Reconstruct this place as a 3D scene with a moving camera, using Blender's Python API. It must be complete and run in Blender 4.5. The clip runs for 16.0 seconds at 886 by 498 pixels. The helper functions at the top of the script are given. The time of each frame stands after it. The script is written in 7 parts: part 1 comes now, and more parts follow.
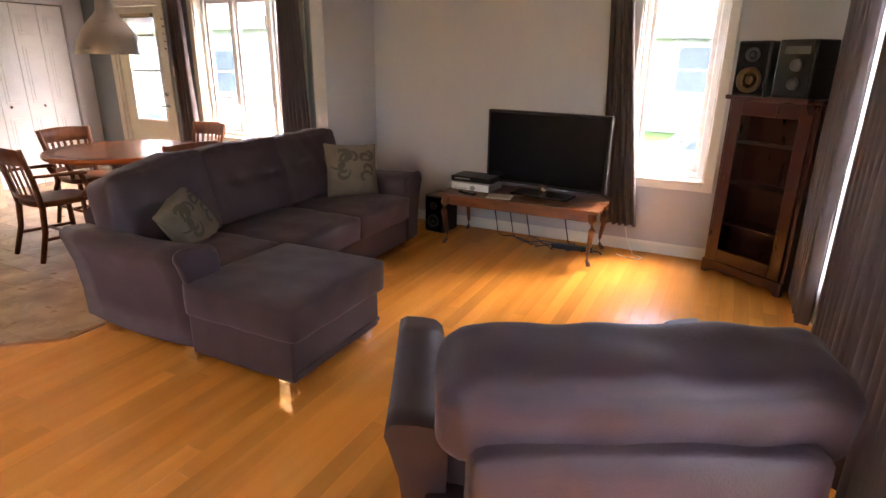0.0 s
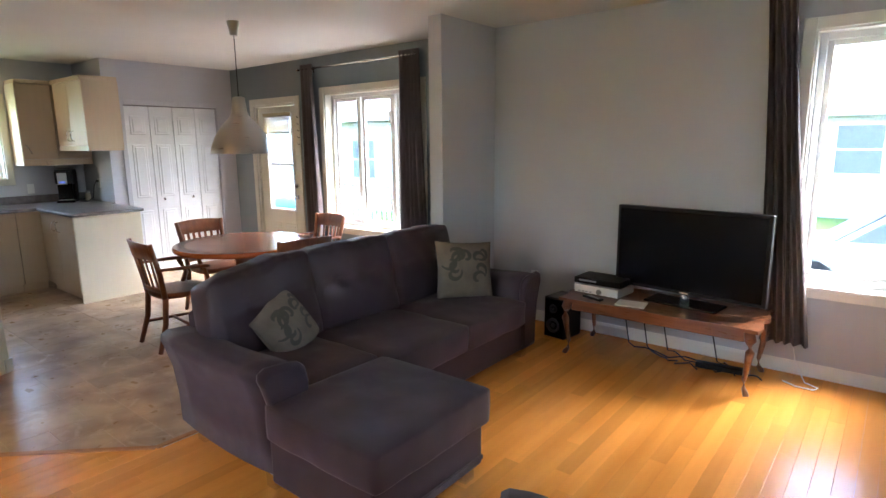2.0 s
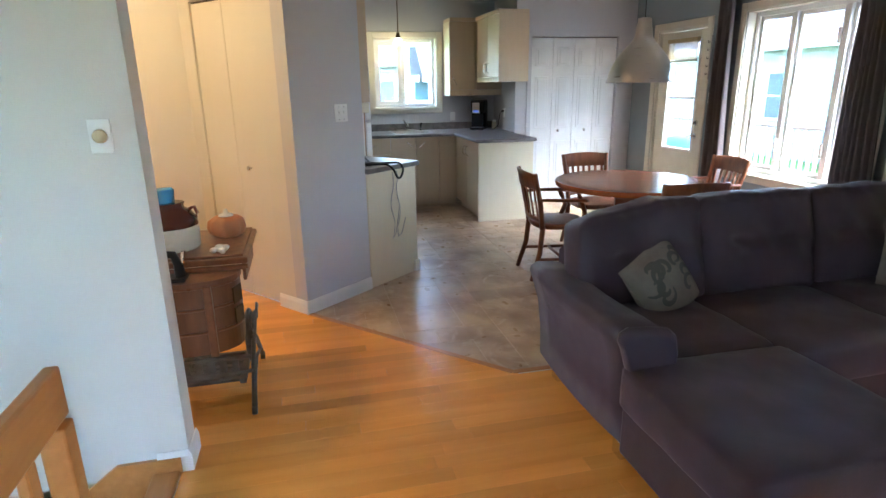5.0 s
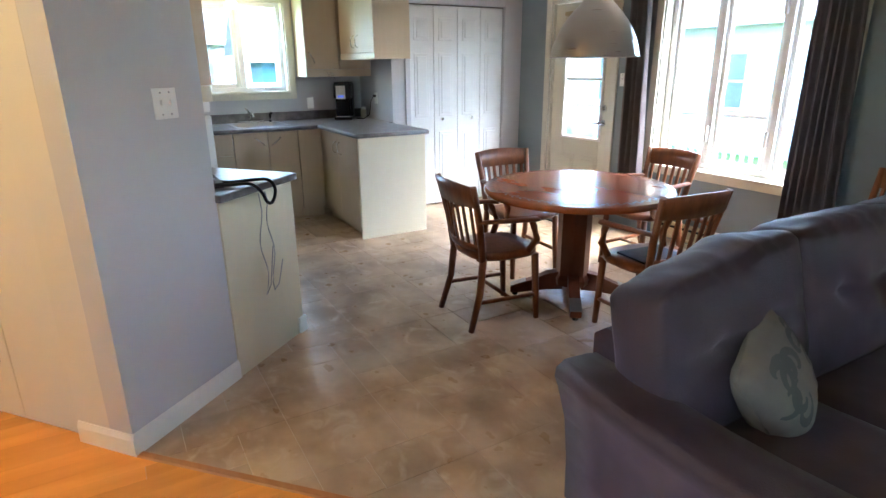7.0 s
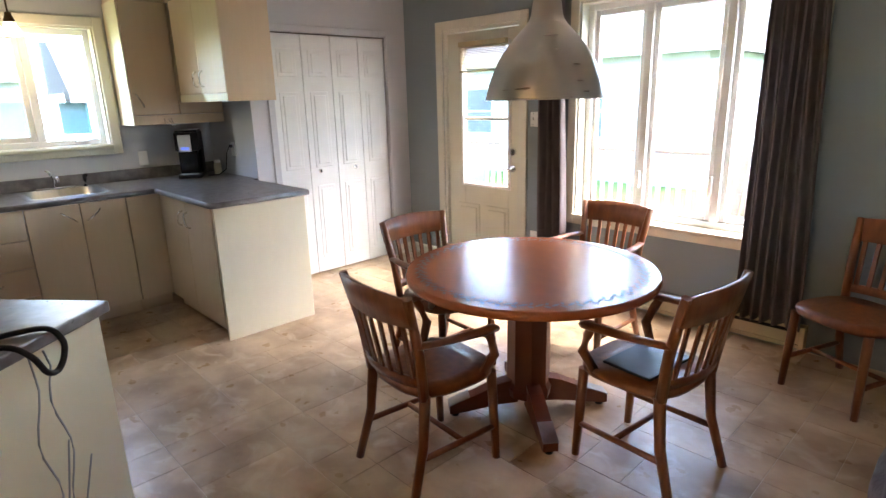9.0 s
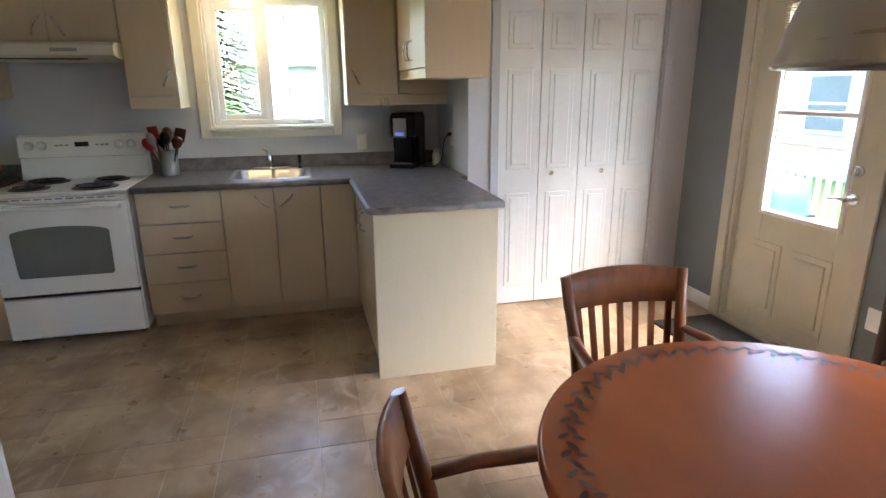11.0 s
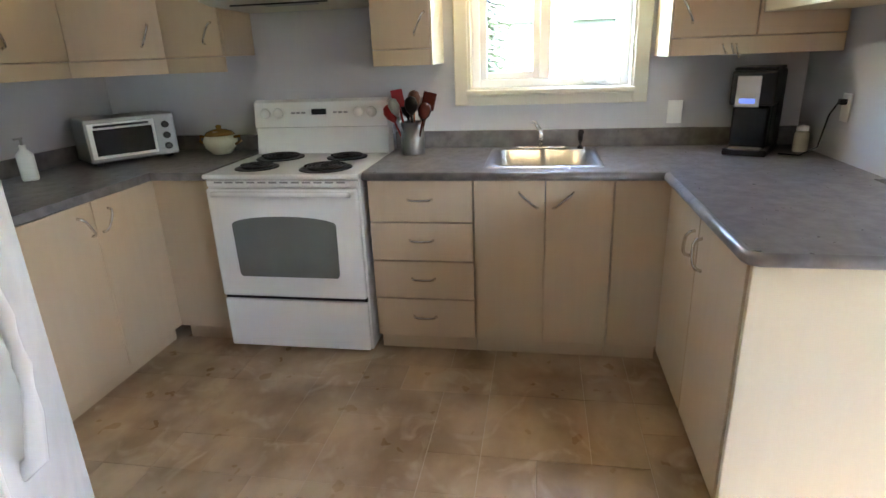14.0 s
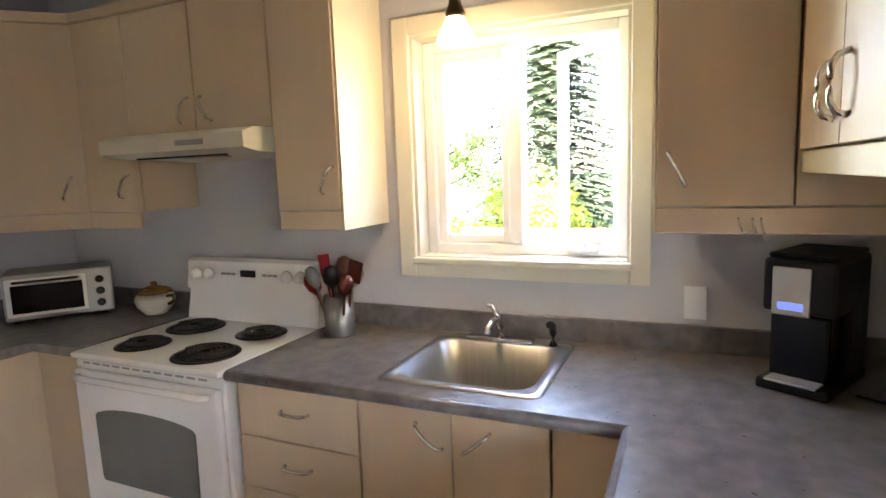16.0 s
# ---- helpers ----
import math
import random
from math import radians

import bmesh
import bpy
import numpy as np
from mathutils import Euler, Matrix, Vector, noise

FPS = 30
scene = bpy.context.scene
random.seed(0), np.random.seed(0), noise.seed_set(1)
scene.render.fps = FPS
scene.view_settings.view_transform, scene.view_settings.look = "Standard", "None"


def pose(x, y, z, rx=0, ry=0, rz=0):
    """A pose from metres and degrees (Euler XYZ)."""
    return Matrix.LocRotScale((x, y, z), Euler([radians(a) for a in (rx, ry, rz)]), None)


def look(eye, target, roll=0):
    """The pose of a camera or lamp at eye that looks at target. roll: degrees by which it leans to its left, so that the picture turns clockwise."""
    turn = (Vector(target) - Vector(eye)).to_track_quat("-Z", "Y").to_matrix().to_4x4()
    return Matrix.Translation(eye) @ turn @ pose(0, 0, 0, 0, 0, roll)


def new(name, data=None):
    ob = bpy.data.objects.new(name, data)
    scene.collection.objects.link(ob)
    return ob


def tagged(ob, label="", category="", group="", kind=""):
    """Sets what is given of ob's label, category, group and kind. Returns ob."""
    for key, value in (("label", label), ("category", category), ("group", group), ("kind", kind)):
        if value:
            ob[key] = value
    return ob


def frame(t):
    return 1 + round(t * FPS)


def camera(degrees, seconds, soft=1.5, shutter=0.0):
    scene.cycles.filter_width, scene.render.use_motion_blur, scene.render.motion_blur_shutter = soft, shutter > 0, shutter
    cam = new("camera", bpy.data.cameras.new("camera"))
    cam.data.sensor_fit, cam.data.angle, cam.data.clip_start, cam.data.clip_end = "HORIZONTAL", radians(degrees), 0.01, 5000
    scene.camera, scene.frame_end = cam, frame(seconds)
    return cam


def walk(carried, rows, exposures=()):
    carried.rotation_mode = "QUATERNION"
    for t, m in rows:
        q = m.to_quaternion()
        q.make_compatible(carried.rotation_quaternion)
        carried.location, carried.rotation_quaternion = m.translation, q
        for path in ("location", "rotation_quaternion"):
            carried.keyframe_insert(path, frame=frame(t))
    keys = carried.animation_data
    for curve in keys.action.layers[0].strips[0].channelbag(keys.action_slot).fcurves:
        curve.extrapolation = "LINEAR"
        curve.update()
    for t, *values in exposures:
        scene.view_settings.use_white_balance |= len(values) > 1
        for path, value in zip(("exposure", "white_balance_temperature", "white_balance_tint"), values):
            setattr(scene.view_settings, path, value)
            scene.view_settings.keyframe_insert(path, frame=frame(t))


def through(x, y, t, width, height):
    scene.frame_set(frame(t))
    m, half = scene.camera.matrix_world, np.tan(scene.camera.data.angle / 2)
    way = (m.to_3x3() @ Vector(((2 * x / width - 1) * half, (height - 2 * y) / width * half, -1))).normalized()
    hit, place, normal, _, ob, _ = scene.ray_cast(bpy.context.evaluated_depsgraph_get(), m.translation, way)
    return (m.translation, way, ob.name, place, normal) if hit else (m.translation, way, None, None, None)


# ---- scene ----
cam = camera(76.0, 16.0)
PATH = [
    (0, (0.376, 1.334, 1.51), (-0.464, 3.035, 0.875), 0.7),
    (0.5, (0.387, 1.367, 1.554), (-0.412, 3.144, 1.1), 0.1),
    (0.8, (0.37, 1.413, 1.58), (-0.445, 3.201, 1.209), -0.4),
    (1, (0.351, 1.454, 1.597), (-0.485, 3.238, 1.254), -0.7),
    (1.5, (0.286, 1.615, 1.605), (-0.75, 3.29, 1.259), -1.4),
    (2, (0.184, 1.757, 1.585), (-1.054, 3.285, 1.217), -0.6),
    (2.5, (0.028, 1.878, 1.585), (-1.396, 3.229, 1.204), -1.1),
    (3, (0.087, 2.023, 1.605), (-1.596, 3.03, 1.215), -1.9),
    (3.5, (0.226, 2.122, 1.584), (-1.569, 2.847, 1.08), -2.1),
    (4, (0.229, 2.04, 1.56), (-1.621, 2.55, 0.997), -0.8),
    (4.2, (0.189, 2.02, 1.559), (-1.683, 2.448, 1.001), -1.0),
    (6.3, (-1.034, 1.853, 1.463), (-2.835, 2.466, 0.846), 0.2),
    (6.5, (-1.223, 1.859, 1.489), (-2.963, 2.597, 0.836), -0.4),
    (7, (-1.636, 1.981, 1.48), (-3.283, 2.934, 0.863), -0.5),
    (7.5, (-1.984, 2.071, 1.49), (-3.555, 3.122, 0.834), 0.1),
    (8, (-2.256, 2.106, 1.514), (-3.605, 3.485, 0.987), -0.9),
    (8.2, (-2.33, 2.135, 1.542), (-3.639, 3.561, 1.041), -1.0),
    (10.3, (-3.251, 3.148, 1.524), (-4.968, 4.018, 0.983), -0.7),
    (10.5, (-3.307, 3.257, 1.491), (-5.071, 4.031, 0.955), -0.0),
    (11, (-3.483, 3.484, 1.49), (-5.351, 3.94, 0.942), -0.5),
    (11.5, (-3.568, 3.695, 1.492), (-5.491, 3.587, 0.952), -1.8),
    (12, (-3.628, 3.794, 1.495), (-5.484, 3.284, 0.951), -1.5),
    (12.5, (-3.783, 3.604, 1.473), (-5.595, 2.972, 0.91), -1.8),
    (13, (-4.016, 3.401, 1.437), (-5.795, 2.709, 0.842), -2.1),
    (13.5, (-4.361, 3.276, 1.452), (-6.082, 2.488, 0.808), -3.7),
    (14, (-4.746, 3.256, 1.432), (-6.606, 2.926, 0.775), -2.2),
    (14.5, (-5.035, 3.372, 1.418), (-6.935, 3.372, 0.795), -3.5),
    (15, (-5.327, 3.585, 1.477), (-7.226, 3.346, 0.895), -2.2),
    (15.5, (-5.607, 3.71, 1.505), (-7.523, 3.312, 1.093), -0.6),
    (16, (-5.77, 3.911, 1.567), (-7.584, 3.111, 1.306), -2.0),
]
walk(cam, [(t, look(eye, target, roll)) for t, eye, target, roll in PATH],
     exposures=[(0, 6.7, 8200, 29), (1.5, 6.65, 6900, 18), (4, 6.55, 6200, 12), (6.5, 6.7, 5800, 6), (8, 6.85, 6700, 14), (10.5, 6.35, 7000, 15), (12.5, 7.0, 7000, 14), (14.5, 7.15, 7100, 16), (16, 7.0, 7800, 24)])

# ---------------------------------------------------------------- sky and lamps
SUN_EL, SUN_AZ = 58.0, 45.0
world = bpy.data.worlds.new("sky_world")
scene.world = world
world.use_nodes = True
wn = world.node_tree.nodes
sky = wn.new("ShaderNodeTexSky")
sky.sky_type = 'NISHITA'
sky.sun_disc = False
sky.sun_elevation, sky.sun_rotation = radians(SUN_EL), radians(SUN_AZ)
sky.dust_density, sky.ozone_density = 1.2, 1.5
sky.air_density = 1.0
world.node_tree.links.new(sky.outputs[0], wn["Background"].inputs[0])
wn["Background"].inputs[1].default_value = 0.13
sun = new("sun", bpy.data.lights.new("sun", 'SUN'))
sun.data.energy, sun.data.angle, sun.data.color = 0.62, radians(60), (1.0, 0.97, 0.93)
sun.matrix_world = look((0, 0, 30), (math.sin(radians(SUN_AZ)) * -20, math.cos(radians(SUN_AZ)) * -20, 30 - 20 * math.tan(radians(SUN_EL))))


HALL_W, SINK_W = 0.21, 0.06


# ---------------------------------------------------------------- helpers
def mat(name, col, rough=0.6, metal=0.0, col2=None, scale=6.0, stretch=(1, 1, 1), bump=0.0, bump_scale=60.0, spec=0.5,
        detail=4.0, rough_var=0.08, island=0.0, objvar=0.0, coat=0.0, sheen=0.0, contrast=(0.3, 0.7), space="Object", streak=None, through=0.0):
    """A node material: colour varied at two scales by noise, gloss varied, fine relief."""
    m = bpy.data.materials.new(name)
    m.use_nodes = True
    nt = m.node_tree
    nd, lk = nt.nodes, nt.links
    b = nd["Principled BSDF"]
    tc = nd.new("ShaderNodeTexCoord")
    mp = nd.new("ShaderNodeMapping")
    mp.inputs["Scale"].default_value = stretch
    lk.new(tc.outputs[space], mp.inputs[0])
    n1 = nd.new("ShaderNodeTexNoise")
    n1.inputs["Scale"].default_value, n1.inputs["Detail"].default_value = scale, detail
    lk.new(mp.outputs[0], n1.inputs[0])
    ramp = nd.new("ShaderNodeMapRange")
    ramp.inputs[1].default_value, ramp.inputs[2].default_value = contrast
    lk.new(n1.outputs[0], ramp.inputs[0])
    mix = nd.new("ShaderNodeMix")
    mix.data_type = 'RGBA'
    c2 = col2 or tuple(c * 0.9 for c in col)
    mix.inputs[6].default_value, mix.inputs[7].default_value = (*col, 1), (*c2, 1)
    lk.new(ramp.outputs[0], mix.inputs[0])
    out = mix.outputs[2]
    if streak:                            # pale veins, as in slate
        nv = nd.new("ShaderNodeTexNoise")
        nv.inputs["Scale"].default_value, nv.inputs["Detail"].default_value, nv.inputs["Distortion"].default_value = scale * 1.9, 7, 1.2
        lk.new(mp.outputs[0], nv.inputs[0])
        mv = nd.new("ShaderNodeMapRange")
        mv.inputs[1].default_value, mv.inputs[2].default_value, mv.inputs[4].default_value = 0.54, 0.74, 0.8
        lk.new(nv.outputs[0], mv.inputs[0])
        mx = nd.new("ShaderNodeMix")
        mx.data_type = 'RGBA'
        mx.inputs[7].default_value = (*streak, 1)
        lk.new(mv.outputs[0], mx.inputs[0])
        lk.new(out, mx.inputs[6])
        out = mx.outputs[2]
    if island or objvar:
        hs = nd.new("ShaderNodeHueSaturation")
        src = nd.new("ShaderNodeNewGeometry") if island else nd.new("ShaderNodeObjectInfo")
        mr = nd.new("ShaderNodeMapRange")
        amt = island or objvar
        mr.inputs[3].default_value, mr.inputs[4].default_value = 1 - amt, 1 + amt
        lk.new(src.outputs["Random Per Island"] if island else src.outputs["Random"], mr.inputs[0])
        lk.new(mr.outputs[0], hs.inputs["Value"])
        lk.new(out, hs.inputs["Color"])
        out = hs.outputs[0]
    lk.new(out, b.inputs["Base Color"])
    rr = nd.new("ShaderNodeMapRange")
    rr.inputs[3].default_value, rr.inputs[4].default_value = max(0.02, rough - rough_var), min(1, rough + rough_var)
    n2 = nd.new("ShaderNodeTexNoise")
    n2.inputs["Scale"].default_value = scale * 3
    lk.new(mp.outputs[0], n2.inputs[0])
    lk.new(n2.outputs[0], rr.inputs[0])
    lk.new(rr.outputs[0], b.inputs["Roughness"])
    b.inputs["Metallic"].default_value = metal
    b.inputs["Specular IOR Level"].default_value = spec
    b.inputs["Coat Weight"].default_value = coat
    b.inputs["Coat Roughness"].default_value = 0.15
    b.inputs["Sheen Weight"].default_value = sheen
    if bump:
        n3 = nd.new("ShaderNodeTexNoise")
        n3.inputs["Scale"].default_value, n3.inputs["Detail"].default_value = bump_scale, 3
        lk.new(mp.outputs[0], n3.inputs[0])
        bp = nd.new("ShaderNodeBump")
        bp.inputs["Strength"].default_value, bp.inputs["Distance"].default_value = bump, 0.01
        lk.new(n3.outputs[0], bp.inputs["Height"])
        lk.new(bp.outputs[0], b.inputs["Normal"])
    if through:                           # thin leaves and cloth let light pass
        tr, ms = nd.new("ShaderNodeBsdfTranslucent"), nd.new("ShaderNodeMixShader")
        ms.inputs[0].default_value = through
        lk.new(out, tr.inputs[0])
        lk.new(b.outputs[0], ms.inputs[1])
        lk.new(tr.outputs[0], ms.inputs[2])
        lk.new(ms.outputs[0], nd["Material Output"].inputs[0])
    return m


def emit(name, col, strength):
    m = bpy.data.materials.new(name)
    m.use_nodes = True
    b = m.node_tree.nodes["Principled BSDF"]
    b.inputs["Base Color"].default_value = (*col, 1)
    b.inputs["Emission Color"].default_value = (*col, 1)
    b.inputs["Emission Strength"].default_value = strength
    return m


def glass_mat(name, tint=(0.95, 0.98, 0.97)):
    m = bpy.data.materials.new(name)
    m.use_nodes = True
    b = m.node_tree.nodes["Principled BSDF"]
    b.inputs["Base Color"].default_value = (*tint, 1)
    b.inputs["Transmission Weight"].default_value = 1.0
    b.inputs["Roughness"].default_value = 0.0
    b.inputs["IOR"].default_value = 1.05
    return m


def add_box(bm, x0, x1, y0, y1, z0, z1, bevel=0.0, seg=2):
    """A box into bm, its edges rounded."""
    vs = [bm.verts.new((x, y, z)) for z in (z0, z1) for y in (y0, y1) for x in (x0, x1)]
    fs = [bm.faces.new([vs[i] for i in f]) for f in ((0, 2, 3, 1), (4, 5, 7, 6), (0, 1, 5, 4), (2, 6, 7, 3), (0, 4, 6, 2), (1, 3, 7, 5))]
    if bevel:
        es = {e for f in fs for e in f.edges}
        bmesh.ops.bevel(bm, geom=list(es), offset=bevel, segments=seg, affect='EDGES', profile=0.5)
    return vs


def boxes(*bs, bevel=0.0, seg=2):
    bm = bmesh.new()
    for b in bs:
        add_box(bm, *b, bevel=bevel, seg=seg)
    return bm


def add_tube(bm, p0, p1, r0, r1=None, n=12, caps=True):
    """A round bar between two points."""
    r1 = r0 if r1 is None else r1
    p0, p1 = Vector(p0), Vector(p1)
    q = (p1 - p0).to_track_quat('Z', 'Y').to_matrix()
    rings = []
    for p, r in ((p0, r0), (p1, r1)):
        rings.append([bm.verts.new(p + q @ Vector((r * math.cos(a), r * math.sin(a), 0))) for a in (2 * math.pi * i / n for i in range(n))])
    for i in range(n):
        bm.faces.new((rings[0][i], rings[0][(i + 1) % n], rings[1][(i + 1) % n], rings[1][i])).smooth = True
    if caps:
        bm.faces.new(rings[0][::-1])
        bm.faces.new(rings[1])


def add_path(bm, pts, r, n=8, cyclic=False, flat=1.0):
    """A bent bar through points; r is one radius or a radius a point."""
    pts = [Vector(p) for p in pts]
    rings, up = [], Vector((0, 0, 1))
    for i, p in enumerate(pts):
        d = (pts[min(i + 1, len(pts) - 1)] - pts[max(i - 1, 0)]).normalized()
        side = d.cross(up)
        if side.length < 1e-3:
            side = d.cross(Vector((1, 0, 0)))
        side.normalize()
        nor = side.cross(d)
        rr = r[i] if isinstance(r, (list, tuple)) else r
        rings.append([bm.verts.new(p + side * rr * math.cos(a) + nor * rr * flat * math.sin(a)) for a in (2 * math.pi * k / n for k in range(n))])
    for a, b in zip(rings, rings[1:]):
        for k in range(n):
            bm.faces.new((a[k], a[(k + 1) % n], b[(k + 1) % n], b[k])).smooth = True
    bm.faces.new(rings[0][::-1])
    bm.faces.new(rings[-1])


def add_lathe(bm, prof, n=24, at=(0, 0, 0), close=True):
    """A turned body: prof is (radius, height) from below up."""
    rings = []
    for r, z in prof:
        rings.append([bm.verts.new((at[0] + r * math.cos(2 * math.pi * k / n), at[1] + r * math.sin(2 * math.pi * k / n), at[2] + z)) for k in range(n)])
    for a, b in zip(rings, rings[1:]):
        for k in range(n):
            bm.faces.new((a[k], a[(k + 1) % n], b[(k + 1) % n], b[k])).smooth = True
    if close:
        bm.faces.new(rings[0][::-1])
        bm.faces.new(rings[-1])


def add_prism(bm, poly, a0, a1, axis="z"):
    """A flat outline drawn out along an axis: x (poly in y, z), y (poly in x, z) or z (poly in x, y)."""
    def P(u, v, a):
        return {"x": (a, u, v), "y": (u, a, v), "z": (u, v, a)}[axis]
    lo = [bm.verts.new(P(u, v, a0)) for u, v in poly]
    hi = [bm.verts.new(P(u, v, a1)) for u, v in poly]
    n = len(poly)
    bm.faces.new(lo[::-1])
    bm.faces.new(hi)
    for i in range(n):
        bm.faces.new((lo[i], lo[(i + 1) % n], hi[(i + 1) % n], hi[i]))


def cushion(x0, x1, y0, y1, z0, z1, r=0.05, puff=0.02, n=10, wrinkle=0.006, seed=0):
    """A soft block: rounded edges, swollen faces, slight creases."""
    bm = bmesh.new()
    bmesh.ops.create_cube(bm, size=2)
    bmesh.ops.subdivide_edges(bm, edges=bm.edges[:], cuts=n, use_grid_fill=True)
    h = Vector(((x1 - x0) / 2, (y1 - y0) / 2, (z1 - z0) / 2))
    c = Vector(((x0 + x1) / 2, (y0 + y1) / 2, (z0 + z1) / 2))
    for v in bm.verts:
        p = Vector((v.co[i] * h[i] for i in range(3)))
        q = Vector((max(-h[i] + r, min(h[i] - r, p[i])) for i in range(3)))
        d = p - q
        s = q + (d.normalized() * min(r, d.length * 1.0) if d.length > 1e-6 else Vector())
        e = [1 - (p[i] / h[i]) ** 2 for i in range(3)]
        for i in range(3):
            j, k = (i + 1) % 3, (i + 2) % 3
            s[i] += puff * (v.co[i]) ** 3 * max(0, e[j]) ** 0.7 * max(0, e[k]) ** 0.7
        s += Vector((noise.noise(s * 7 + Vector((seed, 0, 0))), noise.noise(s * 7 + Vector((0, seed + 9, 0))), noise.noise(s * 7 + Vector((0, 0, seed + 5))))) * wrinkle
        v.co = c + s
    for f in bm.faces:
        f.smooth = True
    return bm


def smooth(bm):
    for f in bm.faces:
        f.smooth = True
    return bm


def moved(bm, m):
    bmesh.ops.transform(bm, matrix=m, verts=bm.verts[:])
    return bm


def mesh_ob(name, bm, material):
    bmesh.ops.recalc_face_normals(bm, faces=bm.faces[:])
    me = bpy.data.meshes.new(name)
    bm.to_mesh(me)
    bm.free()
    me.materials.append(material)
    return new(name, me)


def part(name, bm, material, parent, label=""):
    """One mesh object under a thing or a part."""
    ob = mesh_ob(name, bm, material)
    ob.parent = parent
    return tagged(ob, label)


def thing(name, label, category, group="", at=None):
    ob = new(name)
    ob.empty_display_size = 0.1
    if at is not None:
        ob.matrix_world = at
    return tagged(ob, label, category, group)


def solid(name, bm, material, label, category, group="", at=None):
    """A thing that is one mesh."""
    ob = mesh_ob(name, bm, material)
    if at is not None:
        ob.matrix_world = at
    return tagged(ob, label, category, group)


def setting(name, bm, material, label, category="structure"):
    ob = mesh_ob(name, bm, material)
    return tagged(ob, label, category, kind="structure")


def pierced(p0, p1, thick, z0, z1, holes=()):
    """A wall from p0 to p1, its thickness to the left of that way, with holes (s0, s1, z0, z1)."""
    p0, p1 = Vector((*p0, 0)), Vector((*p1, 0))
    L = (p1 - p0).length
    d = (p1 - p0) / L
    nrm = Vector((-d.y, d.x, 0))
    ss = sorted({0, L, *[h[0] for h in holes], *[h[1] for h in holes]})
    zs = sorted({z0, z1, *[h[2] for h in holes], *[h[3] for h in holes]})
    keep = {}
    for i in range(len(ss) - 1):
        for k in range(len(zs) - 1):
            sm, zm = (ss[i] + ss[i + 1]) / 2, (zs[k] + zs[k + 1]) / 2
            keep[i, k] = zs[k] >= z0 and not any(h[0] < sm < h[1] and h[2] < zm < h[3] for h in holes)
    bm = bmesh.new()
    cache = {}

    def V(s, z, t):
        key = (round(s, 4), round(z, 4), t)
        if key not in cache:
            q = p0 + d * s + nrm * (thick if t else 0)
            cache[key] = bm.verts.new((q.x, q.y, z))
        return cache[key]
    for (i, k), on in keep.items():
        if not on:
            continue
        a, b, lo, hi = ss[i], ss[i + 1], zs[k], zs[k + 1]
        bm.faces.new((V(a, lo, 0), V(b, lo, 0), V(b, hi, 0), V(a, hi, 0)))
        bm.faces.new((V(b, lo, 1), V(a, lo, 1), V(a, hi, 1), V(b, hi, 1)))
        for nb, e in (((i - 1, k), (a, lo, a, hi)), ((i + 1, k), (b, lo, b, hi)), ((i, k - 1), (a, lo, b, lo)), ((i, k + 1), (a, hi, b, hi))):
            if not keep.get(nb, False):
                bm.faces.new((V(e[0], e[1], 0), V(e[2], e[3], 0), V(e[2], e[3], 1), V(e[0], e[1], 1)))
    return bm


# ---------------------------------------------------------------- materials
M_WALL = mat("grey_wall_paint", (0.51, 0.515, 0.545), 0.62, col2=(0.49, 0.495, 0.525), scale=1.5, bump=0.12, bump_scale=160, rough_var=0.05)
M_BLUE = mat("blue_grey_wall_paint", (0.215, 0.255, 0.278), 0.6, col2=(0.20, 0.24, 0.263), scale=1.5, bump=0.12, bump_scale=160)
M_WARM = mat("pale_hall_paint", (0.63, 0.61, 0.56), 0.62, col2=(0.60, 0.58, 0.53), scale=1.5, bump=0.12, bump_scale=160)
M_CEIL = mat("ceiling_paint", (0.76, 0.73, 0.68), 0.8, col2=(0.73, 0.70, 0.65), scale=2, bump=0.25, bump_scale=90)
M_TRIM = mat("white_trim_paint", (0.80, 0.79, 0.75), 0.4, col2=(0.75, 0.74, 0.70), scale=3, bump=0.03)
M_CREAMTRIM = mat("cream_trim_paint", (0.64, 0.61, 0.51), 0.42, col2=(0.60, 0.57, 0.47), scale=3, bump=0.03)
M_PVC = mat("white_window_vinyl", (0.82, 0.83, 0.82), 0.3, scale=4, bump=0.0)
# dark tint dims the bright outdoor view seen through the panes
M_DIMGLASS = glass_mat("window_glass", (0.235, 0.244, 0.242))
M_WOOD = mat("oak_strip_floor", (0.79, 0.335, 0.068), 0.24, col2=(0.66, 0.255, 0.042), scale=1.4, stretch=(8, 0.7, 8), bump=0.006, bump_scale=20, detail=5, contrast=(0.3, 0.75), objvar=0.14, coat=0.12, rough_var=0.05)
M_VINYL = mat("stone_pattern_vinyl", (0.53, 0.385, 0.255), 0.31, col2=(0.265, 0.168, 0.097), scale=3.0, bump=0.03, bump_scale=22, detail=8, objvar=0.12, rough_var=0.1, contrast=(0.33, 0.69), stretch=(1, 1.15, 1), streak=(0.54, 0.425, 0.31))
M_GROUT = mat("vinyl_joint", (0.60, 0.50, 0.38), 0.5, scale=8)
M_SOFA = mat("plum_grey_microfibre", (0.043, 0.026, 0.034), 0.5, col2=(0.029, 0.0175, 0.023), scale=5, bump=0.14, bump_scale=180, sheen=0.04, spec=0.34, detail=6)
M_PILLOW = mat("sage_paisley_fabric", (0.165, 0.137, 0.103), 0.9, col2=(0.125, 0.105, 0.079), scale=12, bump=0.2, bump_scale=250)
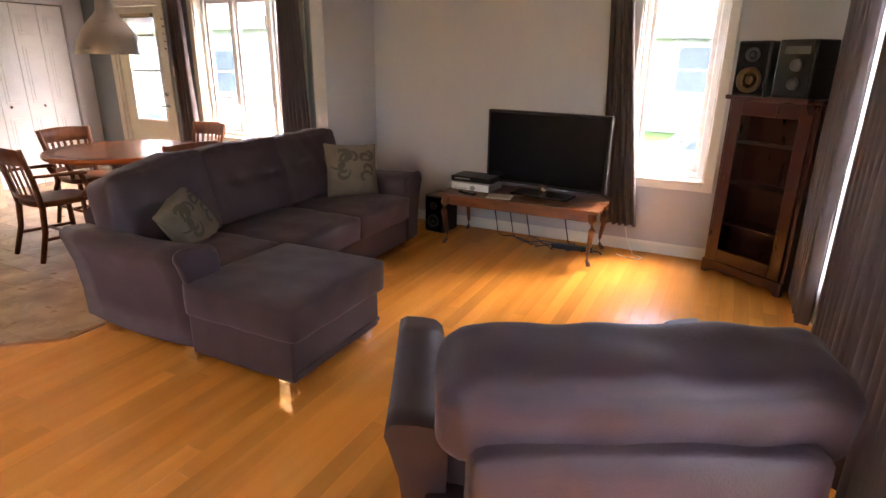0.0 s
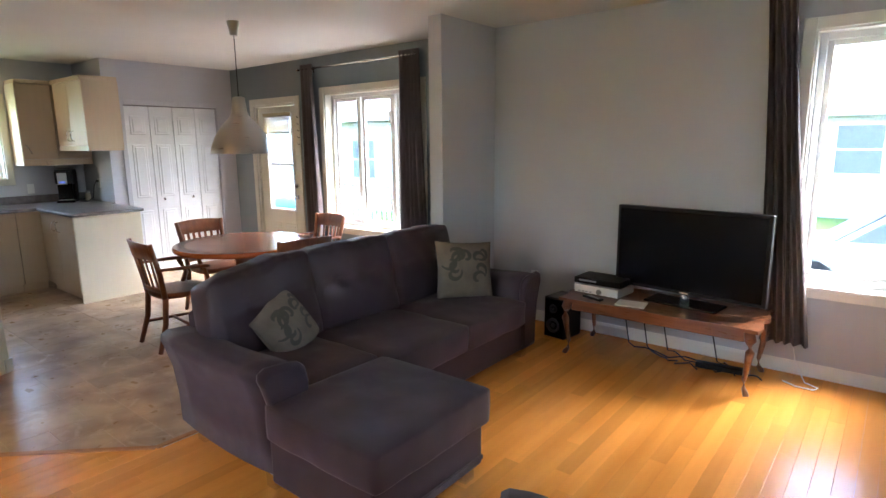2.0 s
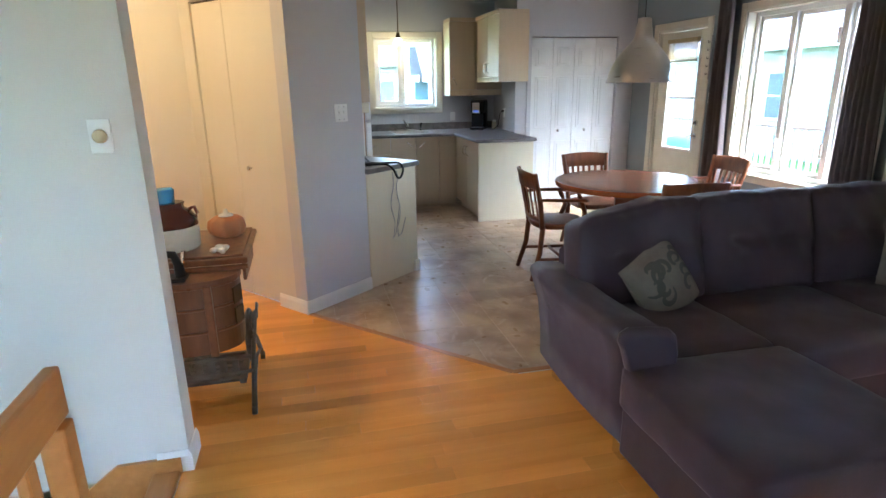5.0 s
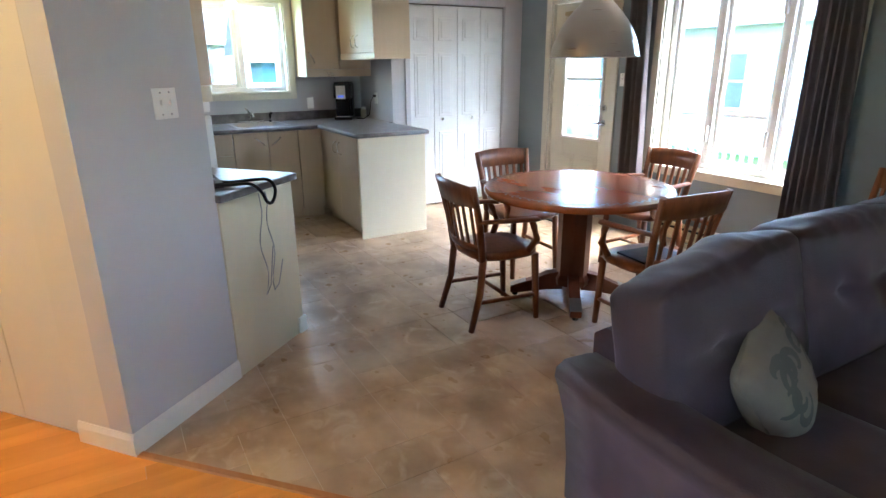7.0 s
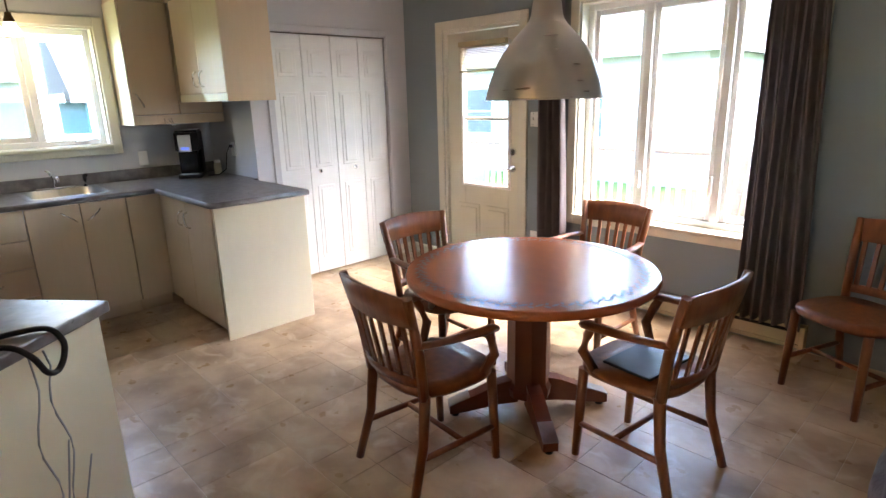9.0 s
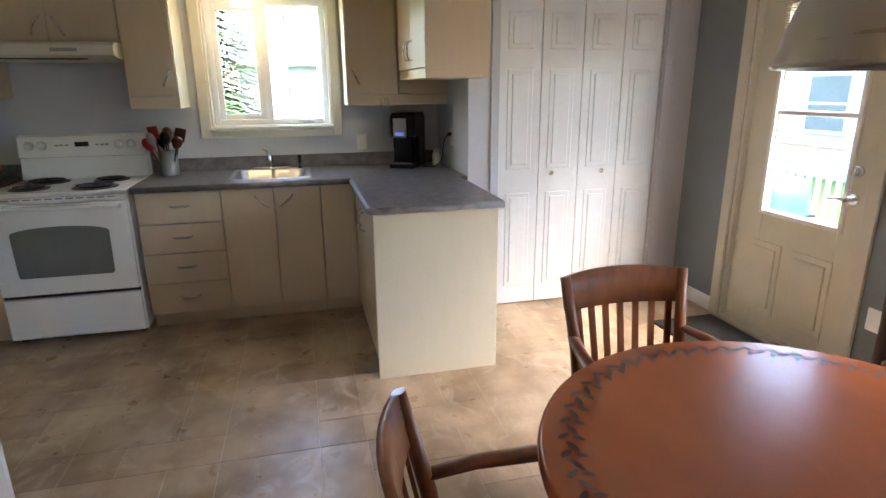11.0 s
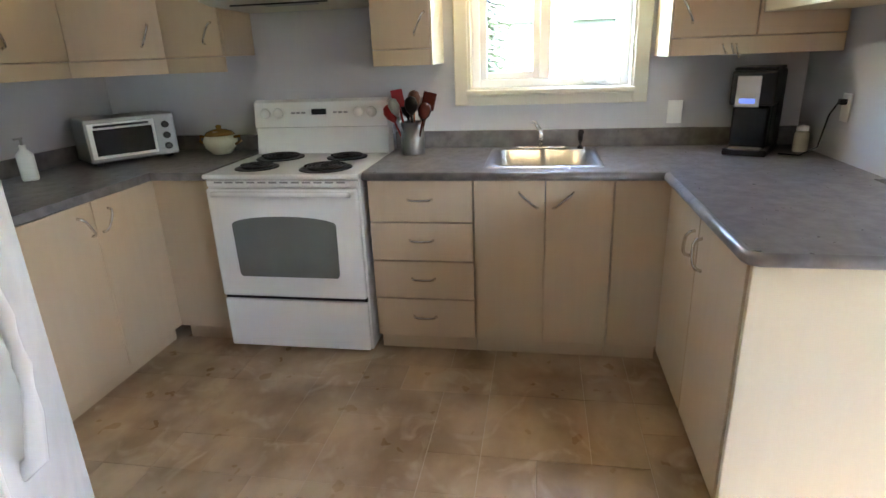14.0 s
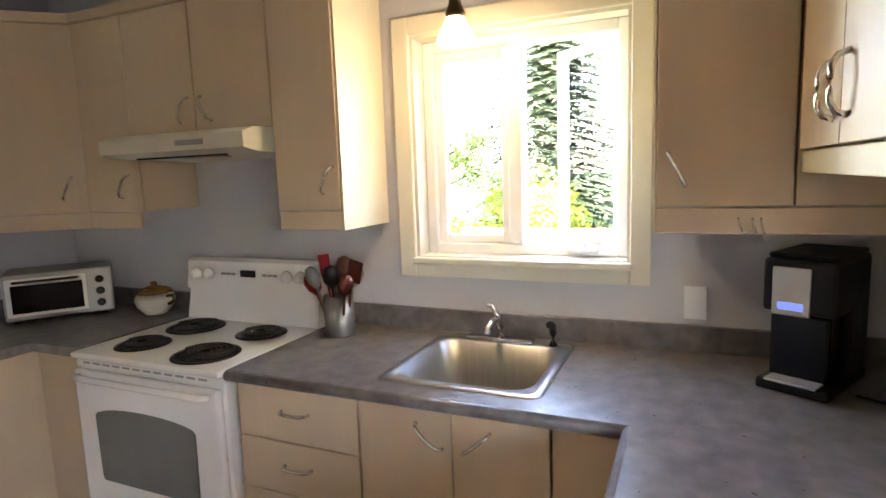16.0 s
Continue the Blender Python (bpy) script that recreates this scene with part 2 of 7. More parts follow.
M_ALU = mat("brushed_aluminium", (0.50, 0.48, 0.45), 0.28, metal=1.0, col2=(0.485, 0.465, 0.435), scale=2, stretch=(1, 1, 12), rough_var=0.015)
M_CHROME = mat("chrome", (0.78, 0.78, 0.78), 0.14, metal=1.0, scale=4, rough_var=0.05)
M_STEEL = mat("stainless_steel", (0.36, 0.36, 0.36), 0.36, metal=1.0, scale=4, stretch=(1, 20, 1))
M_CURT = mat("mauve_grey_curtain", (0.145, 0.118, 0.121), 0.75, col2=(0.115, 0.093, 0.096), scale=3, stretch=(6, 6, 0.6), bump=0.15, bump_scale=260, sheen=0.12, through=0.28)
M_SHEER = mat("white_sheer_curtain", (0.78, 0.80, 0.82), 0.9, scale=3, through=0.5)
M_MAHOG = mat("dark_mahogany", (0.045, 0.009, 0.006), 0.3, col2=(0.034, 0.007, 0.005), scale=2, stretch=(2, 2, 0.6), bump=0.03, coat=0.3)
M_WALNUT = mat("reddish_walnut", (0.20, 0.075, 0.030), 0.3, col2=(0.12, 0.04, 0.016), scale=4, stretch=(0.8, 7, 7), bump=0.03, coat=0.3)
M_CHAIR = mat("stained_oak_chair", (0.225, 0.072, 0.021), 0.36, col2=(0.135, 0.038, 0.012), scale=5, stretch=(5, 5, 0.9), bump=0.05, coat=0.15)
M_TABLE = mat("cherry_table_veneer", (0.38, 0.105, 0.032), 0.24, col2=(0.31, 0.08, 0.024), scale=2, stretch=(1, 3, 3), coat=0.15, rough_var=0.04)
# dark cherry, deepened further to paint in the shade below the tabletop
M_PEDESTAL = mat("shade_deepened_cherry", (0.17, 0.046, 0.018), 0.34, col2=(0.12, 0.03, 0.012), scale=3, stretch=(4, 4, 0.8), coat=0.1)
M_INLAY = mat("dark_stencil_band", (0.07, 0.025, 0.012), 0.4, scale=5)
M_CAB = mat("cream_maple_laminate", (0.55, 0.425, 0.295), 0.42, col2=(0.532, 0.408, 0.279), scale=3, stretch=(9, 9, 0.8), bump=0.02, rough_var=0.05)
M_COUNTER = mat("dark_grey_laminate_worktop", (0.095, 0.085, 0.085), 0.31, col2=(0.19, 0.172, 0.168), scale=15, detail=7, bump=0.02, contrast=(0.32, 0.72))
M_WHITE = mat("white_enamel", (0.80, 0.80, 0.79), 0.22, col2=(0.77, 0.77, 0.76), scale=3)
M_DOORWHITE = mat("white_door_paint", (0.76, 0.78, 0.78), 0.45, scale=3, bump=0.04, bump_scale=90)
M_CREAMDOOR = mat("cream_door_paint", (0.66, 0.63, 0.50), 0.4, scale=3, bump=0.03)
M_BLACK = mat("black_plastic", (0.009, 0.009, 0.010), 0.38, scale=8, spec=0.28)
M_BLACKGLOSS = mat("black_gloss_screen", (0.004, 0.004, 0.005), 0.2, spec=0.25, scale=4, rough_var=0.03)
M_GREYPL = mat("grey_plastic", (0.30, 0.30, 0.31), 0.4, scale=8)
M_OVENGLASS = mat("oven_window_glass", (0.16, 0.17, 0.16), 0.18, scale=6)
M_IRON = mat("grey_cast_iron", (0.14, 0.13, 0.11), 0.6, metal=0.6, col2=(0.09, 0.07, 0.05), scale=14, bump=0.3, bump_scale=70)
M_BROWNGLAZE = mat("brown_salt_glaze", (0.07, 0.016, 0.010), 0.16, scale=6)
M_CREAMGLAZE = mat("cream_stoneware_glaze", (0.60, 0.57, 0.47), 0.25, col2=(0.52, 0.48, 0.38), scale=6)
M_TERRA = mat("terracotta", (0.50, 0.20, 0.09), 0.6, scale=8, bump=0.1)
M_BLUEJAR = mat("blue_glass_jar", (0.05, 0.22, 0.42), 0.2, scale=5)
M_RAIL = mat("golden_oak_rail", (0.46, 0.205, 0.06), 0.4, col2=(0.38, 0.155, 0.04), scale=4, stretch=(1, 6, 6), bump=0.04)
M_RED = mat("red_plastic", (0.35, 0.02, 0.02), 0.3, scale=5)
M_PAPER = mat("printed_paper", (0.72, 0.70, 0.68), 0.7, scale=12)
M_BURNER = mat("black_coil_element", (0.018, 0.017, 0.017), 0.5, metal=0.3, scale=10)
M_BLIND = mat("beige_slat_blind", (0.45, 0.36, 0.20), 0.5, scale=6)
M_DARKMAT = mat("dark_doormat", (0.03, 0.028, 0.026), 0.95, scale=30, bump=0.6, bump_scale=200)
M_HEATER = mat("almond_heater_enamel", (0.55, 0.46, 0.30), 0.4, scale=4)
M_CLEAR = glass_mat("cabinet_glass", (0.75, 0.80, 0.76))
M_GRASS = mat("lawn_grass", (0.10, 0.19, 0.035), 0.9, col2=(0.07, 0.13, 0.025), scale=0.8, bump=0.6, bump_scale=30)
M_ASPH = mat("driveway_asphalt", (0.10, 0.10, 0.105), 0.9, scale=3, bump=0.3, bump_scale=120)
M_SIDING = mat("white_house_siding", (0.50, 0.51, 0.52), 0.6, scale=2, island=0.03)
M_ROOF = mat("grey_roof_shingles", (0.14, 0.13, 0.13), 0.85, scale=6, bump=0.4, bump_scale=20)
M_BLUEROOF = mat("blue_shed_siding", (0.06, 0.20, 0.33), 0.6, scale=4)
M_DARKGLASS = mat("house_window_glass", (0.16, 0.19, 0.20), 0.08, scale=2)
M_DECK = mat("weathered_deck_board", (0.38, 0.27, 0.19), 0.7, col2=(0.28, 0.19, 0.13), scale=3, stretch=(1, 8, 8), bump=0.15)
M_BARK = mat("spruce_bark", (0.10, 0.07, 0.05), 0.9, scale=9, bump=0.5)
M_LEAF = mat("green_leaves", (0.12, 0.19, 0.035), 0.6, col2=(0.08, 0.13, 0.025), scale=3, island=0.35, through=0.45)
M_BUSH = mat("yellow_green_leaves", (0.20, 0.26, 0.02), 0.6, col2=(0.14, 0.19, 0.015), scale=3, island=0.3, through=0.45)
M_SPRUCE = mat("spruce_needles", (0.14, 0.175, 0.105), 0.7, col2=(0.105, 0.14, 0.078), scale=3, island=0.35, through=0.4)
M_CARPAINT = mat("silver_car_paint", (0.50, 0.52, 0.54), 0.25, metal=0.5, scale=3, coat=0.6)
M_TYRE = mat("black_tyre_rubber", (0.02, 0.02, 0.02), 0.8, scale=10)
M_BULB = emit("lit_frosted_shade", (1.0, 0.86, 0.55), 0.14)
M_HALLGLOW = emit("lit_ceiling_globe", (1.0, 0.72, 0.38), 1.0)
M_DISPLAY = emit("blue_display", (0.15, 0.25, 0.9), 0.008)
M_CABL = mat("pale_cream_laminate_edge", (0.66, 0.60, 0.44), 0.42, col2=(0.648, 0.588, 0.428), scale=3, stretch=(9, 9, 0.8), bump=0.02, rough_var=0.05)
M_GASKET = mat("tan_door_seal", (0.36, 0.22, 0.12), 0.6, scale=6)
M_GOLDGLAZE = mat("gold_brown_glaze", (0.30, 0.18, 0.05), 0.25, col2=(0.18, 0.08, 0.02), scale=8)
M_OLDOAK = mat("old_varnished_oak", (0.16, 0.06, 0.022), 0.38, col2=(0.085, 0.028, 0.010), scale=5, stretch=(4, 4, 0.8), bump=0.06, coat=0.2)

# ---------------------------------------------------------------- the large structure
CEIL, NY, EX, KX, KS = 2.57, 6.13, 1.02, -7.86, 0.72
C40, S40 = math.cos(radians(40)), math.sin(radians(40))
SLANT = pose(0, 0, 0, 0, 0, 40)          # axes of the hall closet, the phone counter and the fridge


def UV(u, v):
    return (u * C40 - v * S40, u * S40 + v * C40)


DOOR = (-6.505, -5.625, 0.0, 2.085)
W2 = (-5.09, -3.62, 0.63, 2.15)
W1 = (-0.335, 0.255, 0.62, 2.255)
EW = (2.0, 5.35, 0.35, 2.28)
KW = (2.875, 3.715, 1.225, 2.11)
wall_n = setting("wall_north", pierced((-2.87, NY), (EX + 0.2, NY), 0.2, -0.1, CEIL, [(W1[0] + 2.87, W1[1] + 2.87, W1[2], W1[3])]), M_WALL, "grey painted outer wall with a tall window", "wall")
setting("wall_north_dining", pierced((KX - 0.2, NY), (-2.87, NY), 0.2, -0.1, CEIL, [(a - KX + 0.2, b - KX + 0.2, c, d) for a, b, c, d in (DOOR, W2)]), M_BLUE, "slate blue painted dining wall with window and garden door", "wall")
setting("wall_east", pierced((EX, -1.2), (EX, NY), -0.2, -1.5, CEIL, [(EW[0] + 1.2, EW[1] + 1.2, EW[2], EW[3])]), M_WALL, "grey painted outer wall with a wide curtained window", "wall")
setting("wall_kitchen", pierced((KX, KS - 0.15), (KX, NY), 0.2, -0.1, CEIL, [(KW[0] - KS + 0.15, KW[1] - KS + 0.15, KW[2], KW[3])]), M_WALL, "pale grey kitchen wall behind the sink", "wall")
setting("wall_stub", boxes((-2.87, -2.74, 5.37, NY - 0.003, 0, CEIL)), M_WALL, "short grey wall stub between living and dining space", "wall")
setting("wall_kitchen_south", boxes((KX, -5.6, KS - 0.15, KS, 0, CEIL)), M_WALL, "pale grey wall at the back of the kitchen", "wall")
# closet beside the kitchen: side wall and front round the folding doors
setting("wall_closet_side", boxes((KX, -7.02, 4.52, 4.62, 0, CEIL)), M_WALL, "pale grey side wall of the pantry closet", "wall")
setting("wall_closet_front", pierced((-7.02, NY), (-7.02, 4.62), -0.1, 0, CEIL, [(NY - 5.885, NY - 4.725, 0, 2.065)]), M_WALL, "pale grey front of the pantry closet round its doors", "wall")
# hall closet on the slant, and the walls of the hall
slant_wall = pierced((-1.80, 4.58), (-1.80, 3.95), -0.12, 0, CEIL)
setting("wall_slant_end", moved(slant_wall, SLANT), M_WALL, "pale grey angled wall end between hall and kitchen", "wall")
setting("wall_slant_front", moved(pierced((-1.921, 3.95), (-2.95, 3.95), -0.1, 0, CEIL, [(0.17, 0.89, 0, 2.10)]), SLANT), M_WARM, "pale hall wall round a closet door", "wall")
setting("wall_slant_back", moved(boxes((-3.9, -1.921, 4.47, 4.57, 0, CEIL)), SLANT), M_WARM, "pale angled wall behind the fridge", "wall")
hx, hy = UV(-2.95, 4.0)
setting("wall_hall_west", boxes((hx - 0.12, hx, -1.2, hy, 0, CEIL)), M_WARM, "pale hall wall with a vent grille", "wall")
setting("wall_stairs", boxes((-2.48, -2.34, -1.2, 1.37, -1.4, CEIL)), M_WARM, "white painted wall beside the stairs", "wall")
# opening added out of view, to light stairs and room from the south
SW = (-2.0, -0.3, -0.2, 2.2)
setting("wall_south", pierced((hx - 0.12, -1.35), (EX + 0.2, -1.35), 0.15, -1.5, CEIL, [(SW[0] - hx + 0.12, SW[1] - hx + 0.12, SW[2], SW[3])]), M_WARM, "plain painted wall at the end of hall and stairs", "wall")
setting("ceiling", boxes((KX - 0.2, EX + 0.2, -1.35, NY + 0.2, CEIL, CEIL + 0.15)), M_CEIL, "cream painted plain ceiling", "ceiling")
setting("floor_base", boxes((KX - 0.2, -2.34, -1.35, NY + 0.2, -0.15, -0.0025), (-2.34, EX + 0.2, 1.25, NY + 0.2, -0.15, -0.014)), M_GROUT, "floor base under tiles and boards", "floor")
setting("floor_entry", boxes((-2.34, EX, -1.2, 1.4, -1.45, -1.35)), M_DECK, "brown entry landing below the stairs", "floor")
setting("wall_stair_face", boxes((-2.34, EX, 1.25, 1.40, -1.36, -0.15)), M_WARM, "white wall under the floor edge at the stairwell", "wall")


def baseboard(p0, p1, h=0.095, t=0.014):
    """A skirting along a wall, its thickness to the left of the way, with a sloped top."""
    p0, p1 = Vector((*p0, 0)), Vector((*p1, 0))
    L, d = (p1 - p0).length, (p1 - p0).normalized()
    bm = bmesh.new()
    add_prism(bm, [(0.001, 0.0), (t, 0.0), (t, h * 0.75), (t * 0.45, h), (0.001, h)], 0, L, "x")
    moved(bm, Matrix.Translation(p0) @ Matrix.Rotation(math.atan2(d.y, d.x), 4, 'Z'))
    return setting("baseboard", bm, M_TRIM, "white painted wooden baseboard", "baseboard")


baseboard((EX, NY), (-2.74, NY))
baseboard((-2.74, NY), (-2.74, 5.37))
baseboard((-2.726, 5.37), (-2.884, 5.37))
baseboard((-2.87, 5.37), (-2.87, NY))
baseboard((-5.548, NY), (-5.3, NY))
baseboard((-6.58, NY), (-7.02, NY))
baseboard((-7.02, NY), (-7.02, 5.94))
baseboard(UV(-1.80, 4.58), UV(-1.80, 3.936))
baseboard(UV(-1.786, 3.95), UV(-2.09, 3.95))
baseboard((-2.34, 1.37), (-2.34, 1.25))
baseboard((-2.494, 1.37), (-2.326, 1.37))
baseboard((EX, 1.4), (EX, NY))


def casing(x0, x1, z0, z1, w, t, material, sill=True, proud=0.0):
    """Trim boards round an opening, in the plane y = 0, standing out to -y."""
    bm = boxes((x0 - w, x0, -t, 0, z0 - (w if sill else 0), z1 + w), (x1, x1 + w, -t, 0, z0 - (w if sill else 0), z1 + w), (x0, x1, -t, 0, z1, z1 + w), bevel=0.004, seg=1)
    if sill:
        add_box(bm, x0, x1, -t, 0, z0 - w, z0, 0.004, 1)
    return bm


def window_unit(name, label, x0, x1, z0, z1, m, sashes, trim_w=0.072, trim=M_TRIM, depth=0.2, open_sash=None, grid=None):
    """A window in a wall whose inner face is y = 0, outside at +y: casing, lining, frame, sashes and panes."""
    w = tagged(new(name), label, "window", kind="structure")
    w.matrix_world = m
    part("casing", casing(x0, x1, z0, z1, trim_w, 0.02, trim), trim, w)
    lin = boxes((x0, x0 + 0.012, 0.0, depth, z0, z1), (x1 - 0.012, x1, 0.0, depth, z0, z1), (x0 + 0.012, x1 - 0.012, 0, depth, z1 - 0.012, z1), (x0 + 0.012, x1 - 0.012, 0, depth, z0, z0 + 0.012))
    part("lining", lin, trim, w)
    part("window_sill", boxes((x0 - 0.01, x1 + 0.01, -0.035, 0.0, z0 - 0.02, z0 + 0.008), bevel=0.006), trim, w)
    a0, a1, b0, b1 = x0 + 0.012, x1 - 0.012, z0 + 0.012, z1 - 0.012
    f = 0.042
    fr = boxes((a0, a0 + f, 0.09, 0.17, b0, b1), (a1 - f, a1, 0.09, 0.17, b0, b1), (a0 + f, a1 - f, 0.09, 0.17, b1 - f, b1), (a0 + f, a1 - f, 0.09, 0.17, b0, b0 + f), bevel=0.004, seg=1)
    cuts = [a0 + f] + [a0 + f + s * (a1 - a0 - 2 * f) for s in sashes] + [a1 - f]
    for c in cuts[1:-1]:
        add_box(fr, c - 0.028, c + 0.028, 0.085, 0.168, b0 + f, b1 - f, 0.004, 1)
    part("window_frame", fr, M_PVC, w)
    for i, (c0, c1) in enumerate(zip(cuts, cuts[1:])):
        c0 += 0.028 * (i > 0)
        c1 -= 0.028 * (i < len(cuts) - 2)
        sw, s0, s1 = 0.036, b0 + f, b1 - f
        sash = boxes((0, sw, 0, 0.04, s0, s1), (c1 - c0 - sw, c1 - c0, 0, 0.04, s0, s1), (sw, c1 - c0 - sw, 0, 0.04, s1 - sw, s1), (sw, c1 - c0 - sw, 0, 0.04, s0, s0 + sw), bevel=0.004, seg=1)
        pane = boxes((sw, c1 - c0 - sw, 0.016, 0.022, s0 + sw, s1 - sw))
        at = Matrix.Translation((c0, 0.115, 0))
        if open_sash == i:
            at = Matrix.Translation((c1, 0.155, 0)) @ pose(0, 0, 0, 0, 0, -38) @ Matrix.Translation((c0 - c1, 0.0, 0))
        so = part("sash", moved(sash, at), M_PVC, w)
        po = part("pane", moved(pane, at), M_DIMGLASS, so)
        # pane shadow off, so daylight enters undimmed by the tint
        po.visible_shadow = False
    return w


window_unit("window_1", "tall white casement window with white casing", W1[0], W1[1], W1[2], W1[3], Matrix.Translation((0, NY, 0)), [])
win2 = window_unit("window_2", "wide white dining window of three panes", W2[0], W2[1], W2[2], W2[3], Matrix.Translation((0, NY, 0)), [0.31, 0.695], trim=M_CREAMTRIM)
for hx2, z in ((-4.12, 1.86), (-4.12, 0.93), (-4.62, 0.93)):
    part("latch", boxes((hx2 - 0.012, hx2 + 0.012, 0.062, 0.085, z - 0.06, z + 0.06), bevel=0.004), M_PVC, win2, "white sash latch")
kit_m = Matrix.Translation((KX, 0, 0)) @ pose(0, 0, 0, 0, 0, 90)
win3 = window_unit("window_3", "white kitchen window with one sash cranked open", KW[0], KW[1], KW[2], KW[3], kit_m, [0.47], trim=M_CREAMTRIM, open_sash=1)
crank = bmesh.new()
add_box(crank, 3.48, 3.60, 0.05, 0.088, 1.255, 1.275, 0.006)
add_path(crank, [(3.55, 0.06, 1.275), (3.55, 0.045, 1.30), (3.57, 0.035, 1.305), (3.62, 0.03, 1.29)], 0.007)
part("crank_handle", crank, M_PVC, win3, "white crank handle")
# unseen added window, a daylight source for the south side
window_unit("window_5", "wide white window added out of view to let daylight in", -SW[1], -SW[0], SW[2], SW[3], Matrix.Translation((0, -1.2, 0)) @ pose(0, 0, 0, 0, 0, 180), [0.33, 0.67], depth=0.15)
east_m = Matrix.Translation((EX, 0, 0)) @ pose(0, 0, 0, 0, 0, -90)
window_unit("window_4", "wide white living room window behind curtains", -EW[1], -EW[0], EW[2], EW[3], east_m, [0.33, 0.67])

# the garden door
gd = tagged(new("door_1"), "cream garden door with glass and a raised blind", "door", kind="structure")
gd.matrix_world = Matrix.Translation((0, NY, 0))
dx0, dx1, dz1 = DOOR[0], DOOR[1], DOOR[3]
part("casing", casing(dx0, dx1, 0.0, dz1, 0.075, 0.02, M_CREAMTRIM, sill=False), M_CREAMTRIM, gd)
part("door_jamb", boxes((dx0, dx0 + 0.025, 0, 0.2, 0, dz1), (dx1 - 0.025, dx1, 0, 0.2, 0, dz1), (dx0 + 0.025, dx1 - 0.025, 0, 0.2, dz1 - 0.025, dz1), (dx0 + 0.025, dx1 - 0.025, 0.0, 0.2, -0.01, 0.02)), M_CREAMTRIM, gd)
l0, l1 = dx0 + 0.028, dx1 - 0.028
g0, g1, gz0, gz1 = l0 + 0.195, l1 - 0.120, 0.77, 1.93
leaf_d = boxes((l0, g0, 0.03, 0.075, 0.022, dz1 - 0.03), (g1, l1, 0.03, 0.075, 0.022, dz1 - 0.03), (g0, g1, 0.03, 0.075, gz1, dz1 - 0.03), (g0, g1, 0.03, 0.075, 0.022, gz0), bevel=0.003, seg=1)
part("door_leaf", leaf_d, M_CREAMDOOR, gd)
for px0, px1 in ((l0 + 0.11, (l0 + l1) / 2 - 0.035), ((l0 + l1) / 2 + 0.035, l1 - 0.11)):
    part("panel", boxes((px0, px1, 0.022, 0.032, 0.14, 0.58), (px0 + 0.035, px1 - 0.035, 0.014, 0.026, 0.175, 0.545), bevel=0.005), M_CREAMDOOR, gd)
rim = boxes((g0 - 0.028, g0, 0.018, 0.05, gz0 - 0.028, gz1 + 0.028), (g1, g1 + 0.028, 0.018, 0.05, gz0 - 0.028, gz1 + 0.028), (g0, g1, 0.018, 0.05, gz1, gz1 + 0.028), (g0, g1, 0.018, 0.05, gz0 - 0.028, gz0), (g0, g1, 0.03, 0.06, 1.325, 1.352), bevel=0.004, seg=1)
gf = part("glazing_frame", rim, M_TRIM, gd)
for a, b in ((gz0, 1.325), (1.352, gz1)):
    pn = part("pane", boxes((g0, g1, 0.05, 0.056, a, b)), M_DIMGLASS, gf)
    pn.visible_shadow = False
dh = bmesh.new()
add_tube(dh, (l1 - 0.065, 0.03, 0.93), (l1 - 0.065, 0.018, 0.93), 0.03, n=18)
add_tube(dh, (l1 - 0.065, 0.02, 0.93), (l1 - 0.065, -0.03, 0.93), 0.011)
add_path(dh, [(l1 - 0.065, -0.03, 0.93), (l1 - 0.10, -0.034, 0.932), (l1 - 0.17, -0.03, 0.925)], 0.010)
part("door_handle", dh, M_CHROME, gd, "steel lever handle")
db = bmesh.new()
add_tube(db, (l1 - 0.065, 0.03, 1.07), (l1 - 0.065, 0.012, 1.07), 0.03, n=18)
add_box(db, l1 - 0.069, l1 - 0.061, -0.006, 0.013, 1.05, 1.09, 0.003)
part("deadbolt", db, M_CHROME, gd, "steel deadbolt turn")
blind = thing("window_blind", "raised beige slatted blind on the garden door", "blind", at=Matrix.Translation((0, NY, 0)))
part("headrail", boxes((g0 - 0.01, g1 + 0.01, -0.025, 0.015, gz1 + 0.005, gz1 + 0.045), bevel=0.004), M_BLIND, blind)
for i in range(15):
    z = gz1 + 0.0 - i * 0.0125
    part("slat", moved(boxes((g0 - 0.005, g1 + 0.005, -0.014, 0.014, -0.0012, 0.0012)), Matrix.Translation((0, -0.004, z)) @ pose(0, 0, 0, 20, 0, 0)), M_BLIND, blind)
part("bottom_rail", boxes((g0 - 0.005, g1 + 0.005, -0.016, 0.008, gz1 - 0.205, gz1 - 0.188), bevel=0.004), M_BLIND, blind)


# panelled folding doors of the pantry closet
def bifold_leaf(name, parent, y0, y1, z0, z1, panels):
    bm = boxes((-0.032, -0.006, y0, y1, z0, z1), bevel=0.003, seg=1)
    leaf = part(name, bm, M_DOORWHITE, parent)
    for py0, py1, pz0, pz1 in panels:
        pb = boxes((-0.008, 0.000, py0, py1, pz0, pz1), bevel=0.004, seg=1)
        add_box(pb, -0.004, 0.0075, py0 + 0.03, py1 - 0.03, pz0 + 0.03, pz1 - 0.03, 0.006, 2)
        part("panel", pb, M_DOORWHITE, leaf)
    return leaf


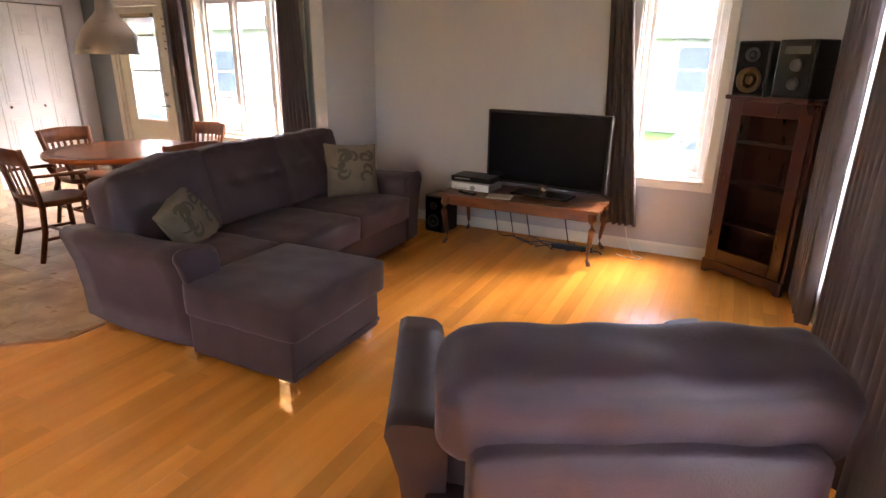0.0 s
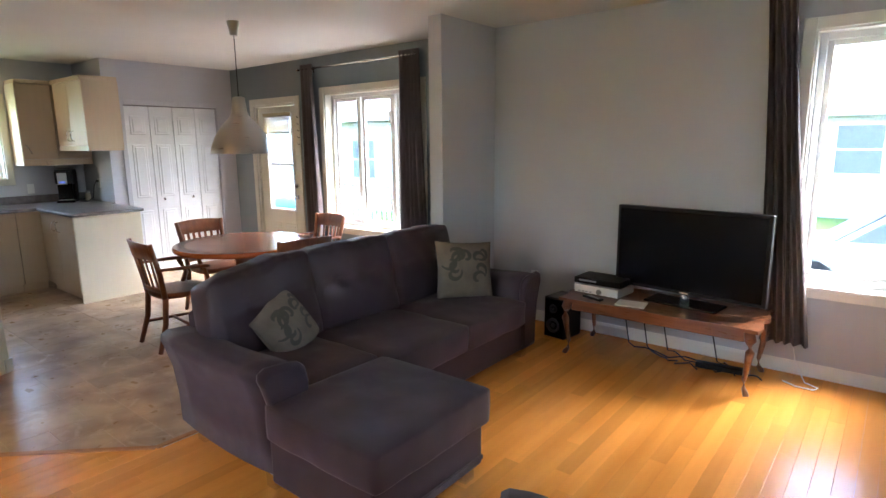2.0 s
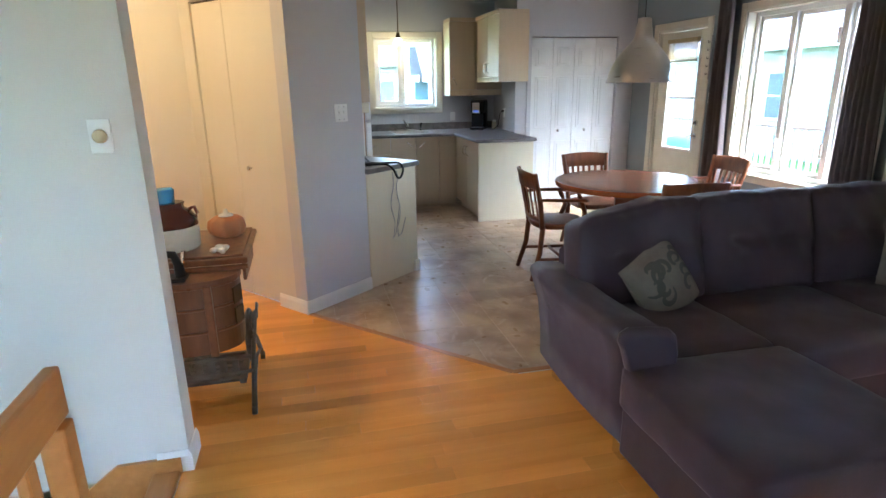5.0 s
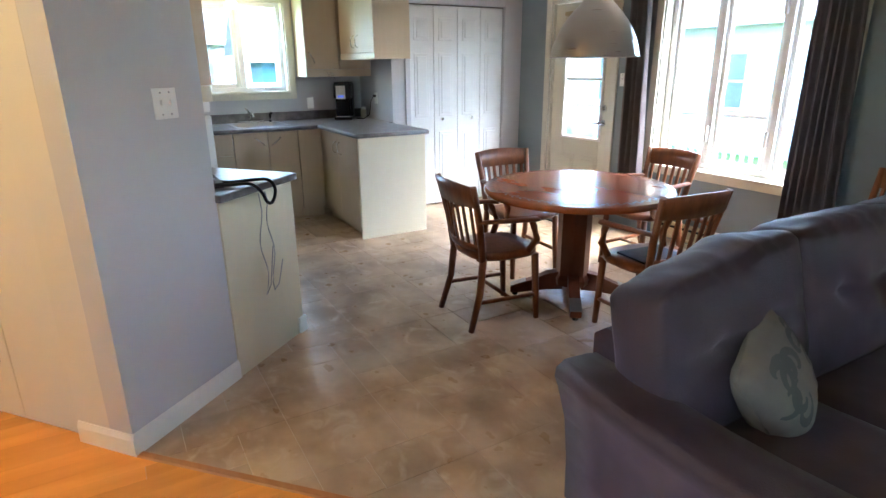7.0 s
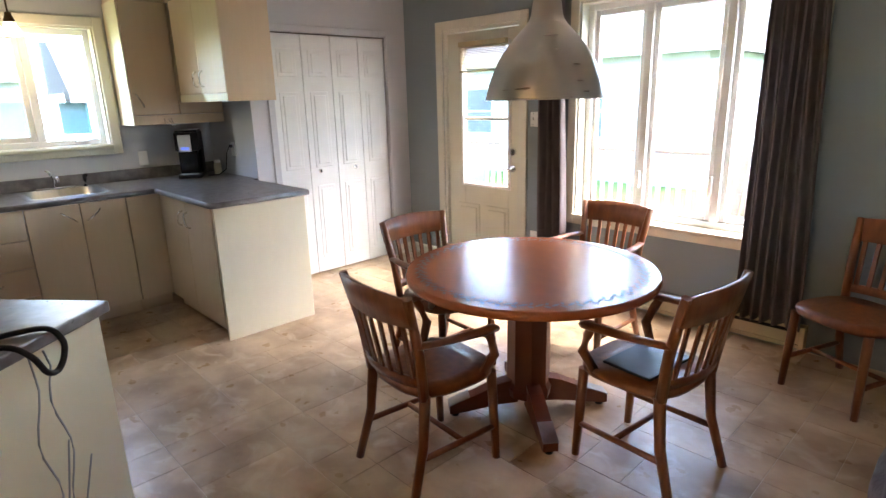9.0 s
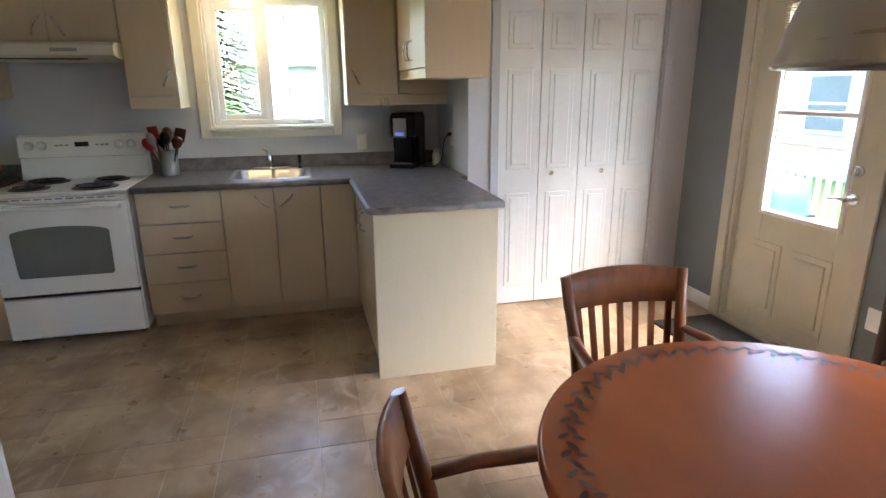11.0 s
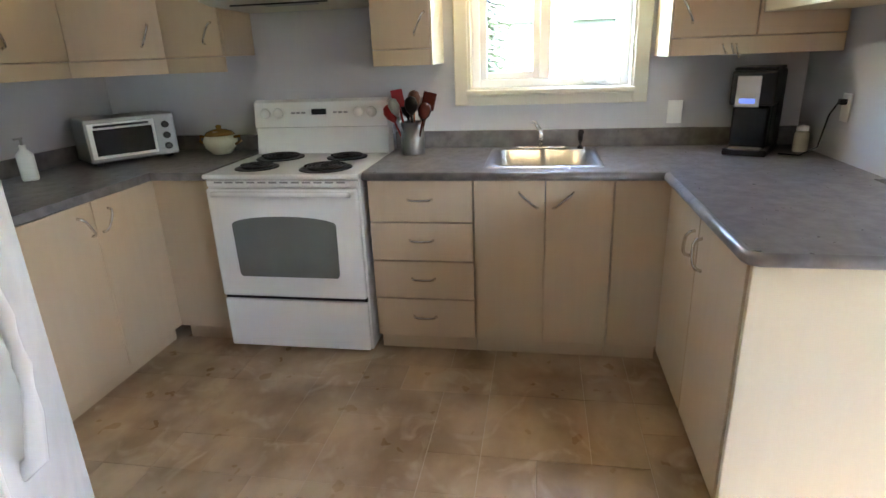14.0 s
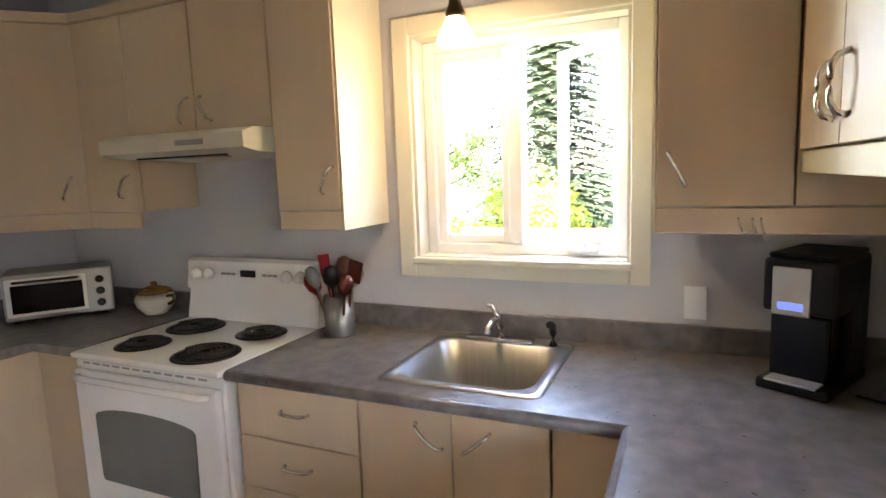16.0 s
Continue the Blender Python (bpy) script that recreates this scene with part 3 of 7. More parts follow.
pc = tagged(new("door_2"), "white panelled folding doors of the pantry closet, shut", "door", kind="structure")
pc.matrix_world = Matrix.Translation((-7.035, 0, 0))
ys = [4.728, 5.016, 5.304, 5.593, 5.882]
for i in range(4):
    a, b = ys[i] + 0.002, ys[i + 1] - 0.002
    bifold_leaf("door_leaf", pc, a, b, 0.012, 2.055, [(a + 0.055, b - 0.055, 0.14, 0.80), (a + 0.055, b - 0.055, 0.96, 1.60), (a + 0.055, b - 0.055, 1.72, 1.94)])
for y in (5.10, 5.47):
    kb = bmesh.new()
    add_lathe(kb, [(0.006, 0), (0.006, 0.012), (0.017, 0.02), (0.018, 0.028), (0.01, 0.034)], 14)
    part("knob", moved(kb, Matrix.Translation((-0.004, y, 0.93)) @ pose(0, 0, 0, 0, 90, 0)), M_CHROME, pc, "small chrome knob")
part("track", boxes((-0.04, 0.0, 4.73, 5.88, 2.057, 2.063)), M_IRON, pc)
ct = boxes((-0.002, 0.014, 4.665, 4.722, 0, 2.12), (-0.002, 0.014, 5.888, 5.945, 0, 2.12), (-0.002, 0.014, 4.722, 5.888, 2.067, 2.12), bevel=0.003, seg=1)
part("casing", moved(ct, Matrix.Translation((0.018, 0, 0))), M_WALL, pc)

# folding door of the hall closet, on the slant
hc = tagged(new("door_3"), "plain pale folding closet door in the hall, shut", "door", kind="structure")
hc.matrix_world = SLANT
for a, b in ((-2.809, -2.452), (-2.448, -2.093)):
    part("door_leaf", boxes((a, b, 3.965, 3.995, 0.012, 2.085), bevel=0.003, seg=1), M_WARM, hc)
part("track", boxes((-2.81, -2.092, 3.97, 4.0, 2.088, 2.098)), M_IRON, hc)
hk = bmesh.new()
add_lathe(hk, [(0.006, 0), (0.006, 0.014), (0.018, 0.022), (0.016, 0.032)], 14)
part("knob", moved(hk, Matrix.Translation((-2.30, 3.966, 0.98)) @ pose(0, 0, 0, 90, 0, 0)), M_CHROME, hc, "small steel knob")

# stairs down to the entry, with their guard rail
st = thing("staircase", "golden oak stairs going down beside a white wall", "stairs")
for i in range(6):
    z, y = -0.185 * (i + 1), 1.25 - 0.25 * i
    part("tread", boxes((-2.318, -1.50, y - 0.275, y, z - 0.035, z), bevel=0.008), M_RAIL, st)
    part("riser", boxes((-2.318, -1.50, y - 0.004, y + 0.012 - 0.004, z, z + 0.15)), M_RAIL, st)
sb = bmesh.new()
add_prism(sb, [(1.34, 0.07), (1.34, -0.02), (-0.4, -1.33), (-0.4, -1.1), (1.10, 0.07)], -2.338, -2.320, "x")
part("stringer", sb, M_RAIL, st, "sloping oak skirting along the wall")
part("nosing", boxes((-2.325, -1.50, 1.225, 1.33, -0.012, 0.012), bevel=0.006), M_RAIL, st, "pale oak nosing at the floor's edge")
gr = thing("guard_rail", "golden oak guard rail beside the stairs", "railing")
part("top_rail", boxes((-1.57, 0.93, 1.275, 1.312, 0.745, 0.88), bevel=0.008), M_RAIL, gr)
part("bottom_rail", boxes((-1.55, 0.93, 1.265, 1.32, 0.012, 0.05), bevel=0.006), M_RAIL, gr)
part("newel", boxes((-1.55, -1.49, 1.262, 1.325, 0.012, 0.745), bevel=0.006), M_RAIL, gr)
for i in range(17):
    x = -1.38 + i * 0.135
    part("baluster", boxes((x, x + 0.045, 1.28, 1.307, 0.05, 0.745), bevel=0.004, seg=1), M_RAIL, gr)
dm_ = thing("dimmer_switch", "white dimmer plate with a round cream knob by the stairs", "light switch", at=pose(-2.34, 1.255, 1.37))
part("plate", boxes((0.001, 0.009, -0.036, 0.036, -0.058, 0.058), bevel=0.003), M_TRIM, dm_)
dk = bmesh.new()
add_lathe(dk, [(0.024, 0), (0.023, 0.014), (0.018, 0.020), (0.004, 0.021)], 20)
part("knob", moved(dk, Matrix.Translation((0.008, 0, 0)) @ pose(0, 0, 0, 0, 90, 0)), M_BLIND, dm_, "round cream knob")
setting("vent_grille", boxes(*[(hx, hx + 0.012, 0.62, 0.98, 2.28 + 0.022 * i, 2.293 + 0.022 * i) for i in range(6)], (hx, hx + 0.008, 0.60, 1.0, 2.26, 2.42)), M_HEATER, "beige metal vent grille high on the hall wall", "vent")

# ---------------------------------------------------------------- living room
def arm_profile(sign):
    """Outline (y, z) of a flared, rolled sofa arm; sign -1 flares to -y."""
    pts = [(0.085, 0.09), (-0.07, 0.09), (-0.075, 0.25), (-0.095, 0.42), (-0.135, 0.55), (-0.15, 0.585), (-0.145, 0.615), (-0.11, 0.633), (-0.02, 0.628), (0.05, 0.615), (0.085, 0.585), (0.10, 0.52)]
    return [(y * (1 if sign < 0 else -1), z) for y, z in pts]


def sofa_arm(parent, x0, x1, yc, sign, drop=0.03):
    bm = bmesh.new()
    prof = arm_profile(sign)
    n = 7
    rings = []
    for i in range(n):
        s = i / (n - 1)
        x = x0 + (x1 - x0) * s
        tip = 0.02 if i in (0, n - 1) else 0.0
        rings.append([bm.verts.new((x, yc + y * (1 - tip * 3), z - drop * math.sin(math.pi * s) - (0.012 if tip and z > 0.4 else 0))) for y, z in prof])
    for a, b in zip(rings, rings[1:]):
        for k in range(len(prof)):
            bm.faces.new((a[k], a[(k + 1) % len(prof)], b[(k + 1) % len(prof)], b[k])).smooth = True
    bm.faces.new(rings[0][::-1])
    bm.faces.new(rings[-1])
    arm = part("armrest", bm, M_SOFA, parent)
    cap = bmesh.new()
    loops = []
    for k_, x in ((1.0, x1 - 0.012), (1.03, x1 + 0.004), (1.0, x1 + 0.020), (0.90, x1 + 0.030)):
        loops.append([cap.verts.new((x, yc + y * k_, 0.36 + (z - drop * 0.1 - 0.36) * k_)) for y, z in prof])
    for a, b in zip(loops, loops[1:]):
        for k in range(len(prof)):
            cap.faces.new((a[k], a[(k + 1) % len(prof)], b[(k + 1) % len(prof)], b[k])).smooth = True
    cap.faces.new(loops[0][::-1])
    cap.faces.new(loops[-1])
    part("front_panel", cap, M_SOFA, arm)
    return arm


def foot(parent, x, y, h=0.08):
    part("foot", boxes((x - 0.035, x + 0.035, y - 0.035, y + 0.035, 0, h), bevel=0.004, seg=1), M_CHROME, parent, "square brushed metal foot")


sofa = thing("sectional_sofa", "dark plum-grey fabric sofa with a chaise end", "sofa")
part("base", boxes((-2.68, -1.875, 3.15, 5.31, 0.075, 0.30), bevel=0.012), M_SOFA, sofa)
bk = bmesh.new()
add_prism(bk, [(-2.71, 0.08), (-2.58, 0.08), (-2.64, 0.66), (-2.68, 0.70), (-2.76, 0.705), (-2.805, 0.67), (-2.805, 0.6)], 3.21, 5.26, "y")
part("back_frame", bk, M_SOFA, sofa)
sofa_arm(sofa, -2.79, -1.88, 3.18, -1)
sofa_arm(sofa, -2.79, -1.88, 5.29, 1)


def tufted(bm, yc, half, z_top, seed, sag=0.0):
    """Pulls two buttons and a crease into the front of a back cushion, and puckers its top seam."""
    for v in bm.verts:
        x, y, z = v.co.x, v.co.y - yc, v.co.z
        if x > 0.02:
            pull = sum(math.exp(-((y - q) ** 2 / 0.0028 + (z - 0.02) ** 2 / 0.0011)) for q in (-0.42 * half, 0.42 * half))
            crease = math.exp(-((z - 0.02) / 0.022) ** 2) * max(0, 1 - (y / half) ** 4)
            v.co.x -= 0.026 * pull + 0.010 * crease
            v.co.x += 0.006 * math.sin(34 * y + 20 * z + seed) * math.exp(-(z / 0.10) ** 2)
        if sag and y < 0.1:
            v.co.z -= sag * ((0.1 - y) / (0.1 + half)) * (0.3 + 0.7 * max(0, (z + 0.26) / 0.5))
        if z > z_top - 0.05:
            v.co.z += 0.007 * noise.noise(Vector((x * 9, y * 26 + seed, 3))) - 0.012 * (1 - abs(y) / half) ** 2
            v.co.x += 0.006 * noise.noise(Vector((seed, y * 34, 7)))
    return bm


for i, (y0, y1) in enumerate(((3.20, 3.87), (3.87, 4.55), (4.55, 5.225))):
    b = cushion(-0.11, 0.11, y0 + 0.005, y1 - 0.005, -0.26, 0.25, r=0.026, puff=0.038, n=26, wrinkle=0.008, seed=i * 3)
    tufted(b, (y0 + y1) / 2, (y1 - y0) / 2, 0.25, i * 2.3, 0.08 if i == 0 else 0.0)
    part("back_cushion", moved(b, Matrix.Translation((-2.62, 0, 0.685)) @ Matrix.Translation((0, (y0 + y1) / 2, 0)) @ pose(0, 0, 0, 0, -14, 0) @ Matrix.Translation((0, -(y0 + y1) / 2, 0))), M_SOFA, sofa)
for i, (y0, y1) in enumerate(((3.80, 4.50), (4.50, 5.19), (3.245, 3.795))):
    part("seat_cushion", cushion(-2.64, -1.83 if i < 2 else -1.915, y0, y1, 0.285, 0.462, r=0.02, puff=0.022, n=18, wrinkle=0.008, seed=20 + i), M_SOFA, sofa)
part("chaise_base", boxes((-1.90, -1.24, 3.08, 3.795, 0.075, 0.295), bevel=0.012), M_SOFA, sofa)
part("chaise_cushion", cushion(-1.905, -1.205, 3.06, 3.815, 0.292, 0.466, r=0.016, puff=0.014, n=20, wrinkle=0.006, seed=31), M_SOFA, sofa)
part("chaise_flap", boxes((-1.242, -1.229, 3.085, 3.79, 0.105, 0.13), bevel=0.004, seg=1), M_SOFA, sofa)
for fx, fy in ((-1.30, 3.11), (-1.30, 3.73), (-1.97, 3.15), (-2.64, 3.17), (-1.93, 5.27), (-2.64, 5.27)):
    foot(sofa, fx, fy)


def paisley():
    """Loose curls that sit proud of a pillow's cloth by a hair."""
    curls = []
    rnd = random.Random(4)
    for _ in range(11):
        bm = bmesh.new()
        curls.append(bm)
        cx, cz, a0, s = rnd.uniform(-0.13, 0.13), rnd.uniform(-0.13, 0.13), rnd.uniform(0, 6.3), rnd.choice((-1, 1))
        pts = []
        for k in range(15):
            t = k / 14
            r = 0.012 + 0.05 * t
            pts.append((cx + r * math.cos(a0 + s * 4.6 * t), 0, cz + r * math.sin(a0 + s * 4.6 * t)))
        prev = None
        for k, p in enumerate(pts):
            w = 0.004 + 0.011 * math.sin(math.pi * k / 14)
            d = Vector((p[0] - cx, 0, p[2] - cz)).normalized()
            q = [Vector(p) - d * w, Vector(p) + d * w]
            for v in q:
                e = max(0.0, 1 - (v.x / 0.213) ** 2) * max(0.0, 1 - (v.z / 0.213) ** 2)
                v.y = (0.0005 + 0.098 * e ** 0.5) + 0.0015
            cur = [bm.verts.new(v) for v in q]
            if prev:
                bm.faces.new((prev[0], prev[1], cur[1], cur[0]))
            prev = cur
    return curls


def pillow(at, k=1.0):
    p = thing("throw_pillow", "sage green throw pillow with dark paisley curls on the sofa", "pillow", "pillows on the sofa", at=at @ Matrix.Diagonal((k, 1.0, k, 1.0)))
    bm = bmesh.new()
    bmesh.ops.create_grid(bm, x_segments=22, y_segments=22, size=1)
    ret = bmesh.ops.duplicate(bm, geom=bm.verts[:] + bm.edges[:] + bm.faces[:])
    back = {v for v in ret["geom"] if isinstance(v, bmesh.types.BMVert)}
    for v in bm.verts:
        x, z = v.co.x, v.co.y
        e = max(0.0, 1 - x * x) * max(0.0, 1 - z * z)
        pinch = 1 - 0.06 * (1 - x * x) * abs(z) - 0.06 * (1 - z * z) * abs(x)
        y = 0.0005 + 0.098 * e ** 0.5
        v.co = Vector((x * 0.215 * pinch, y if v in back else -y, z * 0.215 * pinch))
    part("cover", smooth(bm), M_PILLOW, p)
    for curl in paisley():
        part("curl", curl, M_PILLOW2, p, "darker printed paisley curl")
    seam = bmesh.new()
    c = 0.212
    ring = []
    for k in range(40):
        s = k / 10
        side, f = int(s), (s % 1) * 2 - 1
        bow = 0.014 * (1 - f * f)
        ring.append([(c * f, 0, -c + bow), (c - bow, 0, c * f), (-c * f, 0, c - bow), (-c + bow, 0, -c * f)][side])
    add_path(seam, ring + ring[:1], 0.006, 6)
    part("piping", seam, M_PILLOW, p)
    return p


M_PILLOW2 = mat("dark_paisley_print", (0.068, 0.066, 0.052), 0.9, scale=12, bump=0.2, bump_scale=250)
pillow(look((-2.435, 3.585, 0.568), (-2.435 - 1.5, 3.585 - 0.45, 0.568 - 0.75)) @ pose(0, 0, 0, 90, 0, 0) @ pose(0, 0, 0, 0, 24, 0), 0.90)
pillow(look((-2.26, 5.02, 0.66), (-2.26 - 1.4, 5.02 + 0.95, 0.66 - 0.55)) @ pose(0, 0, 0, 90, 0, 0) @ pose(0, 0, 0, 0, -4, 0))

# armchair with its back to the entry
ac = thing("armchair", "wide plum-grey fabric armchair seen from behind", "armchair", at=pose(0.30, 2.52, 0, 0, 0, 27))
part("base", boxes((-0.50, 0.50, 0.06, 0.86, 0.09, 0.32), bevel=0.015), M_SOFA, ac)
part("back_frame", moved(cushion(-0.385, 0.43, -0.085, 0.10, 0.0, 0.585, r=0.028, puff=0.012, n=22, wrinkle=0.005, seed=52), Matrix.Translation((0, 0.02, 0.09))), M_SOFA, ac)
part("back_cushion", moved(cushion(-0.47, 0.52, -0.15, 0.15, -0.135, 0.125, r=0.07, puff=0.014, n=30, wrinkle=0.016, seed=50), Matrix.Translation((0.015, 0.145, 0.725)) @ pose(0, 0, 0, 10, 0, 0)), M_SOFA, ac)
part("seat_cushion", cushion(-0.45, 0.45, 0.26, 0.92, 0.30, 0.47, r=0.05, puff=0.03, n=10, wrinkle=0.008, seed=55), M_SOFA, ac)
for sgn, xc in ((-1, -0.505), (1, 0.48)):
    bm = bmesh.new()
    prof = arm_profile(-1 if sgn < 0 else 1)
    rings = []
    for i in range(8):
        y = 0.24 + 0.70 * i / 7
        hgt = 0.04 * math.sin(math.pi * i / 7)
        rings.append([bm.verts.new((xc + px * 0.72, y, 0.09 + (pz - 0.09) * 0.85 - hgt * 0.5)) for px, pz in prof])
    for a, b in zip(rings, rings[1:]):
        for k in range(len(prof)):
            bm.faces.new((a[k], a[(k + 1) % len(prof)], b[(k + 1) % len(prof)], b[k])).smooth = True
    bm.faces.new(rings[0][::-1])
    bm.faces.new(rings[-1])
    part("armrest", bm, M_SOFA, ac)
for fx, fy in ((-0.45, 0.1), (0.45, 0.1), (-0.45, 0.82), (0.45, 0.82)):
    foot(ac, fx, fy)

# low table with cabriole legs under the television
tt = thing("tv_table", "low reddish wood coffee table with curved legs", "table")
TX0, TX1, TY0, TY1, TZ = -1.73, -0.40, 5.49, 6.07, 0.445
top = bmesh.new()
outl = []
for k in range(64):
    a = 2 * math.pi * k / 64
    ca, sa = math.cos(a), math.sin(a)
    q = 1 / max(abs(ca), abs(sa))
    wob = 0.012 * math.sin(8 * a)
    ex, ey = ca * q, sa * q
    outl.append(((TX0 + TX1) / 2 + ex * ((TX1 - TX0) / 2 + wob), (TY0 + TY1) / 2 + ey * ((TY1 - TY0) / 2 + wob)))
add_prism(top, outl, TZ - 0.022, TZ, "z")
part("tabletop", top, M_WALNUT, tt)
for x0, x1, y0, y1 in ((TX0 + 0.08, TX1 - 0.08, TY0 + 0.05, TY0 + 0.07), (TX0 + 0.08, TX1 - 0.08, TY1 - 0.07, TY1 - 0.05), (TX0 + 0.05, TX0 + 0.07, TY0 + 0.08, TY1 - 0.08), (TX1 - 0.07, TX1 - 0.05, TY0 + 0.08, TY1 - 0.08)):
    part("apron", boxes((x0, x1, y0, y1, TZ - 0.10, TZ - 0.022), bevel=0.004, seg=1), M_WALNUT, tt)
for sx, lx in ((-1, TX0 + 0.055), (1, TX1 - 0.055)):
    for sy, ly in ((-1, TY0 + 0.055), (1, TY1 - 0.055)):
        lg = bmesh.new()
        pr = [(0.0, TZ - 0.025, 0.032), (0.012, 0.36, 0.034), (0.016, 0.29, 0.027), (0.006, 0.20, 0.019), (-0.008, 0.10, 0.014), (-0.004, 0.04, 0.014), (0.012, 0.012, 0.019), (0.016, 0.0, 0.017)]
        add_path(lg, [(lx + sx * o, ly + sy * o, z) for o, z, r in pr], [r for o, z, r in pr], 10)
        part("leg", lg, M_WALNUT, tt)

tv = thing("television", "black flat screen television standing on the low table", "television", at=pose(-0.93, 5.83, TZ, 0, 0, -7))
part("bezel", boxes((-0.525, 0.525, -0.022, 0.03, 0.075, 0.675), bevel=0.008), M_BLACK, tv)
part("screen", boxes((-0.50, 0.50, -0.026, -0.021, 0.10, 0.652)), M_BLACKGLOSS, tv, "dark glossy switched-off screen")
part("rear_shell", boxes((-0.40, 0.40, 0.03, 0.075, 0.12, 0.60), bevel=0.02), M_BLACK, tv)
nk = bmesh.new()
add_tube(nk, (0, 0.01, 0.0), (0, 0.01, 0.09), 0.035, 0.025)
part("neck", nk, M_CHROME, tv)
part("stand", boxes((-0.25, 0.25, -0.11, 0.12, 0.0, 0.016), bevel=0.007), M_BLACKGLOSS, tv)
part("badge", boxes((-0.03, 0.03, -0.024, -0.0225, 0.08, 0.092)), M_CHROME, tv)

dv = thing("video_recorder", "silver and black video recorder on the low table", "electronics", at=pose(-1.50, 5.80, TZ, 0, 0, -4))
part("case", boxes((-0.19, 0.17, -0.13, 0.13, 0.008, 0.075), bevel=0.006), M_GREYPL, dv)
part("front_panel", boxes((-0.185, 0.165, -0.138, -0.129, 0.012, 0.07), bevel=0.003), M_WHITE, dv, "silver front panel")
dk = bmesh.new()
add_tube(dk, (0.02, -0.138, 0.035), (0.02, -0.148, 0.035), 0.02, n=16)
part("dial", dk, M_GREYPL, dv)
for i in range(4):
    part("button", boxes((-0.15 + i * 0.03, -0.132 + i * 0.03, -0.142, -0.137, 0.02, 0.028)), M_GREYPL, dv)
d2 = thing("disc_player", "flat black disc player stacked on a recorder", "electronics", at=pose(-1.50, 5.80, TZ + 0.078, 0, 0, -2))
part("case", boxes((-0.20, 0.17, -0.12, 0.12, 0.0, 0.045), bevel=0.005), M_BLACK, d2)
part("disc_tray", boxes((-0.16, -0.02, -0.125, -0.119, 0.02, 0.032)), M_GREYPL, d2)
solid("magazine", boxes((-0.10, 0.10, -0.07, 0.07, 0.0, 0.012), bevel=0.003, seg=1), M_PAPER, "white booklet lying on the low table", "booklet", at=pose(-1.22, 5.60, TZ, 0, 0, 8))
rc = thing("remote_control", "black remote control on the low table", "remote control", at=pose(-1.50, 5.58, TZ, 0, 0, 70))
part("shell", boxes((-0.024, 0.024, -0.085, 0.085, 0, 0.018), bevel=0.006), M_BLACK, rc)
for i in range(5):
    part("button", boxes((-0.012, 0.012, -0.06 + i * 0.024, -0.048 + i * 0.024, 0.018, 0.021)), M_GREYPL, rc)


def speaker_box(w, d, h, at, label, cones):
    s = thing("loudspeaker", label, "loudspeaker", at=at)
    part("cabinet", boxes((-w / 2, w / 2, -d / 2, d / 2, 0, h), bevel=0.01), M_BLACK, s)
    part("front_plate", boxes((-w / 2 + 0.012, w / 2 - 0.012, -d / 2 - 0.008, -d / 2 + 0.001, 0.012, h - 0.012), bevel=0.004), M_BLACKGLOSS, s)
    for z, r, m in cones:
        rg = bmesh.new()
        add_lathe(rg, [(r, 0), (r, 0.012), (r * 0.86, 0.014), (r * 0.80, 0.004), (r * 0.35, -0.006), (r * 0.30, 0.004), (0.004, 0.010)], 24)
        part("cone", moved(rg, Matrix.Translation((0, -d / 2 - 0.008, z)) @ pose(0, 0, 0, 90, 0, 0)), m, s, "round speaker cone")
    return s


M_DARKCONE = mat("dark_grey_speaker_cone", (0.05, 0.05, 0.055), 0.4, scale=8)
M_GOLD = mat("bronze_speaker_cone", (0.08, 0.052, 0.022), 0.35, metal=0.8, scale=8)
speaker_box(0.20, 0.24, 0.34, pose(-1.90, 5.90, 0, 0, 0, -8), "small black subwoofer on the floor beside the low table", [(0.11, 0.06, M_DARKCONE), (0.25, 0.035, M_DARKCONE)])

# glazed corner cabinet with speakers on it
cc = thing("display_cabinet", "dark mahogany cabinet with one glass door across the corner", "cabinet", at=pose(0.605, 5.72, 0, 0, 0, -35.2))
part("side_panel", boxes((-0.31, -0.285, 0, 0.24, 0.03, 1.27), bevel=0.003, seg=1), M_MAHOG, cc)
part("side_panel", boxes((0.285, 0.31, 0, 0.24, 0.03, 1.27), bevel=0.003, seg=1), M_MAHOG, cc)
part("back_panel", boxes((-0.285, 0.285, 0.225, 0.24, 0.03, 1.27)), M_MAHOG, cc)
part("top", boxes((-0.335, 0.335, -0.03, 0.245, 1.27, 1.30), bevel=0.008), M_MAHOG, cc)
for z in (0.09, 0.38, 0.67, 0.96):
    part("shelf", boxes((-0.285, 0.285, 0.02, 0.225, z, z + 0.016)), M_MAHOG, cc)
pl = bmesh.new()
add_prism(pl, [(-0.31, 0.0), (-0.27, 0.0), (-0.25, 0.025), (-0.17, 0.035), (-0.10, 0.022), (0.0, 0.04), (0.10, 0.022), (0.17, 0.035), (0.25, 0.025), (0.27, 0.0), (0.31, 0.0), (0.31, 0.10), (-0.31, 0.10)], -0.02, 0.02, "y")
part("plinth", pl, M_MAHOG, cc, "scalloped plinth")
dr = part("door", boxes((-0.284, -0.20, -0.02, 0.004, 0.105, 1.265), (0.20, 0.284, -0.02, 0.004, 0.105, 1.265), (-0.20, 0.20, -0.02, 0.004, 1.17, 1.265), (-0.20, 0.20, -0.02, 0.004, 0.105, 0.20), bevel=0.004, seg=1), M_MAHOG, cc)
gp = part("pane", boxes((-0.205, 0.205, -0.010, -0.006, 0.195, 1.175)), M_CLEAR, dr, "old clear glass pane")
gp.visible_shadow = False
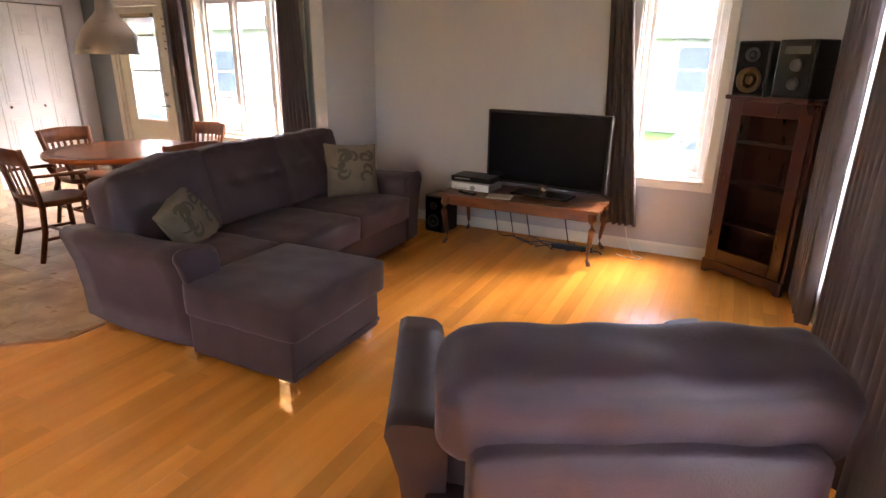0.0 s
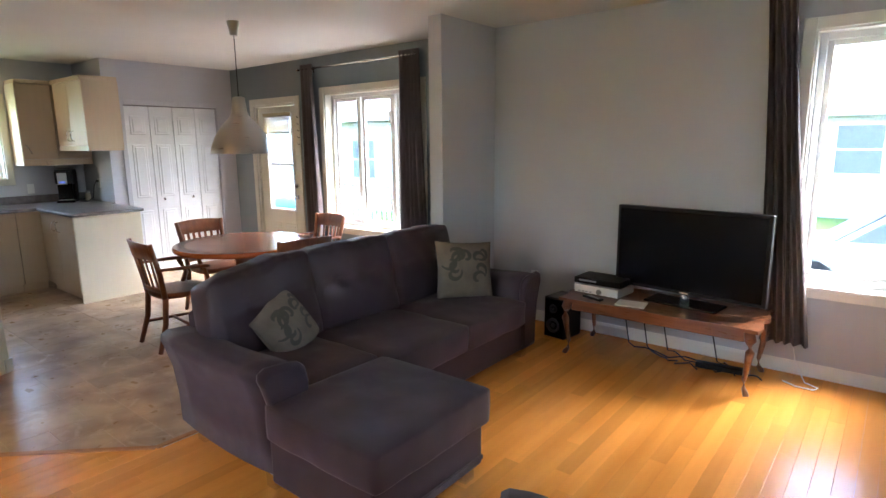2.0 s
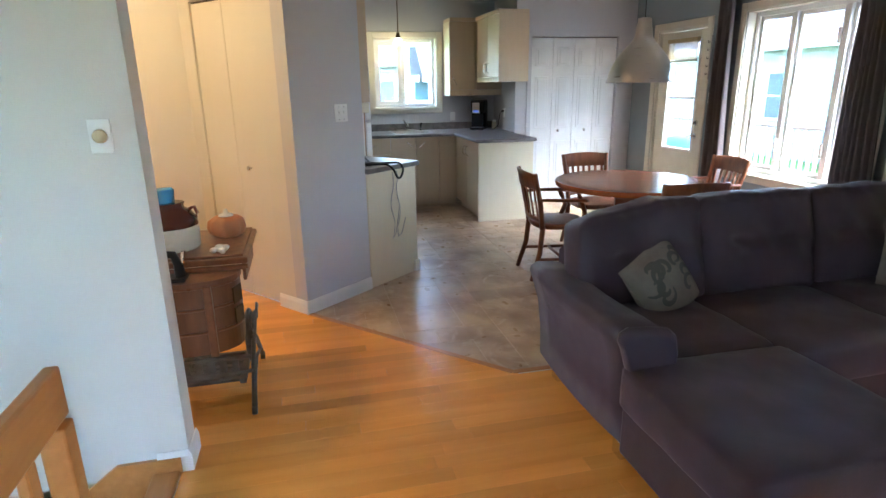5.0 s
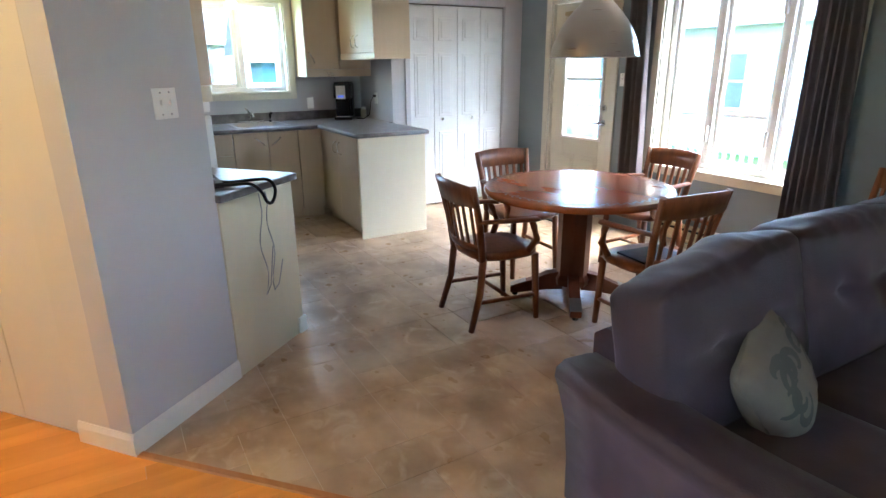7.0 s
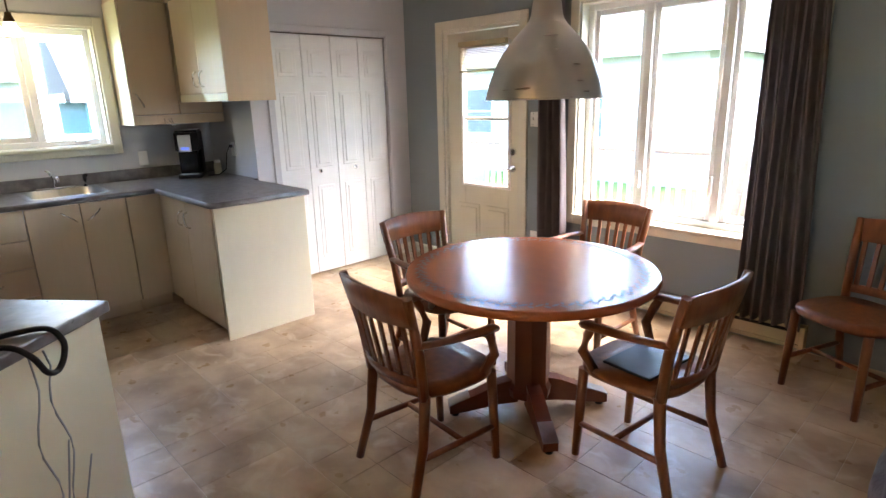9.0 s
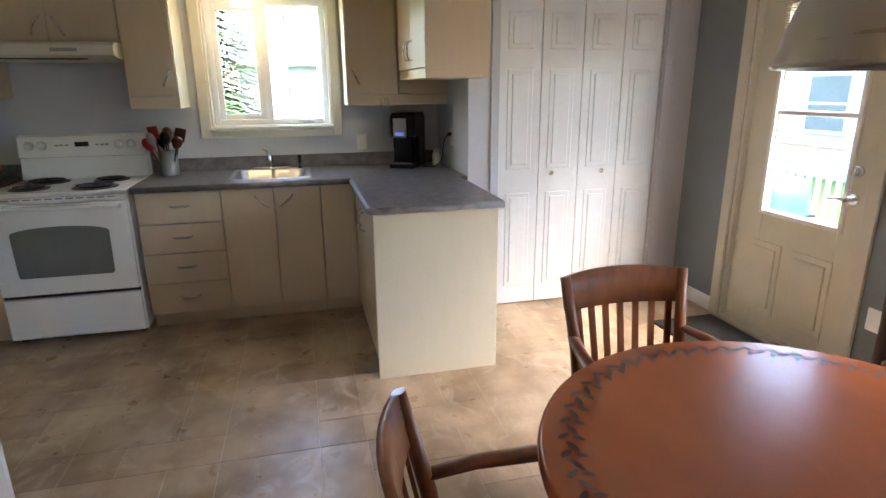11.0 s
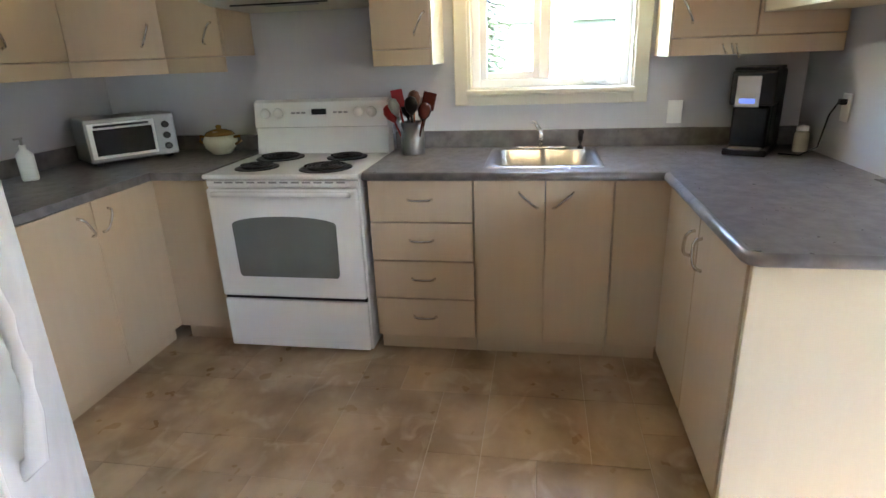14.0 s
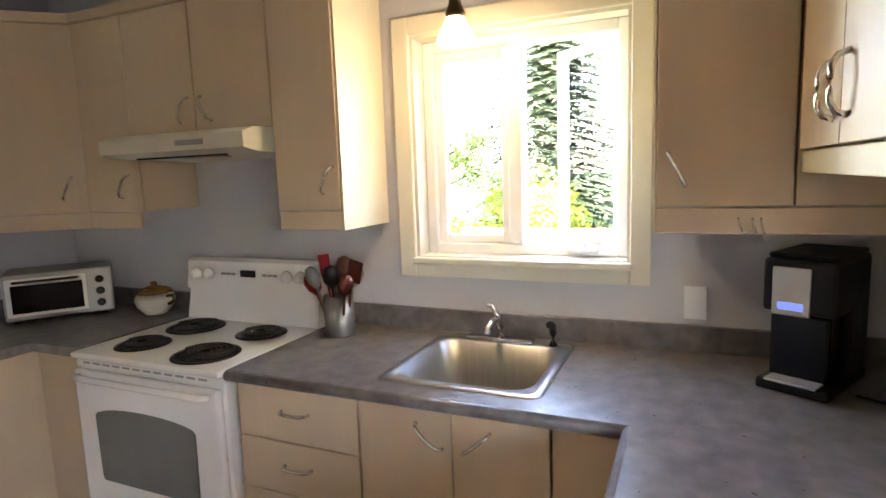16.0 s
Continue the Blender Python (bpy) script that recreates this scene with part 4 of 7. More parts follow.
esc = bmesh.new()
add_tube(esc, (-0.25, -0.02, 0.72), (-0.25, -0.04, 0.72), 0.010)
part("door_knob", esc, M_GOLD, dr)
speaker_box(0.22, 0.22, 0.345, pose(0.50, 5.74, 1.30, 0, 0, -30), "black loudspeaker with a bronze cone on the cabinet", [(0.105, 0.08, M_GOLD), (0.26, 0.045, M_DARKCONE)])
hf = thing("stereo_unit", "black compact stereo with a silver front edge on the cabinet", "stereo", at=pose(0.735, 5.63, 1.30, 0, 0, -38))
part("case", boxes((-0.12, 0.12, -0.10, 0.12, 0, 0.35), bevel=0.008), M_BLACK, hf)
part("front_plate", boxes((-0.11, 0.11, -0.108, -0.099, 0.01, 0.34), bevel=0.004), M_BLACKGLOSS, hf)
part("edge_trim", boxes((-0.118, -0.106, -0.112, -0.10, 0.005, 0.345), bevel=0.003), M_CHROME, hf, "silver edge strip")
for z in (0.09, 0.20):
    kb = bmesh.new()
    add_lathe(kb, [(0.038, 0), (0.036, 0.016), (0.02, 0.018)], 20)
    part("dial", moved(kb, Matrix.Translation((0.02, -0.108, z)) @ pose(0, 0, 0, 90, 0, 0)), M_DARKCONE, hf)
part("display", boxes((-0.07, 0.09, -0.110, -0.107, 0.265, 0.31)), M_DARKCONE, hf)


# ---------------------------------------------------------------- curtains and rods
def curtain(name, label, w_top, w_bot, z0, z1, at, folds, amp=0.032, shift=0.0, seed=0, material=None):
    """A pleated hanging cloth in the plane y = 0, width along x, with depth and a hem."""
    bm = bmesh.new()
    n, rows = folds * 10, 14
    rnd = random.Random(seed)
    ph = [rnd.uniform(-0.5, 0.5) for _ in range(folds + 2)]
    for side in (1, -1):
        grid = []
        for r in range(rows + 1):
            t = r / rows
            w = w_top + (w_bot - w_top) * t ** 1.4
            line = []
            for k in range(n + 1):
                s = k / n
                f = s * folds
                pz = ph[int(f)] * (1 - f % 1) + ph[min(int(f) + 1, folds)] * (f % 1)
                y = amp * (0.75 + 0.5 * t) * math.sin(2 * math.pi * f + pz * t * 2.0) + 0.01 * noise.noise(Vector((s * 5, t * 3, seed)))
                x = (s - 0.5) * w + shift * t + 0.008 * math.sin(9 * s + 4 * t + seed)
                line.append(bm.verts.new((x, y + side * 0.003, z1 + (z0 - z1) * t)))
            grid.append(line)
        for r in range(rows):
            for k in range(n):
                q = (grid[r][k], grid[r][k + 1], grid[r + 1][k + 1], grid[r + 1][k])
                bm.faces.new(q if side < 0 else q[::-1]).smooth = True
    ob = mesh_ob(name, bm, material or M_CURT)
    ob.matrix_world = at
    return tagged(ob, label, "curtain")


def curtain_rod(x0, x1, z, at, label, brackets):
    r = thing("curtain_rod", label, "curtain rod", at=at)
    bm = bmesh.new()
    add_tube(bm, (x0, 0, z), (x1, 0, z), 0.011, n=12)
    part("rod", bm, M_CHROME, r)
    for x in (x0, x1):
        fb = bmesh.new()
        d = -1 if x == x0 else 1
        add_tube(fb, (x, 0, z), (x + d * 0.03, 0, z), 0.017, 0.012, n=12)
        part("finial", fb, M_CHROME, r)
    for x in brackets:
        kb = bmesh.new()
        add_tube(kb, (x, 0, z), (x, 0.085, z), 0.007)
        add_box(kb, x - 0.012, x + 0.012, 0.08, 0.088, z - 0.035, z + 0.035)
        part("bracket", kb, M_CHROME, r)
    return r


NW = Matrix.Translation((0, NY - 0.09, 0))
curtain_rod(-0.70, 0.40, 2.50, NW, "thin white metal curtain rod above the tall window", (-0.45, 0.36))
curtain("curtain", "mauve-grey grommet curtain hanging bunched beside the tall window", 0.17, 0.27, 0.23, 2.56, Matrix.Translation((-0.53, NY - 0.09, 0)), 5, 0.03, shift=0.20, seed=1)
curtain_rod(-5.43, -3.60, 2.43, NW, "thin steel curtain rod above the dining window", (-5.25, -3.66))
curtain("curtain", "mauve-grey curtain bunched between garden door and dining window", 0.22, 0.28, 0.16, 2.48, Matrix.Translation((-5.28, NY - 0.09, 0)), 4, 0.034, shift=0.03, seed=2)
curtain("curtain", "mauve-grey curtain bunched beside the dining window", 0.27, 0.38, 0.16, 2.48, Matrix.Translation((-3.69, NY - 0.09, 0)), 6, 0.034, shift=0.04, seed=3)
EM = Matrix.Translation((EX - 0.10, 0, 0)) @ pose(0, 0, 0, 0, 0, -90)
curtain_rod(-5.80, -1.4, 2.43, EM, "thin steel curtain rod above the wide window", (-5.7, -4.0, -2.6))
curtain("curtain", "mauve-grey curtain drawn to one end of the wide window", 0.85, 0.60, 0.10, 2.48, EM @ Matrix.Translation((-5.28, 0, 0)), 8, 0.034, seed=4, shift=0.12)
curtain("curtain", "mauve-grey curtain drawn across part of the wide window", 2.02, 1.99, 0.10, 2.48, EM @ Matrix.Translation((-3.43, 0, 0)), 19, 0.036, seed=5)
curtain("sheer_curtain", "white sheer curtain hanging between the grey curtains", 0.75, 0.75, 0.12, 2.46, EM @ Matrix.Translation((-4.66, 0.055, 0)), 9, 0.014, seed=6, material=M_SHEER)

# cables under the television table
for i, (xa, ya, xb, yb, sag) in enumerate(((-1.45, 6.03, -0.75, 5.92, 0.2), (-1.15, 6.03, -0.60, 5.85, 0.25), (-1.3, 6.02, -0.9, 5.80, 0.3), (-0.8, 6.02, -0.50, 5.9, 0.15))):
    cb = bmesh.new()
    rnd = random.Random(i + 7)
    pts = [(xa, ya, 0.40), (xa + 0.03, ya + 0.01, 0.2), (xa + 0.08, ya - 0.03, 0.02)]
    for k in range(1, 9):
        t = k / 8
        pts.append((xa + 0.08 + (xb - xa) * t + 0.05 * rnd.uniform(-1, 1), ya - 0.03 + (yb - ya) * t + 0.07 * rnd.uniform(-1, 1), 0.008 + 0.012 * rnd.random()))
    add_path(cb, pts, 0.005, 6)
    solid("power_cable", smooth(cb), M_BLACK, "black cable trailing behind the low table", "cable", "cables under the low table")
solid("power_strip", boxes((-0.17, 0.17, -0.03, 0.03, 0, 0.04), bevel=0.006), M_BLACK, "black power strip on the floor below the low table", "power strip", at=pose(-0.66, 5.88, 0, 0, 0, 6))
wc = bmesh.new()
add_path(wc, [(-0.30, 6.10, 0.30), (-0.25, 6.06, 0.10), (-0.18, 5.98, 0.006), (-0.10, 5.93, 0.006), (-0.12, 5.88, 0.006), (-0.22, 5.88, 0.006), (-0.30, 5.93, 0.006)], 0.004, 6)
solid("power_cable", smooth(wc), M_PVC, "thin white cable curled by the wall", "cable")
jack = thing("wall_socket", "white outlet plate on the grey wall behind the sofa", "socket", at=pose(-2.30, NY, 0.40))
part("plate", boxes((-0.035, 0.035, -0.008, -0.001, -0.057, 0.057), bevel=0.003), M_PVC, jack)
for z in (-0.022, 0.022):
    part("outlet", boxes((-0.014, 0.014, -0.011, -0.007, z - 0.014, z + 0.014), bevel=0.003), M_PVC, jack)

# ---------------------------------------------------------------- dining
def oak_chair(label, at, arms=True, group="chairs round the table"):
    """A slat-backed oak chair, facing +y, seat at its middle."""
    c = thing("dining_chair" if not arms else "dining_armchair", label, "chair", group, at=at)
    sb_ = bmesh.new()
    outl = []
    for k in range(28):
        a = 2 * math.pi * k / 28
        ca, sa = math.cos(a), math.sin(a)
        q = (abs(ca) ** 3.2 + abs(sa) ** 3.2) ** (-1 / 3.2)
        outl.append((0.225 * ca * q * (1 + 0.05 * sa), 0.22 * sa * q))
    lo = [sb_.verts.new((x * 0.97, y * 0.97, 0.415)) for x, y in outl]
    mi = [sb_.verts.new((x, y, 0.432)) for x, y in outl]
    hi = [sb_.verts.new((x * 0.97, y * 0.97, 0.452)) for x, y in outl]
    inn = [sb_.verts.new((x * 0.6, y * 0.6, 0.443)) for x, y in outl]
    n = len(outl)
    sb_.faces.new(lo[::-1])
    for a, b in ((lo, mi), (mi, hi), (hi, inn)):
        for k in range(n):
            sb_.faces.new((a[k], a[(k + 1) % n], b[(k + 1) % n], b[k])).smooth = True
    sb_.faces.new(inn)
    part("seat", sb_, M_CHAIR, c)
    for sx in (-1, 1):
        fl = bmesh.new()
        add_path(fl, [(sx * 0.185, 0.17, 0.42), (sx * 0.19, 0.18, 0.2), (sx * 0.195, 0.19, 0.0)], [0.022, 0.021, 0.017], 8)
        part("front_leg", fl, M_CHAIR, c)
        bl = bmesh.new()
        add_path(bl, [(sx * 0.205, -0.265, 0.0), (sx * 0.19, -0.20, 0.22), (sx * 0.185, -0.18, 0.43)], [0.018, 0.021, 0.023], 8)
        part("back_leg", bl, M_CHAIR, c)
        ps = bmesh.new()
        add_path(ps, [(sx * 0.185, -0.185, 0.42), (sx * 0.20, -0.21, 0.62), (sx * 0.225, -0.27, 0.86)], [0.022, 0.021, 0.018], 8)
        part("back_post", ps, M_CHAIR, c)
        ss = bmesh.new()
        add_path(ss, [(sx * 0.193, 0.182, 0.16), (sx * 0.194, -0.215, 0.17)], 0.013, 8)
        part("stretcher", ss, M_CHAIR, c)
    cs = bmesh.new()
    add_path(cs, [(-0.193, 0.0, 0.165), (0.193, 0.0, 0.165)], 0.012, 8)
    part("stretcher", cs, M_CHAIR, c)
    for z0, z1, nm in ((0.742, 0.855, "crest_rail"), (0.475, 0.515, "lower_rail")):
        cr = bmesh.new()
        m = 12
        prev = None
        for k in range(m + 1):
            s = k / m * 2 - 1
            bow = -0.045 * (1 - s * s)
            crown = 0.014 * (1 - s * s) if nm == "crest_rail" else 0
            cur = []
            for z in (z0, z1 + crown):
                y = -0.185 - (z - 0.43) * 0.195 + bow
                wid = 0.19 + (z - 0.43) * 0.09 + 0.012 * (nm == "crest_rail")
                cur += [cr.verts.new((s * wid, y - 0.010, z)), cr.verts.new((s * wid, y + 0.010, z))]
            if prev:
                for a, b in ((0, 1), (1, 3), (3, 2), (2, 0)):
                    cr.faces.new((prev[a], prev[b], cur[b], cur[a])).smooth = True
            else:
                cr.faces.new((cur[0], cur[1], cur[3], cur[2]))
            prev = cur
        cr.faces.new((prev[0], prev[2], prev[3], prev[1]))
        part(nm, cr, M_CHAIR, c)
    for k in range(7):
        s = (k - 3) / 3.7
        sl = bmesh.new()
        bow = -0.045 * (1 - s * s)
        z0, z1 = 0.51, 0.75
        p = [(s * (0.19 + (z - 0.43) * 0.09), -0.185 - (z - 0.43) * 0.195 + bow, z) for z in (z0, (z0 + z1) / 2, z1)]
        for a, b in zip(p, p[1:]):
            vs = [sl.verts.new((q[0] + dx, q[1] + dy, q[2])) for q in (a, b) for dx, dy in ((-0.011, -0.005), (0.011, -0.005), (0.011, 0.005), (-0.011, 0.005))]
            for i in range(4):
                sl.faces.new((vs[i], vs[(i + 1) % 4], vs[4 + (i + 1) % 4], vs[4 + i]))
        part("slat", sl, M_CHAIR, c)
    if arms:
        for sx in (-1, 1):
            ar = bmesh.new()
            add_path(ar, [(sx * 0.205, -0.225, 0.655), (sx * 0.235, -0.10, 0.655), (sx * 0.25, 0.05, 0.65), (sx * 0.245, 0.13, 0.645), (sx * 0.225, 0.16, 0.635)], [0.020, 0.024, 0.027, 0.028, 0.016], 8, flat=0.55)
            arm = part("armrest", ar, M_CHAIR, c)
            asup = bmesh.new()
            add_path(asup, [(sx * 0.20, 0.10, 0.43), (sx * 0.225, 0.15, 0.52), (sx * 0.238, 0.12, 0.60), (sx * 0.24, 0.10, 0.64)], [0.019, 0.022, 0.020, 0.018], 8)
            part("arm_support", asup, M_CHAIR, c)
    return c


oak_chair("stained oak armchair with slatted back, pulled up to the table", pose(-4.32, 3.895, 0, 0, 0, -5))
oak_chair("stained oak armchair with slatted back and a folder on it", pose(-3.665, 4.50, 0, 0, 0, 84))
oak_chair("stained oak armchair with slatted back near the pantry doors", pose(-4.90, 4.545, 0, 0, 0, -92))
oak_chair("stained oak armchair with slatted back below the window", pose(-4.45, 5.33, 0, 0, 0, 178))
oak_chair("armless stained oak chair with slatted back by the wall", pose(-3.17, 5.70, 0, 0, 0, 156), arms=False, group="spare chairs")
solid("folder", boxes((-0.15, 0.15, -0.11, 0.11, 0, 0.012), bevel=0.004), M_BLACK, "thin dark folder lying on an oak chair seat", "folder", at=pose(-3.66, 4.50, 0.455, 0, 0, 84))

tb = thing("dining_table", "round cherry wood pedestal table with a stencilled rim", "table", at=pose(-4.255, 4.48, 0))
R = 0.59
tp = bmesh.new()
add_lathe(tp, [(R - 0.03, 0.706), (R - 0.006, 0.712), (R, 0.728), (R - 0.004, 0.744), (R - 0.012, 0.75)], 72)
part("tabletop", tp, M_TABLE, tb)
bd = bmesh.new()
for k in range(52):
    a = 2 * math.pi * k / 52
    for dr, da, l, w, tilt in ((0.075, 0.0, 0.022, 0.008, 0.6), (0.058, 0.055, 0.018, 0.008, -0.7), (0.09, 0.06, 0.015, 0.007, 1.4)):
        cx, cy = (R - dr) * math.cos(a + da), (R - dr) * math.sin(a + da)
        th = a + math.pi / 2 + tilt
        ring = [bd.verts.new((cx + l * math.cos(p) * math.cos(th) - w * math.sin(p) * math.sin(th), cy + l * math.cos(p) * math.sin(th) + w * math.sin(p) * math.cos(th), 0.7512)) for p in (2 * math.pi * q / 8 for q in range(8))]
        bd.faces.new(ring)
part("stencil_band", bd, M_INLAY, tb, "dark leafy stencil round the rim")
ap = bmesh.new()
add_lathe(ap, [(0.30, 0.665), (0.32, 0.67), (0.32, 0.706), (0.30, 0.706)], 40)
part("apron", ap, M_TABLE, tb)
co = bmesh.new()
add_lathe(co, [(0.115, 0.10), (0.12, 0.14), (0.105, 0.17), (0.105, 0.60), (0.13, 0.64), (0.15, 0.668)], 8)
for f in co.faces:
    f.smooth = False
part("pedestal", co, M_PEDESTAL, tb, "dark reddish wooden pedestal, colour deepened for the shade under the tabletop")
for k in range(4):
    a = math.pi / 2 * k + math.radians(-38)
    d = Vector((math.cos(a), math.sin(a), 0))
    side = Vector((-d.y, d.x, 0))
    fb = bmesh.new()
    prof = [(0.06, 0.06, 0.19), (0.16, 0.055, 0.165), (0.28, 0.035, 0.11), (0.38, 0.02, 0.075), (0.40, 0.022, 0.06)]
    prev = None
    for r, z0, z1 in prof:
        cur = [fb.verts.new(d * r + side * sgn * 0.034 + Vector((0, 0, z))) for z in (z0, z1) for sgn in (-1, 1)]
        if prev:
            for p, q in ((0, 1), (1, 3), (3, 2), (2, 0)):
                fb.faces.new((prev[p], prev[q], cur[q], cur[p]))
        else:
            fb.faces.new((cur[0], cur[2], cur[3], cur[1]))
        prev = cur
    fb.faces.new((prev[0], prev[1], prev[3], prev[2]))
    ft = part("foot", fb, M_PEDESTAL, tb)
    tip = bmesh.new()
    add_tube(tip, tuple(d * 0.37 + Vector((0, 0, 0.0))), tuple(d * 0.37 + Vector((0, 0, 0.024))), 0.02, n=12)
    part("glide", tip, M_BLACK, ft)
    cp = bmesh.new()
    vs = [d * r + side * sgn * 0.0355 + Vector((0, 0, z)) for r, z in ((0.30, 0.104), (0.402, 0.0632)) for sgn in (-1, 1)]
    q = [cp.verts.new(v + Vector((0, 0, 0.001))) for v in vs]
    q2 = [cp.verts.new(v + Vector((0, 0, 0.006))) for v in vs]
    cp.faces.new((q2[0], q2[1], q2[3], q2[2]))
    for i, j in ((0, 1), (1, 3), (3, 2), (2, 0)):
        cp.faces.new((q[i], q[j], q2[j], q2[i]))
    part("wear_plate", cp, M_STEEL, ft, "steel wear plate")

pdl = thing("pendant_lamp", "brushed aluminium dome pendant lamp over the table", "lamp", at=pose(-4.18, 4.47, -0.012))
sh = bmesh.new()
outer = [(0.252, 1.53), (0.249, 1.545), (0.240, 1.585), (0.224, 1.63), (0.200, 1.68), (0.172, 1.725), (0.140, 1.765), (0.108, 1.80), (0.084, 1.825), (0.070, 1.845), (0.064, 1.865), (0.058, 1.91), (0.051, 1.955), (0.047, 1.985), (0.03, 1.99)]
add_lathe(sh, outer + [(r - 0.004, z - 0.004) for r, z in outer[::-1]][1:], 48, close=False)
part("shade", sh, M_ALU, pdl)
lip = bmesh.new()
add_lathe(lip, [(0.252, 1.526), (0.256, 1.53), (0.252, 1.534), (0.247, 1.53), (0.252, 1.526)], 48, close=False)
part("rim", lip, M_ALU, pdl)
bl_ = bmesh.new()
add_lathe(bl_, [(0.012, 1.64), (0.03, 1.66), (0.034, 1.69), (0.022, 1.73), (0.016, 1.77)], 16)
part("bulb", bl_, M_CREAMGLAZE, pdl, "unlit frosted bulb")
cd = bmesh.new()
add_tube(cd, (0, 0, 1.985), (0, 0, CEIL - 0.07), 0.0035, n=8)
part("cord", cd, M_BLACK, pdl)
cn = bmesh.new()
add_lathe(cn, [(0.03, CEIL - 0.10), (0.05, CEIL + 0.006), (0.052, CEIL + 0.012)], 24)
part("canopy", cn, M_ALU, pdl)

bh = thing("baseboard_heater", "long almond electric baseboard heater below the window", "heater", at=pose(0, NY, 0))
part("case", boxes((-4.95, -3.45, -0.062, -0.001, 0.025, 0.165), bevel=0.006), M_HEATER, bh)
part("grille_slot", boxes((-4.90, -3.50, -0.066, -0.060, 0.125, 0.145)), M_BLACK, bh, "dark air slot")
part("deflector", boxes((-4.93, -3.47, -0.075, -0.058, 0.045, 0.055), bevel=0.003), M_HEATER, bh)
for x in (-4.94, -3.46):
    part("end_cap", boxes((x - 0.015, x + 0.015, -0.07, -0.002, 0.0, 0.168), bevel=0.004), M_HEATER, bh)


def plate_at(name, label, m, w=0.072, h=0.115, toggles=1, cat="light switch"):
    p = thing(name, label, cat, at=m)
    part("plate", boxes((-w / 2, w / 2, -0.007, -0.0005, -h / 2, h / 2), bevel=0.003), M_PVC, p)
    for i in range(toggles):
        x = (i - (toggles - 1) / 2) * 0.045
        part("toggle", boxes((x - 0.005, x + 0.005, -0.018, -0.006, -0.006, 0.016), bevel=0.002), M_PVC, p)
        for z in (-0.042, 0.042):
            part("screw", boxes((x - 0.003, x + 0.003, -0.009, -0.006, z - 0.003, z + 0.003)), M_GREYPL, p)
    return p


plate_at("light_switch", "white triple switch plate beside the garden door", pose(-5.445, NY, 1.34), 0.15, 0.115, 3)
plate_at("light_switch", "white double switch plate on the angled wall", SLANT @ pose(-1.80, 4.37, 1.345) @ pose(0, 0, 0, 0, 0, 90), 0.118, 0.118, 2)
sk = thing("wall_socket", "white outlet low on the blue wall", "socket", at=pose(-5.47, NY, 0.38))
part("plate", boxes((-0.036, 0.036, -0.008, -0.001, -0.058, 0.058), bevel=0.003), M_PVC, sk)
ts = thing("thermostat", "small white dial on the stair wall", "thermostat", at=pose(-2.34, 0.80, 1.42, 0, 0, 90))
tbm = bmesh.new()
add_lathe(tbm, [(0.042, 0), (0.042, 0.012), (0.034, 0.022), (0.01, 0.024)], 24)
part("dial", moved(tbm, pose(0, 0, 0, 90, 0, 0)), M_CREAMGLAZE, ts)
part("plate", boxes((-0.06, 0.06, -0.004, 0.0, -0.06, 0.06), bevel=0.002), M_TRIM, ts)
hk_ = thing("key_rack", "narrow dark key rack hanging on the blue wall", "key rack", at=pose(-5.56, NY, 1.75))
part("board", boxes((-0.02, 0.02, -0.015, -0.001, -0.22, 0.22), bevel=0.004), M_GREYPL, hk_)
for i in range(5):
    kb = bmesh.new()
    add_path(kb, [(0, -0.015, -0.16 + i * 0.08), (0, -0.04, -0.17 + i * 0.08), (0, -0.045, -0.15 + i * 0.08)], 0.004, 6)
    part("hook", kb, M_BLACK, hk_)
solid("doormat", boxes((-6.50, -5.72, 5.62, 6.07, 0.0, 0.012), bevel=0.004), M_DARKMAT, "dark ribbed doormat inside the garden door", "doormat")

# ---------------------------------------------------------------- kitchen
def smooth_line(pts, n=6):
    """A smooth line through the given points."""
    v = [Vector(p) for p in pts]
    out = []
    for i in range(len(v) - 1):
        a, b, c, d = v[max(i - 1, 0)], v[i], v[i + 1], v[min(i + 2, len(v) - 1)]
        for k in range(n):
            t = k / n
            out.append(0.5 * (2 * b + (c - a) * t + (2 * a - 5 * b + 4 * c - d) * t * t + (3 * b - a - 3 * c + d) * t ** 3))
    return out + [v[-1]]


def bow_handle(parent, p, way, out, L=0.11, h=0.03, r=0.006):
    """A bowed chrome bar from p along way, standing off by out."""
    p, way, out = Vector(p), Vector(way).normalized(), Vector(out).normalized()
    bm = bmesh.new()
    pts = [p + way * (L * (t - 0.5)) + out * h * (1 - (2 * t - 1) ** 4) ** 0.5 for t in (0, 0.06, 0.2, 0.4, 0.6, 0.8, 0.94, 1)]
    add_path(bm, pts, r, 8)
    return part("handle", bm, M_CHROME, parent, "bowed chrome handle")


def cabinet(name, label, m, w, d, z0, z1, fronts, kick=0.0, category="cabinet", group="", light=None, top=None):
    """A cabinet in local axes: width along x, front at y = 0 facing -y, body behind. fronts: (x0, x1, z0, z1, handle, kind)."""
    c = thing(name, label, category, group, at=m)
    part("body", boxes((0.001, w - 0.001, 0.012, d, z0 + kick, top or z1), bevel=0.002, seg=1), M_CAB, c)
    if kick:
        part("kickboard", boxes((0.001, w - 0.001, 0.05, 0.066, z0, z0 + kick)), M_CAB, c)
    for x0, x1, a, b, hp, kind in fronts:
        f = part(kind, boxes((x0 + 0.0028, x1 - 0.0028, -0.019, 0.006, a + 0.0028, b - 0.0028), bevel=0.0015, seg=1), M_CAB, c)
        if hp:
            bow_handle(f, (hp[0], -0.019, hp[1]), hp[2], (0, -1, 0))
    return c


